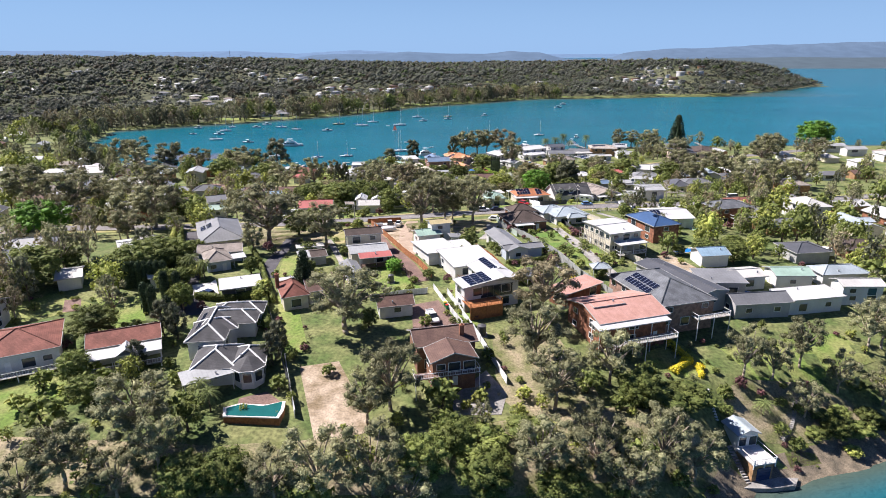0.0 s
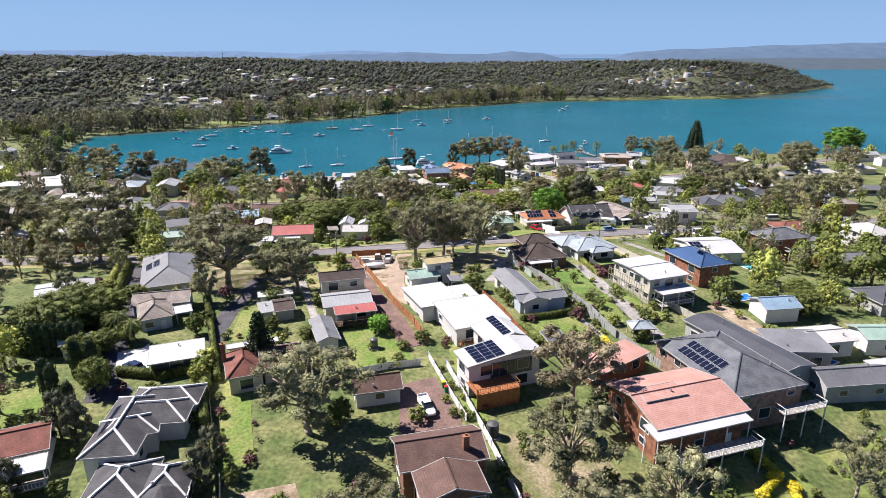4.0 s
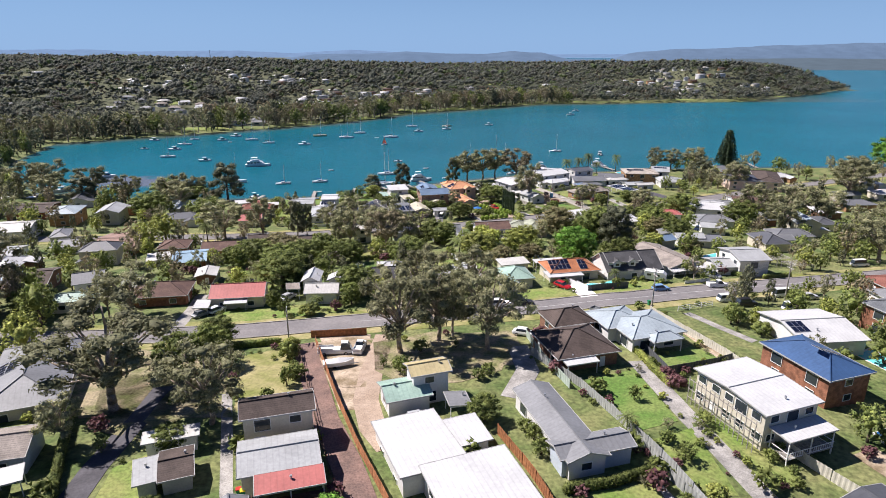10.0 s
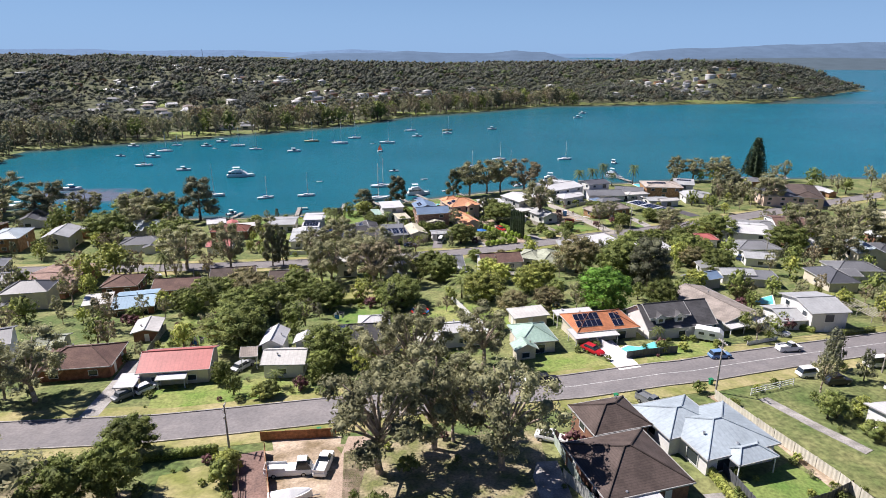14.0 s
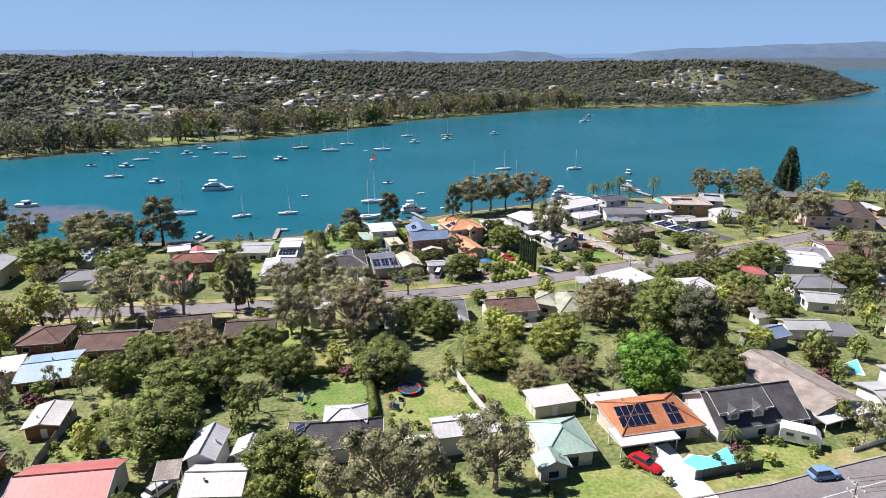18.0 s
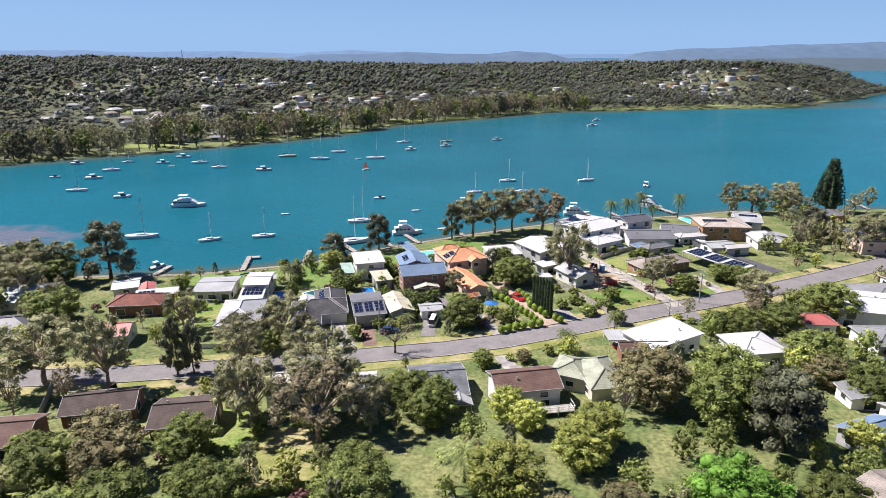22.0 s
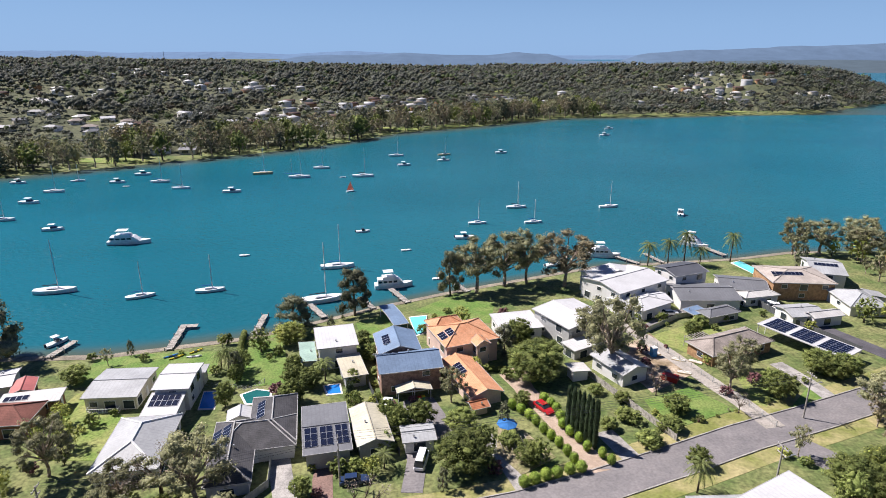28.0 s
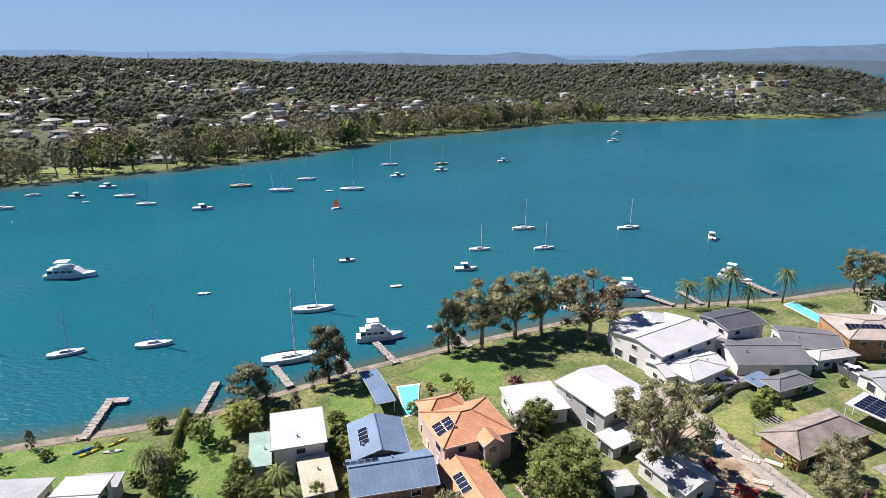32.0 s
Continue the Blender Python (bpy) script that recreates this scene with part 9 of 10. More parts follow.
def yacht(x, y, rot, L0=9.0, hullm="hull", mast=True, cover="canvas_blue", two=False):
    B = thing("sailing_yacht", "moored %s sailing yacht with bare mast" % {"hull": "white", "hull_navy": "navy blue", "hull_cream": "cream"}[hullm], "yacht", pose(x, y, 0.0, 0, 0, rot))
    b, fb = L0 * 0.3, L0 * 0.1
    part("hull", shared(("yh", L0, hullm), lambda: hull_geo(L0, b, fb).mesh("hull", M[hullm])), None, B)
    part("cabin", shared(("yc", L0), lambda: Geo().loft([[(px, -w, fb - 0.05), (px, -w * 0.8, fb + h), (px, w * 0.8, fb + h), (px, w, fb - 0.05)] for px, w, h in ((-L0 * 0.16, b * 0.3, 0.42), (L0 * 0.1, b * 0.28, 0.42), (L0 * 0.26, b * 0.15, 0.12))]).mesh("cabin", M["hull"])), None, B)
    for s in (-1, 1):
        part("cabin_window", shared(("yw", L0), lambda: Geo().box((-L0 * 0.03, 0, fb + 0.2), (L0 * 0.2, 0.05, 0.16)).mesh("cabin_window", M["glass"])), None, B, m=pose(0, s * b * 0.285, 0))
    for mx, mh in ([(L0 * 0.08, L0 * 1.25)] + ([(-L0 * 0.34, L0 * 0.8)] if two else [])):
        part("mast", Geo().tube((mx, 0, fb), (mx, 0, fb + mh), 0.16, 0.12, 6), M["trim"], B)
        g = Geo()
        for q in ((L0 * 0.48, 0), (mx - 0.1, b * 0.45), (mx - 0.1, -b * 0.45), (-L0 * 0.48, 0)):
            g.tube((q[0], q[1], fb + 0.1), (mx, 0, fb + mh * 0.97), 0.018, 0.018, 3)
        part("rigging", g, M["steel"], B)
        part("furled_sail", Geo().tube((mx - 0.15, 0, fb + 1.25), (mx - L0 * 0.36, 0, fb + 1.15), 0.17, 0.12, 6), M[cover], B)
    return B


def motorboat(x, y, rot, L0=7.0, top=True, hullm="hull"):
    B = thing("motorboat", "white motorboat with low cabin and windscreen", "motorboat", pose(x, y, 0.0, 0, 0, rot))
    b, fb = L0 * 0.34, L0 * 0.11 + 0.1
    part("hull", shared(("mh", L0, hullm), lambda: hull_geo(L0, b, fb, 0.9).mesh("hull", M[hullm])), None, B)
    part("windscreen", Geo().loft([[(px, -w, fb - 0.03), (px, -w * 0.8, fb + h), (px, w * 0.8, fb + h), (px, w, fb - 0.03)] for px, w, h in ((-L0 * 0.08, b * 0.4, 0.75), (L0 * 0.08, b * 0.38, 0.72), (L0 * 0.2, b * 0.3, 0.1))]), M["glass"], B)
    part("foredeck", Geo().loft([[(px, -w, fb), (px, 0, fb + h), (px, w, fb)] for px, w, h in ((L0 * 0.18, b * 0.38, 0.16), (L0 * 0.44, b * 0.12, 0.14))]), M["hull"], B)
    if top:
        part("hardtop", Geo().box((-L0 * 0.06, 0, fb + 1.45), (L0 * 0.3, b * 0.8, 0.08)), M["hull"], B)
        for sx in (-L0 * 0.18, L0 * 0.06):
            for s in (-1, 1):
                part("support", Geo().tube((sx, s * b * 0.36, fb), (sx, s * b * 0.36, fb + 1.45), 0.03), M["alu"], B)
    part("outboard_motor", Geo().box((-L0 * 0.52, 0, fb * 0.9), (0.4, 0.4, 0.8)), M["canvas_dark"], B)
    return B


def cruiser(x, y, rot, L0=15.0):
    B = thing("motor_cruiser", "large white motor cruiser with flybridge", "cruiser", pose(x, y, 0.0, 0, 0, rot))
    b, fb = L0 * 0.3, 1.3
    part("hull", hull_geo(L0, b, fb, 0.92), M["hull"], B)
    part("saloon", Geo().loft([[(px, -w, fb - 0.05), (px, -w * 0.94, fb + h), (px, w * 0.94, fb + h), (px, w, fb - 0.05)] for px, w, h in ((-L0 * 0.42, b * 0.42, 1.7), (L0 * 0.12, b * 0.42, 1.7), (L0 * 0.26, b * 0.34, 0.15))]), M["hull"], B)
    for s in (-1, 1):
        for k in range(4):
            part("saloon_window", Geo().box((-L0 * 0.36 + k * L0 * 0.13, s * b * 0.415, fb + 0.95), (L0 * 0.1, 0.08, 0.6)), M["glass"], B)
    part("flybridge", Geo().loft([[(px, -w, fb + 1.7), (px, -w, fb + 1.7 + h), (px, w, fb + 1.7 + h), (px, w, fb + 1.7)] for px, w, h in ((-L0 * 0.3, b * 0.38, 0.7), (L0 * 0.0, b * 0.36, 0.8), (L0 * 0.06, b * 0.3, 0.5))]), M["hull"], B)
    part("bimini", Geo().box((-L0 * 0.14, 0, fb + 3.9), (L0 * 0.26, b * 0.75, 0.08)), M["hull"], B)
    for sx in (-L0 * 0.26, -L0 * 0.03):
        for s in (-1, 1):
            part("support", Geo().tube((sx, s * b * 0.34, fb + 2.4), (sx, s * b * 0.34, fb + 3.9), 0.04), M["alu"], B)
    g = Geo()
    for s in (-1, 1):
        g.tube((L0 * 0.1, s * b * 0.42, fb + 0.8), (L0 * 0.46, s * b * 0.1, fb + 1.0), 0.025, 0.025, 4)
    part("bow_rail", g, M["alu"], B)
    return B


def dinghy(x, y, rot, L0=3.6, hullm="hull"):
    B = thing("dinghy", "small open dinghy at its mooring", "dinghy", pose(x, y, 0.0, 0, 0, rot))
    part("hull", shared(("dh", L0, hullm), lambda: hull_geo(L0, L0 * 0.38, 0.42, 0.8).mesh("hull", M[hullm])), None, B)
    part("thwart", Geo().box((-0.2, 0, 0.46), (0.3, L0 * 0.34, 0.05)), M["grey_timber"], B)
    return B


def sail_dinghy(x, y, rot):
    B = thing("sailing_dinghy", "small sailing dinghy with bright orange sails", "dinghy", pose(x, y, 0.0, 0, 0, rot))
    part("hull", hull_geo(4.2, 1.6, 0.5, 0.8), M["hull"], B)
    part("mast", Geo().tube((0.5, 0, 0.4), (0.5, 0, 5.4), 0.05, 0.03), M["alu"], B)
    for pts in ([(0.45, 0, 0.9), (-1.6, 0.4, 0.9), (-1.0, 0.35, 2.7), (0.45, 0, 5.2)], [(0.6, 0, 4.2), (0.7, 0.25, 0.8), (1.9, 0, 0.7)]):
        n = len(pts)
        part("sail", Geo().add(list(pts) + [(p[0], p[1] + 0.03, p[2]) for p in pts], [tuple(range(n)), tuple(range(2 * n - 1, n - 1, -1))] + [(i, n + i, n + (i + 1) % n, (i + 1) % n) for i in range(n)]), M["sail_orange"], B)
    return B


def jetty(label, x0, y0, x1, y1, w=1.6, head=0.0):
    """A timber jetty: boards on piles."""
    J = thing("jetty", label, "jetty", pose(x0, y0, 0, 0, 0, math.degrees(math.atan2(y1 - y0, x1 - x0))))
    L0 = math.dist((x0, y0), (x1, y1))
    bm = shared(("board", w), lambda: Geo().box((0, 0, 0.75), (0.9, w, 0.07)).mesh("board", M["grey_timber"]))
    n = int(L0 / 0.95)
    for k in range(n):
        part("board", bm, None, J, m=pose((k + 0.5) * L0 / n, 0, 0.004 * (k % 3)))
    pm = shared("mooring_post", lambda: Geo().tube((0, 0, -2.5), (0, 0, 1.25), 0.13, 0.12, 8).mesh("mooring_post", M["grey_timber"]))
    for k in range(max(int(L0 / 4), 1) + 1):
        for s in (-1, 1):
            part("mooring_post", pm, None, J, m=pose(min(k * 4.0, L0 - 0.1), s * (w / 2 + 0.08), 0))
    if head:
        part("landing", Geo().box((L0 - 0.9, head / 2, 0.68), (1.8, head, 0.08)), M["grey_timber"], J)
    part("bearer", Geo().box((L0 / 2, 0, 0.62), (L0, 0.16, 0.14)), M["grey_timber"], J)
    return J


def pool(label, material, *poly, deckm="white_concrete", lift=0.0):
    """A swimming pool: coping and water set into the ground."""
    cx, cy = sum(p[0] for p in poly) / len(poly), sum(p[1] for p in poly) / len(poly)
    z = ground(cx, cy) + lift
    P = thing("swimming_pool", label, "swimming pool", pose(cx, cy, z))
    inner = [(px - cx, py - cy) for px, py in poly]
    outer = [(px * (1 + 0.55 / max(math.hypot(px, py), 1)), py * (1 + 0.55 / max(math.hypot(px, py), 1))) for px, py in inner]
    if lift:
        part("retaining_wall", Geo().prism([(px * 0.99, py * 0.99) for px, py in outer], -2.4, -0.05), M["timber"], P, "upright stained timber retaining wall")
    part("coping", Geo().prism(outer, -0.05 if lift else -0.5, 0.16), M[deckm], P)
    part("water", Geo().prism(inner, 0.1, 0.185), M[material], P)
    return P


def power_pole(x, y, h=9.5, rot=0, lamp=False):
    P = thing("power_pole", "weathered timber power pole with crossarms", "power pole", pose(x, y, ground(x, y), 0, 0, rot))
    part("pole", Geo().tube((0, 0, -0.3), (0, 0, h), 0.17, 0.11, 8), M["grey_timber"], P)
    for z, w in ((h - 0.4, 2.4), (h - 1.6, 2.0)):
        part("crossarm", Geo().box((0, 0, z), (0.12, w, 0.14)), M["grey_timber"], P)
        for k in (-0.45, -0.2, 0.2, 0.45):
            part("insulator", shared("insul", lambda: Geo().tube((0, 0, 0), (0, 0, 0.22), 0.06, 0.04).mesh("insulator", M["trim"])), None, P, m=pose(0, k * w, z + 0.06))
    if lamp:
        part("lamp_arm", Geo().tube((0, 0, h - 2.6), (2.0, 0, h - 2.1), 0.04).box((2.1, 0, h - 2.1), (0.7, 0.24, 0.14)), M["alu"], P)
    return P


def wires(p, q, hp=9.1, hq=9.1):
    W = thing("overhead_wires", "thin sagging overhead power wires", "wires", pose(p[0], p[1], ground(*p)))
    d = Vector((q[0] - p[0], q[1] - p[1], ground(*q) + hq - ground(*p) - hp))
    s = Vector((-d.y, d.x, 0)).normalized()
    for o in (-1.1, -0.5, 0.5, 1.1):
        g = Geo()
        pts = [Vector((0, 0, hp)) + s * o + d * (k / 8) - Vector((0, 0, 0.8 * math.sin(math.pi * k / 8))) for k in range(9)]
        g.loft([[p + Vector((0, 0, 0.022)), p + s * 0.02 - Vector((0, 0, 0.012)), p - s * 0.02 - Vector((0, 0, 0.012))] for p in pts])
        part("wire", g, M["steel"], W)


def bin_pair(x, y, rot, lid="plastic_red"):
    B = thing("wheelie_bin", "green wheelie bin with coloured lid", "bin", pose(x, y, ground(x, y) + 0.05, 0, 0, rot))
    part("body", shared("binbody", lambda: Geo().loft([[(-w, -w, z), (w, -w, z), (w, w, z), (-w, w, z)] for w, z in ((0.22, 0.05), (0.3, 1.0))]).mesh("body", M["plastic_green"])), None, B)
    part("lid", shared(("binlid", lid), lambda: Geo().box((0, 0, 1.05), (0.66, 0.66, 0.1)).mesh("lid", M[lid])), None, B)
    return B


def trampoline(x, y):
    T = thing("trampoline", "round black trampoline with red and blue pads", "trampoline", pose(x, y, ground(x, y)))
    ring = [(math.cos(k * math.pi / 12), math.sin(k * math.pi / 12)) for k in range(24)]
    part("mat", Geo().prism([(a * 1.75, b * 1.75) for a, b in ring], 0.82, 0.86), M["canvas_dark"], T)
    for k in range(8):
        seg = [(a * 2.1, b * 2.1) for a, b in ring[k * 3:k * 3 + 4]] if k < 7 else [(a * 2.1, b * 2.1) for a, b in ring[21:] + ring[:1]]
        inn = [(a * 0.84, b * 0.84) for a, b in seg]
        part("pad", Geo().prism(seg + inn[::-1], 0.84, 0.93), M[("plastic_red", "canvas_blue")[k % 2]], T)
    for k in range(6):
        a = k * math.pi / 3
        part("leg", Geo().tube((2 * math.cos(a), 2 * math.sin(a), 0), (2 * math.cos(a), 2 * math.sin(a), 0.84), 0.04), M["steel"], T)


def clothes_line(x, y):
    C = thing("clothes_line", "rotary clothes line hung with washing", "clothes line", pose(x, y, ground(x, y)))
    part("pole", Geo().tube((0, 0, -0.1), (0, 0, 2.0), 0.05), M["alu"], C)
    for k in range(4):
        a = k * math.pi / 2 + 0.4
        part("arm", Geo().tube((0, 0, 1.7), (1.6 * math.cos(a), 1.6 * math.sin(a), 2.0), 0.025), M["alu"], C)
        b = a + 0.8
        part("cloth", Geo().box((1.0 * math.cos(b), 1.0 * math.sin(b), 1.45), (1.1, 0.03, 0.9), b + 1.57), M[("canvas_dark", "trim", "canvas_blue", "grey_wall")[k]], C)


def water_tank(x, y, r=0.9, h=2.1):
    T = thing("water_tank", "round dark water tank on a slab", "water tank", pose(x, y, ground(x, y)))
    part("tank", Geo().tube((0, 0, 0.05), (0, 0, h), r, r, 20).tube((0, 0, h), (0, 0, h + 0.25), r, 0.25, 20), M["steel"], T)
    part("slab", Geo().box((0, 0, 0.0), (r * 2.5, r * 2.5, 0.2)), M["concrete"], T)


def umbrella(x, y, material="canvas_blue"):
    U = thing("sun_umbrella", "large blue sun umbrella over a table", "umbrella", pose(x, y, ground(x, y)))
    part("pole", Geo().tube((0, 0, 0), (0, 0, 2.7), 0.04), M["alu"], U)
    for k in range(8):
        a, b = k * math.pi / 4, (k + 1) * math.pi / 4
        tri = [(0, 0, 2.85), (1.9 * math.cos(a), 1.9 * math.sin(a), 2.2), (1.9 * math.cos(b), 1.9 * math.sin(b), 2.2)]
        part("canopy_panel", Geo().slab([tri], 0.03), M[material], U)


def boat_trailer(x, y, rot):
    B = thing("boat_on_trailer", "white runabout under cover on a trailer", "boat trailer", pose(x, y, ground(x, y) + 0.45, 0, 0, rot))
    part("hull", hull_geo(5.4, 2.0, 0.8, 0.85), M["hull"], B)
    part("cover", Geo().loft([[(px, -w, 0.82), (px, 0, 0.9 + h), (px, w, 0.82)] for px, w, h in ((-2.6, 0.9, 0.25), (0, 0.98, 0.5), (2.4, 0.3, 0.2))]), M["hull"], B)
    for s in (-1, 1):
        part("wheel", shared("tyre", lambda: Geo().tube((0, -0.11, 0), (0, 0.11, 0), 0.33, 0.33, 12).mesh("wheel", M["tyre"])), None, B, m=pose(-0.8, s * 0.9, -0.2))
    part("drawbar", Geo().tube((-2.0, 0, -0.15), (3.6, 0, -0.05), 0.06), M["alu"], B)


def portable_toilet(x, y):
    P = thing("portable_toilet", "bright blue portable site toilet", "portable toilet", pose(x, y, ground(x, y), 0, 0, 20))
    part("cabin", Geo().box((0, 0, 1.1), (1.15, 1.15, 2.15)), paint("site_blue", (0.03, 0.25, 0.55)), P)
    part("roof", Geo().box((0, 0, 2.26), (1.25, 1.25, 0.16)), M["trim"], P)
    part("door", Geo().box((0, -0.585, 1.05), (0.75, 0.04, 1.85)), paint("site_blue", (0.03, 0.25, 0.55)), P)


def pergola(x, y, label, rot, w, d, h=2.5, material="grey_timber"):
    P = thing("pergola", label, "pergola", pose(x, y, ground(x, y), 0, 0, rot))
    for sx in (-1, 0, 1):
        for sy in (-1, 1):
            part("post", Geo().box((sx * w / 2, sy * d / 2, h / 2), (0.12, 0.12, h)), M[material], P)
    for k in range(int(w / 0.8) + 1):
        part("rafter", Geo().box((-w / 2 + k * 0.8, 0, h + 0.08), (0.07, d + 0.6, 0.16)), M[material], P)


def kayak(x, y, rot, material, word):
    B = thing("kayak", "%s plastic kayak lying on the shore" % word, "kayak", pose(x, y, ground(x, y) + 0.12, 0, 0, rot))
    part("hull", Geo().loft([[(px, -w, 0.1), (px, 0, -0.06), (px, w, 0.1), (px, w * 0.5, 0.28), (px, -w * 0.5, 0.28)] for px, w in ((-1.7, 0.05), (-1.0, 0.28), (0, 0.36), (1.0, 0.28), (1.7, 0.05))]), M[material], B)
    part("cockpit", Geo().box((-0.15, 0, 0.27), (0.8, 0.42, 0.06)), M["canvas_dark"], B)
    return B


def timber_stack(x, y, rot):
    B = thing("timber_stack", "stack of pale building boards on bearers", "building material", pose(x, y, ground(x, y), 0, 0, rot))
    for k in range(2):
        part("bearer", Geo().box((-0.8 + 1.6 * k, 0, 0.06), (0.1, 1.1, 0.12)), M["grey_timber"], B)
    for k in range(6):
        part("board", Geo().box((0.04 * (k % 3), -0.45 + 0.18 * k, 0.2 + 0.05 * (k % 2)), (2.8, 0.16, 0.14)), M["trim" if k % 2 else "hull_cream"], B)
    return B


def skip_bin(x, y, rot):
    B = thing("skip_bin", "red steel rubbish skip on the building site", "skip", pose(x, y, ground(x, y), 0, 0, rot))
    part("body", Geo().loft([[(px, -0.8, 0.1), (px, 0.8, 0.1), (px, 0.85, h), (px, -0.85, h)] for px, h in ((-1.6, 1.25), (-1.1, 1.3), (1.1, 1.3), (1.6, 1.25))]), M["plastic_red"], B)
    part("rim", Geo().box((0, 0.86, 1.3), (3.2, 0.08, 0.1)).box((0, -0.86, 1.3), (3.2, 0.08, 0.1)), M["steel"], B)
    return B


# ---- parked vehicles ----
car(94.0, 393.7, -66, 'white', 'suv')
car(-2.2, 118.3, -72, 'white', 'ute')
car(-53.5, 129.4, 150, 'dark blue', 'sedan')
car(-52.6, 211.5, 55, 'grey', 'sedan')
car(-50.1, 213.8, 55, 'white', 'hatch')
car(30.6, 225.4, -50, 'red', 'sedan')
car(53.8, 222.7, 10, 'blue', 'hatch')
car(69.5, 227.3, 10, 'white', 'ute')
car(72.2, 236.9, -50, 'silver', 'ute')
car(66.6, 215.5, 12, 'white', 'suv')
car(69.7, 212.7, 10, 'black', 'suv')
car(82.4, 220.8, 10, 'white', 'van')
car(87.8, 219.5, 10, 'silver', 'sedan')
car(34.6, 203.6, -55, 'grey', 'ute')
car(17.3, 194.1, -20, 'white', 'sedan')
car(-18.6, 187.4, 5, 'white', 'truck')
car(-14.2, 188.7, 85, 'white', 'ute')
car(14.3, 211.9, 10, 'white', 'suv')
car(19.4, 212.7, 8, 'black', 'sedan')
car(23.9, 343.6, -58, 'red', 'sedan')
car(94.9, 393.9, -10, 'white', 'suv')
car(1.0, 327.3, 80, 'white', 'van')
car(-9.5, 322.4, 10, 'dark blue', 'sedan')
car(52.6, 390.1, 20, 'silver', 'hatch')
car(42.9, 310.6, 15, 'red', 'hatch')
car(-84.8, 291.0, 40, 'white', 'sedan')
car(-6.5, 345.2, 80, 'white', 'ute')
car(-2.4, 163.6, 20, 'silver', 'sedan')
car(79.1, 210.5, 12, 'white', 'van')
car(123.3, 254.4, 8, 'white', 'van')
car(113.3, 217.5, 10, 'white', 'suv')
car(95.9, 300.4, -40, 'dark blue', 'suv')
car(-94.7, 288.5, 30, 'silver', 'hatch')
car(-35.9, 222.3, 60, 'silver', 'sedan')
caravan(55.4, 231.5, -25)
caravan(105.4, 161.3, 10)
caravan(105.4, 334.4, 10)
boat_trailer(-17.0, 181.5, 15)


# ---- boats ----
yacht(-64.5, 410.8, 15, 8.5, 'hull', True, 'canvas_blue', False)
yacht(-83.1, 406.2, 25, 8, 'hull', True, 'canvas_blue', False)
yacht(-30.1, 431.7, 12, 11, 'hull', True, 'canvas_blue', False)
yacht(18.8, 484.6, 8, 7.5, 'hull', True, 'canvas_blue', False)
yacht(42.0, 486.0, 12, 7.5, 'hull', True, 'canvas_blue', False)
yacht(37.9, 511.1, 8, 9, 'hull', True, 'canvas_dark', False)
yacht(79.9, 512.1, 12, 9, 'hull', True, 'canvas_blue', False)
yacht(5.6, 653.2, 20, 9, 'hull_cream', True, 'canvas_dark', False)
yacht(-26.2, 649.2, 10, 10, 'hull', True, 'canvas_blue', False)
yacht(-39.9, 580.7, 5, 12, 'hull', True, 'canvas_dark', False)
yacht(-67.9, 605.4, 8, 10, 'hull', True, 'canvas_blue', False)
yacht(-74.9, 577.9, 5, 12, 'hull', True, 'canvas_blue', True)
yacht(-98.1, 588.2, 12, 11, 'hull_cream', True, 'canvas_dark', False)
yacht(-129.4, 549.9, 5, 9, 'hull', True, 'canvas_dark', False)
yacht(-146.7, 565.4, 8, 10, 'hull', True, 'canvas_blue', False)
yacht(-189.3, 541.4, 8, 10, 'hull', True, 'canvas_blue', False)
yacht(-192.2, 567.5, 20, 7, 'hull', True, 'canvas_dark', False)
yacht(-110.0, 409.9, 10, 12, 'hull', True, 'canvas_dark', False)
yacht(-179.2, 488.5, 10, 10, 'hull', True, 'canvas_dark', False)
motorboat(-26.8, 472.4, 15, 5.5, False)
motorboat(12.9, 464.2, 5, 7.5, True)
motorboat(107.8, 499.2, 70, 8, True)
motorboat(137.7, 749.7, 10, 9, True)
motorboat(151.7, 791.5, 10, 8, True)
motorboat(44.5, 661.4, 5, 8, True)
motorboat(5.2, 631.4, 8, 8, True)
motorboat(-19.1, 614.9, 12, 8, True)
motorboat(-100.7, 541.8, 10, 9, True)
motorboat(-165.0, 585.2, 5, 9, True)
motorboat(-169.0, 564.1, 5, 8, True)
motorboat(-149.7, 474.8, 12, 8, True)
motorboat(-220.7, 562.1, 5, 8, True)
motorboat(-209.9, 521.5, 5, 6, False)
motorboat(-187.1, 518.6, 5, 9, True)
motorboat(-132.0, 386.4, 10, 6, False)
motorboat(-186.1, 424.3, 5, 10, True)
motorboat(-194.6, 386.0, 5, 11, True)
motorboat(-159.6, 386.2, 10, 11, True)
motorboat(-191.5, 372.3, 8, 10, True)
motorboat(-189.8, 388.9, 8, 9, True)
motorboat(-252.5, 413.2, 5, 9, True)
cruiser(-111.1, 457.7, 8, 15.0)
cruiser(-10.3, 414.5, 12, 11.5)
cruiser(60.5, 442.7, -5, 11.0)
cruiser(96.3, 454.6, -40, 10.0)
yacht(-29.8, 403.5, 18, 13, 'hull', True, 'canvas_dark', False)
motorboat(-89.8, 376.8, 60, 5.5, True)
motorboat(41.0, 433.7, 30, 6.0, False)
dinghy(-64.3, 443.4, 12)
dinghy(-8.5, 449.3, 12)
dinghy(-159.5, 554.1, 12)
dinghy(-50.9, 578.0, 12)
dinghy(3.1, 421.0, 12)
dinghy(-84.4, 364.5, 12)
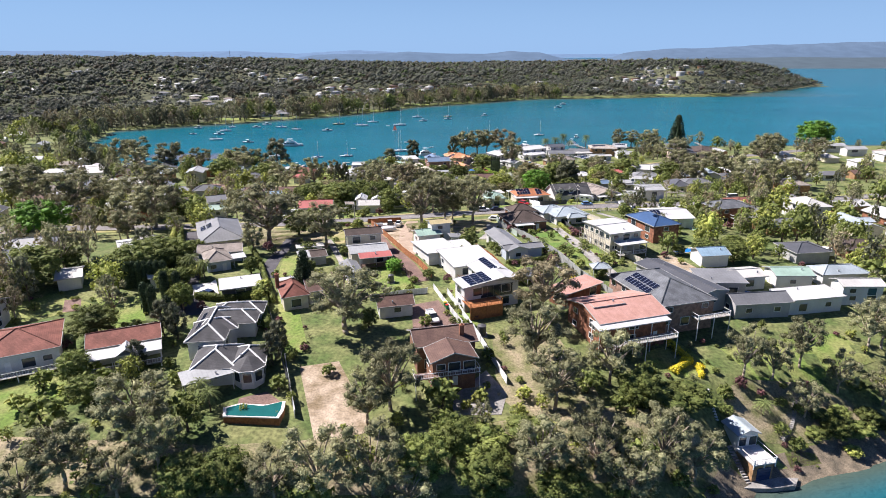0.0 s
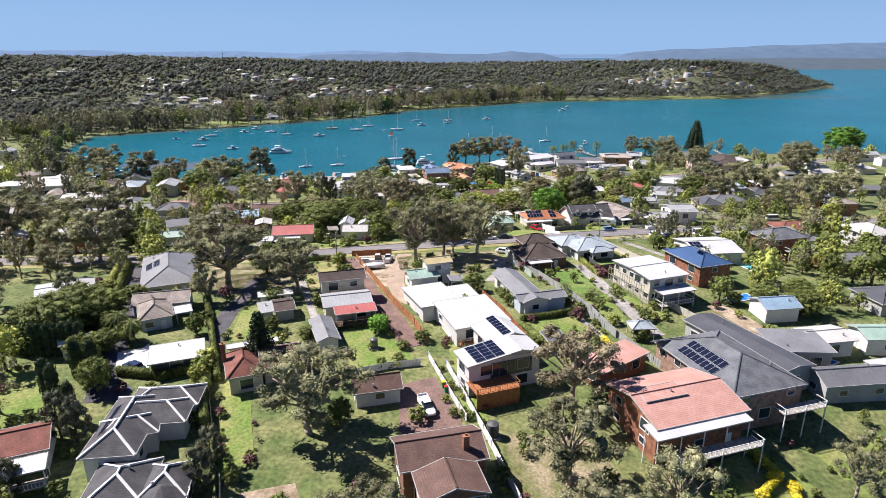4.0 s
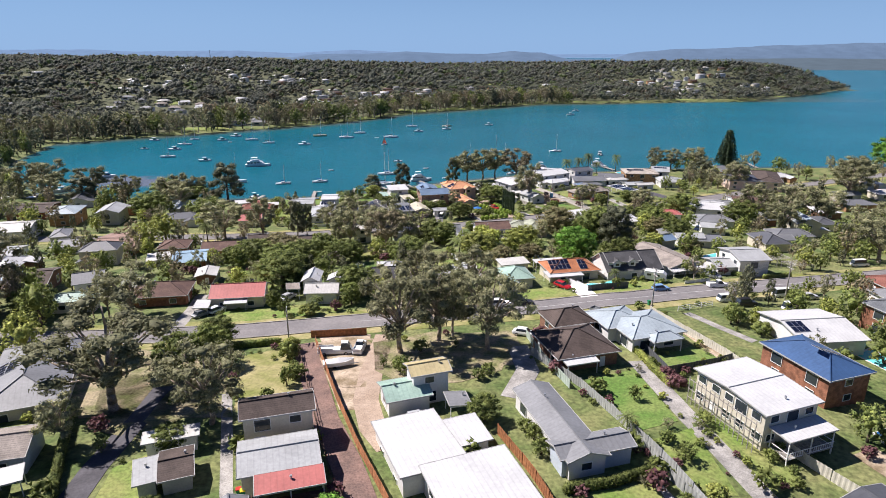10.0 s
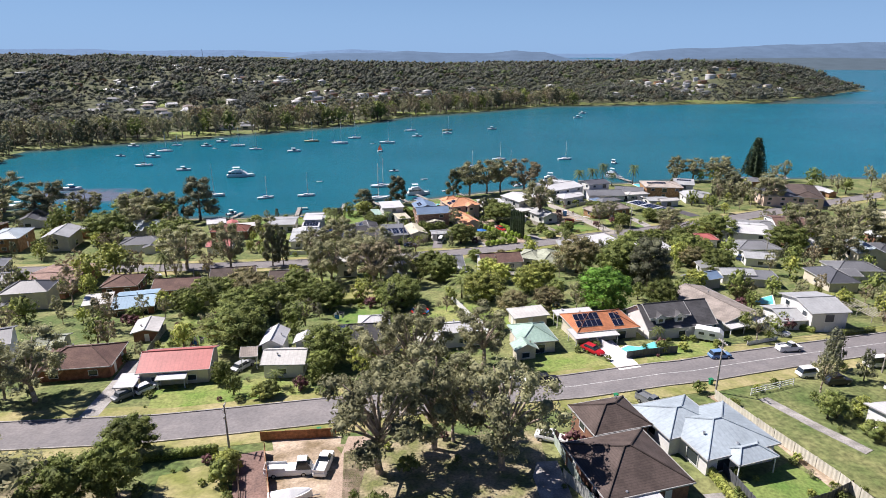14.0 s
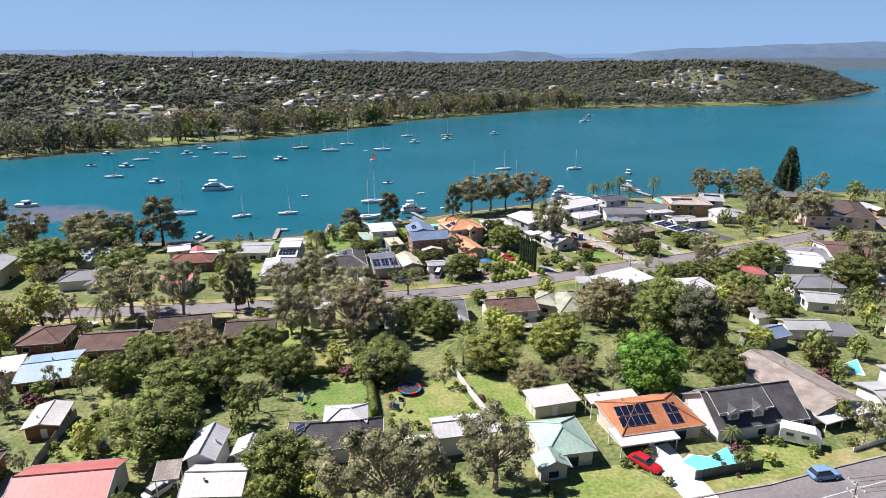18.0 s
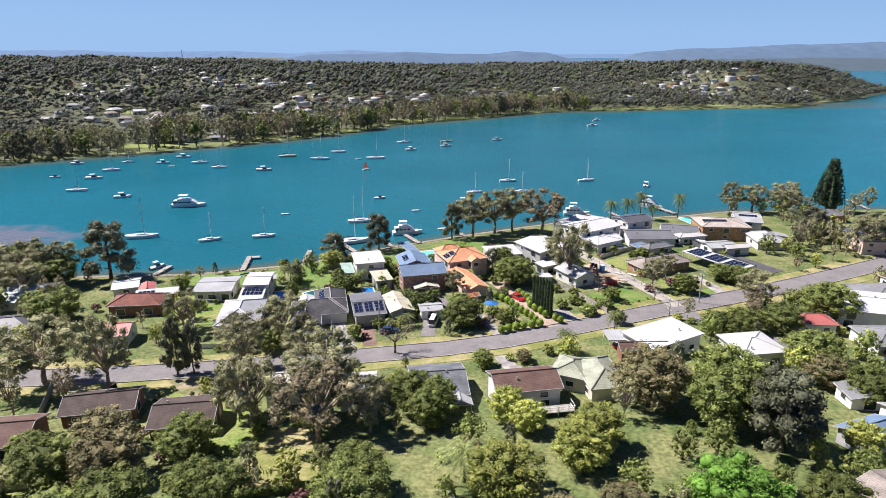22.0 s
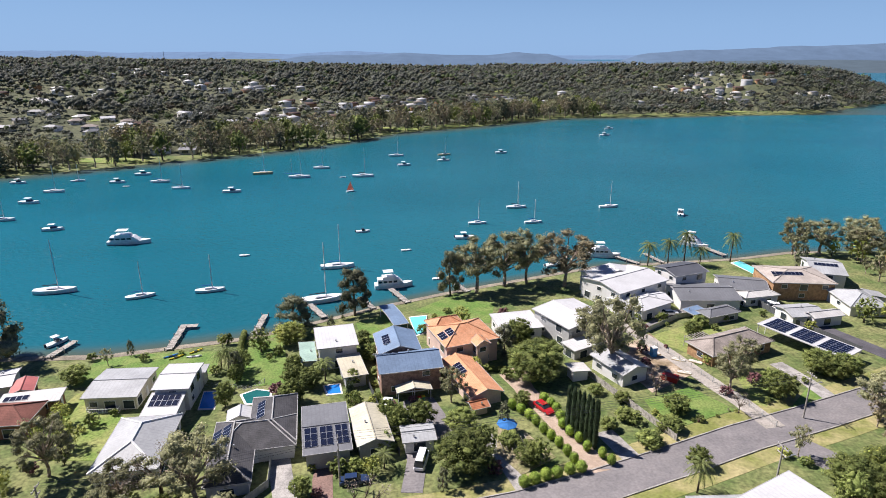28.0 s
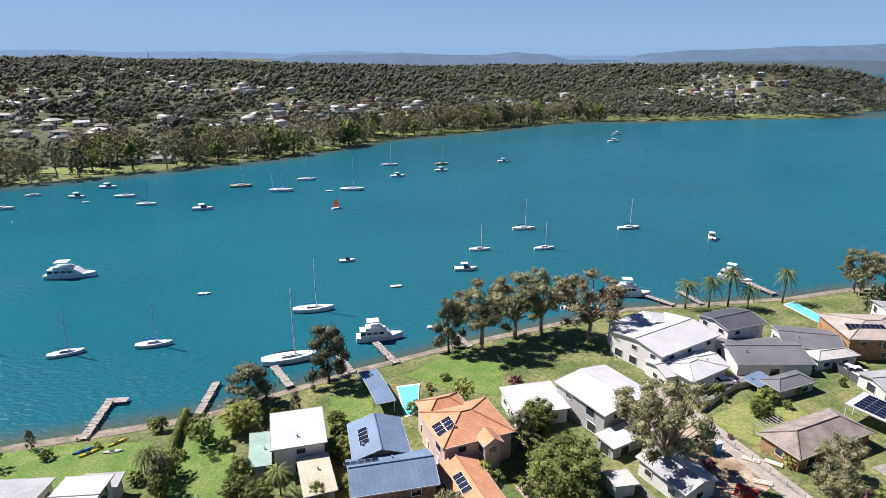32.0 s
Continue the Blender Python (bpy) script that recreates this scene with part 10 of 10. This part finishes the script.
sail_dinghy(-41.8, 543.4, 30)
jetty('weathered timber jetty with a landing', -60.6, 372.4, -62.4, 386.3, 1.7, -3.5)
jetty('short timber jetty from the lawn', -42.6, 380.5, -43.2, 392.7, 1.6, 0)
jetty('white-decked jetty beside a moored yacht', -27.0, 390.9, -32.8, 399.6, 1.8, 0)
jetty('white-decked jetty under she-oaks', -14.6, 396.6, -19.2, 404.9, 1.6, 0)
jetty('pale jetty to a moored cruiser', -5.3, 400.9, -11.1, 411.3, 1.8, 0)
jetty('pale jetty by the villa lawn', 11.9, 408.9, 8.1, 416.2, 1.6, 0)
jetty('long pale jetty with a launch', 69.8, 434.1, 62.4, 443.2, 1.8, 0)
jetty('timber jetty beside palms', 78.1, 434.9, 74.9, 444.5, 1.6, 0)
jetty('concrete jetty beside palms', 102.2, 442.3, 97.6, 453.8, 2.2, 0)
jetty('short jetty with a runabout', -87.0, 368.4, -85.3, 377.1, 1.7, 0)
jetty('marina jetty with berthed boats', -197.8, 369.4, -192.3, 388.4, 2, 0)
jetty('marina jetty in the bay head', -238.6, 434.1, -229.2, 452.4, 2, 0)
jetty('long jetty beyond the pines', 189.7, 449.5, 191.4, 467.2, 1.8, 0)


# ---- pools ----
pool('curved dark green pool with timber surround', 'pool_green', (-35.1, 85.9), (-35.8, 88.1), (-33.5, 89.2), (-30.0, 88.6), (-27.0, 89.9), (-26.7, 87.6), (-26.9, 85.5), lift=0.85)
pool('turquoise pool on a paved terrace', 'pool', (78.2, 187.1), (82.1, 189.6), (84.7, 182.7), (80.3, 179.8))
pool('small deep blue pool beside a white shed', 'pool_blue', (64.1, 161.6), (69.7, 164.0), (70.2, 161.3), (64.1, 158.9))
pool('turquoise kidney-shaped pool behind a dark fence', 'pool', (36.0, 226.0), (38.1, 227.5), (40.1, 227.0), (43.7, 229.3), (44.7, 225.9), (37.7, 224.1))
pool('bright blue rectangular pool with pale paving', 'pool_blue', (-43.4, 346.1), (-44.6, 352.1), (-42.2, 352.2), (-40.5, 346.2))
pool('turquoise pool beside the villa', 'pool', (-4.2, 389.5), (0.2, 390.6), (0.2, 380.7), (-2.0, 379.1))
pool('long bright blue pool above the shore', 'pool', (100.8, 433.6), (104.3, 435.4), (106.7, 424.1), (103.1, 421.5))
pool('small blue pool between two houses', 'pool_blue', (-20.1, 353.9), (-17.2, 354.6), (-16.3, 351.3), (-18.9, 350.8))
pool('turquoise pool with white edge', 'pool', (78.9, 259.7), (84.8, 262.8), (82.3, 257.1), (78.0, 257.2))
pool('small dark pool beside a tiled house', 'pool_green', (-36.4, 350.9), (-34.0, 352.8), (-31.0, 352.1), (-30.3, 347.9), (-34.5, 347.7))
pool('small bright blue pool behind a pavilion', 'pool_blue', (69.9, 135.2), (72.3, 136.5), (73.5, 135.5), (70.7, 133.9))


# ---- poles, wires, bins and garden things ----
power_pole(46.8, 208.2, 9.5, 10, False)
power_pole(-28.7, 193.6, 7.5, 10, False)
power_pole(71.9, 340.3, 9.5, 10, True)
power_pole(56.6, 320.9, 7, 10, True)
power_pole(-51.1, 310.5, 9.5, 10, False)
power_pole(-11.7, 321.7, 9, 10, False)
power_pole(81.3, 217.9, 9.5, 10, False)
power_pole(103.0, 301.6, 9, 10, False)
wires((46.8, 208.2), (81.3, 217.9))
wires((-51.1, 310.5), (-11.7, 321.7))
wires((-11.7, 321.7), (71.9, 340.3))
bin_pair(-16.5, 197.1, 15, 'plastic_green')
bin_pair(47.1, 210.9, 15, 'plastic_green')
bin_pair(0.5, 124.4, 15, 'plastic_yellow')
bin_pair(0.9, 123.1, 15, 'plastic_red')
bin_pair(-0.1, 347.3, 15, 'plastic_red')
bin_pair(0.7, 347.6, 15, 'plastic_yellow')
bin_pair(88.4, 364.5, 15, 'plastic_red')
bin_pair(88.8, 363.5, 15, 'plastic_yellow')
bin_pair(-26.7, 190.5, 15, 'plastic_red')
bin_pair(-15.9, 304.0, 15, 'plastic_green')
bin_pair(-14.1, 304.0, 15, 'plastic_green')
bin_pair(29.6, 205.6, 15, 'plastic_green')
bin_pair(-23.7, 147.4, 15, 'plastic_red')
bin_pair(-23.1, 147.1, 15, 'plastic_yellow')
trampoline(-3.5, 249.5)
clothes_line(-48.5, 233.2)
clothes_line(-4.9, 243.0)
clothes_line(-21.7, 246.6)
water_tank(7.8, 112.2)
water_tank(-12.4, 137.0, 0.7, 1.8)
umbrella(16.0, 335.6)
portable_toilet(52.3, 366.0)
portable_toilet(27.7, 249.0)
pergola(96.2, 253.4, 'pale timber pergola frame by the road', 12, 9, 6)
pergola(101.8, 248.9, 'low pale timber garden frame', 12, 7, 4, 1.8)
pergola(64.7, 370.5, 'timber pergola frame beside a bungalow', 24, 6, 4)
pergola(17.0, 331.8, 'dark timber garden beds frame', 10, 5, 3, 0.6)
kayak(-58.5, 368.8, 40, 'canvas_blue', 'blue')
kayak(-57.0, 368.1, 45, 'plastic_yellow', 'yellow')
kayak(-53.6, 371.2, 50, 'plastic_yellow', 'yellow')
kayak(-53.0, 368.5, 15, 'hull', 'white')
timber_stack(57.2, 363.9, -30)
timber_stack(60.6, 362.9, -35)
timber_stack(52.7, 366.8, 10)
timber_stack(56.3, 357.9, -20)
skip_bin(52.1, 354.8, -35)
car(64.6, 390.2, 10, 'white', 'sedan')


# ---- fences ----
fence('stained orange timber slat fence along the drive', 'timber', 1.8, (-23.2, 192.3), (-15.7, 170.4), (-10.2, 156.3), (-5.2, 145.2), (-2.7, 139.2), kind='slat')
fence('stained timber fence across the truck yard', 'timber', 1.6, (-24.8, 195.8), (-13.9, 196.3), kind='slat')
fence('dark timber fence along the brick drive', 'dark_timber', 1.5, (-26.4, 190.9), (-17.6, 163.8), (-13.2, 151.2), (-7.9, 139.1), kind='rail')
fence('long stained timber fence behind the white house', 'timber', 1.8, (9.1, 160.0), (13.0, 149.9), (16.2, 139.4), kind='sheet')
fence('white rendered boundary wall', 'fence_white', 1.3, (-2.2, 133.4), (1.0, 123.8), (4.0, 115.4), kind='sheet')
fence('white boundary wall stepping down the slope', 'fence_white', 1.4, (1.0, 130.8), (6.4, 113.0), (11.3, 96.2), kind='sheet')
fence('lilac painted garden wall with openings', 'fence_white', 1.4, (-16.3, 127.1), (-9.0, 129.9), (-3.6, 131.0), kind='sheet')
fence('pale green sheet fence round a back lawn', 'fence_green', 1.7, (17.5, 193.5), (19.1, 182.0), (21.8, 172.7), kind='sheet')
fence('grey sheet fence between back gardens', 'fence_steel', 1.7, (17.2, 184.8), (23.6, 173.0), (28.4, 159.8), (31.3, 151.5), (33.9, 141.7), kind='sheet')
fence('long cream sheet fence beside a lane', 'fence_cream', 1.7, (45.6, 205.8), (48.8, 193.9), (52.3, 184.5), (54.5, 175.6), kind='sheet')
fence('charcoal fence round a square lawn', 'fence_dark', 1.5, (37.8, 189.5), (39.4, 177.3), (48.7, 180.8), (53.2, 183.2), kind='sheet')
fence('white sheet fence beside the trampoline lawn', 'fence_white', 1.6, (3.8, 260.1), (7.0, 248.4), (10.6, 237.8), (13.0, 229.9), kind='sheet')
fence('grey sheet fence along back gardens', 'fence_steel', 1.6, (-82.4, 258.2), (-69.8, 260.9), (-57.7, 263.3), kind='sheet')
fence('charcoal fence in front of the pool', 'fence_dark', 1.5, (36.1, 221.9), (46.5, 224.6), kind='sheet')
fence('white fence along the front drive', 'fence_white', 1.6, (32.5, 229.2), (36.1, 221.9), kind='sheet')
fence('white picket fence at the corner', 'fence_white', 1.2, (52.2, 207.3), (61.5, 211.5), kind='rail')
fence('grey sheet fence behind a brown lawn', 'fence_dark', 1.6, (-38.9, 124.6), (-33.4, 111.2), (-29.6, 101.1), (-26.2, 92.5), kind='sheet')
fence('white sheet fence above the gum slope', 'fence_white', 1.5, (-29.5, 102.5), (-26.2, 92.6), (-24.3, 87.0), kind='sheet')
fence('cream sheet fence beside gardens', 'fence_cream', 1.6, (44.0, 166.1), (49.9, 154.8), (55.1, 145.7), kind='sheet')
fence('long grey fence along the concrete drive', 'fence_steel', 1.5, (26.7, 166.0), (29.9, 151.5), (35.3, 139.5), (39.8, 129.7), kind='sheet')
fence('black fence beside the solar carport', 'fence_dark', 1.8, (90.8, 398.5), (93.6, 382.7), (100.4, 367.4), kind='sheet')
fence('pale rendered wall round a white house', 'fence_cream', 1.4, (55.0, 379.0), (65.5, 387.6), (77.7, 391.8), kind='sheet')
fence('timber paling fence by the topiary drive', 'grey_timber', 1.5, (35.0, 358.3), (40.3, 346.0), (45.3, 332.6), kind='sheet')
fence('wire mesh fence along the side lane', 'fence_steel', 1.2, (53.5, 374.1), (58.6, 360.2), (62.9, 347.8), (65.3, 337.3), kind='wire')
fence('dark fence between two waterfront gardens', 'fence_dark', 1.6, (-11.3, 355.2), (-6.5, 340.1), (-2.8, 329.5), kind='sheet')
fence('grey fence between cottages', 'fence_steel', 1.5, (-27.4, 314.6), (-23.1, 321.7), (-25.3, 332.9), kind='sheet')
fence('white fence in front of gardens', 'fence_white', 1.2, (-52.3, 315.5), (-40.3, 315.6), (-26.8, 316.9), kind='sheet')
fence('dark paling fence beside brick houses', 'dark_timber', 1.6, (-50.3, 279.4), (-61.7, 296.2), (-63.9, 286.3), kind='sheet')
fence('grey paling fence down the back lawn', 'grey_timber', 1.4, (-51.6, 212.4), (-57.2, 229.7), (-60.3, 244.6), kind='sheet')
fence('grey fence between brick houses', 'fence_steel', 1.5, (-67.4, 267.6), (-69.9, 284.5), (-75.2, 297.3), kind='sheet')
fence('low white wall by the front gardens', 'fence_white', 0.8, (62.3, 229.4), (70.2, 233.0), kind='sheet')
fence('pool fence of clear panels on posts', 'fence_steel', 1.1, (-45.8, 355.1), (-35.1, 352.8), (-33.2, 355.9), kind='wire')


# ---- the rest of the suburb, towards the margins ----
def clear_of(x, y, r, road=7.5):
    if any(math.hypot(x - a, y - b) < r for a, b in FOOT):
        return False
    for line in (ROAD_A_LINE, ROAD_B_LINE):
        for (ax, ay), (bx, by) in zip(line, line[1:]):
            t = max(0, min(1, ((x - ax) * (bx - ax) + (y - ay) * (by - ay)) / ((bx - ax) ** 2 + (by - ay) ** 2)))
            if math.hypot(x - ax - t * (bx - ax), y - ay - t * (by - ay)) < road:
                return False
    return True


# plain houses for the margins and the far shore
def far_house_meshes(k):
    r = random.Random(400 + k)
    w, d, e, rise = r.uniform(11, 15), r.uniform(7.5, 9.5), r.choice((2.8, 3.0, 4.6)), r.uniform(1.2, 1.8)
    rm = ("r_white", "r_offwhite", "r_lgrey", "r_tgrey", "r_grey", "r_white", "r_brown", "r_mgrey")[k]
    wm = ("white_wall", "cream_wall", "white_wall", "white_wall", "cream_wall", "white_wall", "orange_brick", "white_wall")[k]
    fs, ridges, zr = roof_faces("hip" if k % 2 else "gx", w, d, e, rise)
    roof = Geo().slab(fs, 0.14).mesh("roof", M[rm], True)
    a, b = w / 2 - 0.45, d / 2 - 0.45
    ring = [(-a, -b), (a, -b), (a, 0), (a, b), (-a, b), (-a, 0)]
    g = Geo().add([(x, y, -2.5) for x, y in ring] + [(x, y, zr(x, y) - 0.16) for x, y in ring], [(i, (i + 1) % 6, 6 + (i + 1) % 6, 6 + i) for i in range(6)])
    return roof, g.mesh("wall", M[wm]), w, e, b


def far_house(x, y, rot, k, z, label="distant pale house among trees on the far shore", group=""):
    roof, wall, w, e, b = shared(("farhouse", k), lambda: far_house_meshes(k))
    H = new("house", wall)
    H.matrix_world = pose(x, y, z, 0, 0, rot)
    tagged(H, label, "house", group)
    part("roof", roof, None, H)
    if y < 900:
        part("window", shared(("farwin", k), lambda: Geo().box((-w * 0.12, -b - 0.03, e - 1.2), (4.2, 0.08, 1.6)).mesh("window", M["glass"])), None, H)


ir = random.Random(21)
ROOFS = [("r_white", "white metal"), ("r_offwhite", "off-white metal"), ("r_lgrey", "light grey metal"), ("r_grey", "grey metal"), ("r_brown", "brown tiled"), ("r_dbrown", "dark brown tiled"), ("r_redbrown", "red-brown tiled"), ("r_mgrey", "mid grey metal"), ("r_bluegrey", "blue-grey metal"), ("r_dgrey", "charcoal metal"), ("r_tgrey", "grey tiled"), ("r_white", "white metal")]
WALLS = [("white_wall", "white"), ("cream_wall", "cream"), ("red_brick", "red brick"), ("brick_wall", "brown brick"), ("white_wall", "white"), ("orange_brick", "orange brick")]


def infill(x0, x1, y0, y1, n, rot, gap=15.5):
    made = 0
    for _ in range(n * 30):
        x, y = ir.uniform(x0, x1), ir.uniform(y0, y1)
        if y > shore_n(x) - 14 or ground(x, y) < 1.0 or not clear_of(x, y, gap, 12):
            continue
        if x < -165 or x > 185:
            FOOT.append((x, y))
            far_house(x, y, rot + ir.uniform(-8, 8) + ir.choice((0, 90)), ir.randrange(8), ground(x, y), "suburban house with a plain roof among garden trees")
            made += 1
            if made >= n:
                break
            continue
        (rm, rl), (wm, wl) = ir.choice(ROOFS), ir.choice(WALLS)
        H = house("house", "%s suburban house with %s roof" % (wl, rl), "house", x, y, ground(x, y), rot + ir.uniform(-5, 5) + ir.choice((0, 90)))
        w, d = ir.uniform(11, 15), ir.uniform(8, 10.5)
        k = ir.choice(("hip", "gx", "hip"))
        e = ir.choice((2.9, 3.0, 3.1, 5.2))
        wing(H, 0, 0, 0, w, d, e, k, ir.uniform(1.3, 2.0), wm, rm, win=0.3, vents=0)
        if ir.random() < 0.6:
            wing(H, ir.choice((-1, 1)) * w * 0.28, -d * 0.62, 0, w * 0.4, d * 0.45, 2.7, ir.choice(("gy", "mono")), 0.8, wm, rm, win=0, vents=0)
        made += 1
        if made >= n:
            break


infill(-150, -92, 110, 215, 10, 16)
infill(-270, -150, 150, 395, 34, 14)
infill(-460, -270, 220, 530, 44, 14)
infill(-150, -92, 240, 350, 7, 14)
infill(105, 160, 125, 260, 16, 8)
infill(160, 330, 150, 440, 46, 4)
infill(100, 160, 260, 440, 10, 0)


def scatter(x0, x1, y0, y1, n, kinds, h0, h1, gap=7.0, tgap=5.0):
    for _ in range(n * 6):
        x, y = ir.uniform(x0, x1), ir.uniform(y0, y1)
        if y > shore_n(x) - 3 or y < lerp(x, SS_X, SS_Y) + 4 or not clear_of(x, y, gap, 6.5):
            continue
        if any(math.hypot(x - a, y - b) < tgap for a, b in PLACED[-400:]):
            continue
        h = ir.uniform(h0, h1)
        k = ir.choice(kinds)
        if h > 3.5 and (50 < x < 98 and 88 < y < 124 or 40 < x < 112 and 338 < y < 402):  # open lawns above the boathouse and by the bay
            continue
        few = 0.2 if abs(x) < 100 and h > 3.5 else 0.07
        mass_tree("garden_shrubs" if h < 3.5 else "suburb_trees", k, x, y, h, h * (0.62 if k in ("gum", "gumbrown") else 0.75 if k in ("green", "yellow", "rust", "bright") else 0.5 if k == "oak" else 1.15), few)
        n -= 1
        if n <= 0:
            break


GUMS = ("gum", "gum", "green", "gumbrown", "oak", "yellow")
scatter(-135, -62, 112, 235, 34, GUMS, 6, 12, 7.5, 5.0)
scatter(68, 140, 105, 190, 22, GUMS, 5, 11, 7.5, 5.0)
scatter(-270, -90, 75, 210, 110, GUMS, 8, 15)
scatter(-300, -90, 210, 375, 130, GUMS, 5, 13)
scatter(100, 320, 110, 300, 120, GUMS, 5, 13)
scatter(115, 320, 300, 448, 110, GUMS, 5, 12)
scatter(-90, 100, 240, 390, 40, GUMS + ("green", "yellow"), 3.8, 7.5, 8.0, 4.0)
scatter(-90, 100, 98, 240, 150, ("bush", "lime", "bush", "green", "purple"), 1.0, 3.2, 7.0, 2.0)
scatter(-70, 90, 66, 100, 110, ("bush", "lime", "bush", "gum", "yellow"), 1.2, 3.4, 7.0, 2.2)
scatter(-90, 100, 240, 390, 190, ("bush", "lime", "bush", "green", "purple"), 1.0, 3.2, 6.5, 2.0)
scatter(-70, 100, 70, 98, 22, ("gum", "yellow", "bush", "green"), 3.6, 8, 8.0, 3.5)
scatter(-460, -190, 330, 540, 190, GUMS + ("oak", "green"), 7, 15, 7.0, 6.0)
scatter(-95, 100, 210, 305, 45, ("green", "yellow", "gum", "oak", "green"), 4, 8, 8.5, 4.0)
scatter(60, 150, 200, 400, 120, ("green", "yellow", "gum", "oak", "green", "gumbrown"), 4, 9, 8.5, 4.5)
scatter(-150, -60, 200, 345, 80, ("green", "yellow", "gum", "oak", "green", "gumbrown"), 4, 10, 7.5, 4.0)
scatter(60, 150, 100, 230, 60, ("green", "yellow", "gum", "green", "bush"), 3.6, 8, 7.0, 4.0)
for k in range(70):
    x = ir.uniform(-335, -196)
    y = shore_n(x) - ir.uniform(3, 26)
    h = ir.uniform(7, 14)
    mass_tree("suburb_trees", ir.choice(("oak", "gum", "oak", "green")), x, y, h, h * 0.62, 0.07)
for poly in LAWNS:
    for a, b in zip(poly, poly[1:] + poly[:1]):
        n = int(math.dist(a, b) / 2.0)
        for k in range(n):
            if ir.random() < 0.62:
                t = (k + ir.random()) / n
                x, y = a[0] + (b[0] - a[0]) * t + ir.uniform(-0.9, 0.9), a[1] + (b[1] - a[1]) * t + ir.uniform(-0.9, 0.9)
                if clear_of(x, y, 5.5, 6.5) and y < 345:
                    h = ir.uniform(0.5, 1.7)
                    mass_tree("garden_shrubs", ir.choice(("bush", "bush", "lime", "bush", "purple", "gum")), x, y, h, h * ir.uniform(0.9, 1.4), 0.08)
for a, b in FENCES:
    if 50 < a[0] < 66 and 337 < a[1] < 376:  # the open lane to the shore
        continue
    n = int(math.dist(a, b) / 2.2)
    for k in range(n):
        if ir.random() < 0.5:
            t = (k + ir.random()) / n
            o = ir.choice((-1, 1)) * ir.uniform(0.8, 1.6)
            L0 = math.dist(a, b)
            x, y = a[0] + (b[0] - a[0]) * t - (b[1] - a[1]) / L0 * o, a[1] + (b[1] - a[1]) * t + (b[0] - a[0]) / L0 * o
            if clear_of(x, y, 5.0, 5.0) and y < shore_n(x) - 4:
                h = ir.uniform(0.6, 1.9)
                mass_tree("garden_shrubs", ir.choice(("bush", "bush", "lime", "bush", "purple")), x, y, h, h * ir.uniform(0.9, 1.3))
build_mass("suburb_trees", "mixed grey-green gum and garden trees between the houses", "trees")
build_mass("garden_shrubs", "low green and yellow garden shrubs round the houses", "shrubs")


# houses across the bay
FAR_REST = {}
for x, y in FAR_PLOTS:
    if y > 800:
        k = ir.randrange(8)
        m = pose(x, y, far_ground(x, y), 0, 0, ir.choice((-20, 10, 40, 70)) + ir.uniform(-8, 8))
        for me in shared(("farhouse", k), lambda: far_house_meshes(k))[:2]:
            me.calc_loop_triangles()
            FAR_REST.setdefault("rest", []).append((np.array([tuple(m @ v.co) for v in me.vertices]), np.array([tuple(t.vertices) for t in me.loop_triangles]), me.materials[0]))
        continue
    far_house(x, y, ir.choice((-20, 10, 40, 70)) + ir.uniform(-8, 8), ir.randrange(8), far_ground(x, y), group="houses across the bay")

MASS["distant_houses"] = FAR_REST["rest"]
build_mass("distant_houses", "small pale houses scattered over the far wooded hills", "houses")

# a lattice mast on the far ridge
MAST = thing("radio_mast", "thin radio mast on the far ridge", "mast", pose(-350, 1060, far_ground(-350, 1060)))
for a, b in ((0, 0.9), (2.1, 0.9), (4.2, 0.9)):
    part("leg", Geo().tube((b * math.cos(a), b * math.sin(a), -1), (0.2 * math.cos(a), 0.2 * math.sin(a), 32), 0.16, 0.1, 4), M["steel"], MAST)
for k in range(7):
    part("brace", Geo().box((0, 0, 4 + 4 * k), (1.3 - 0.14 * k, 1.3 - 0.14 * k, 0.15)), M["steel"], MAST)
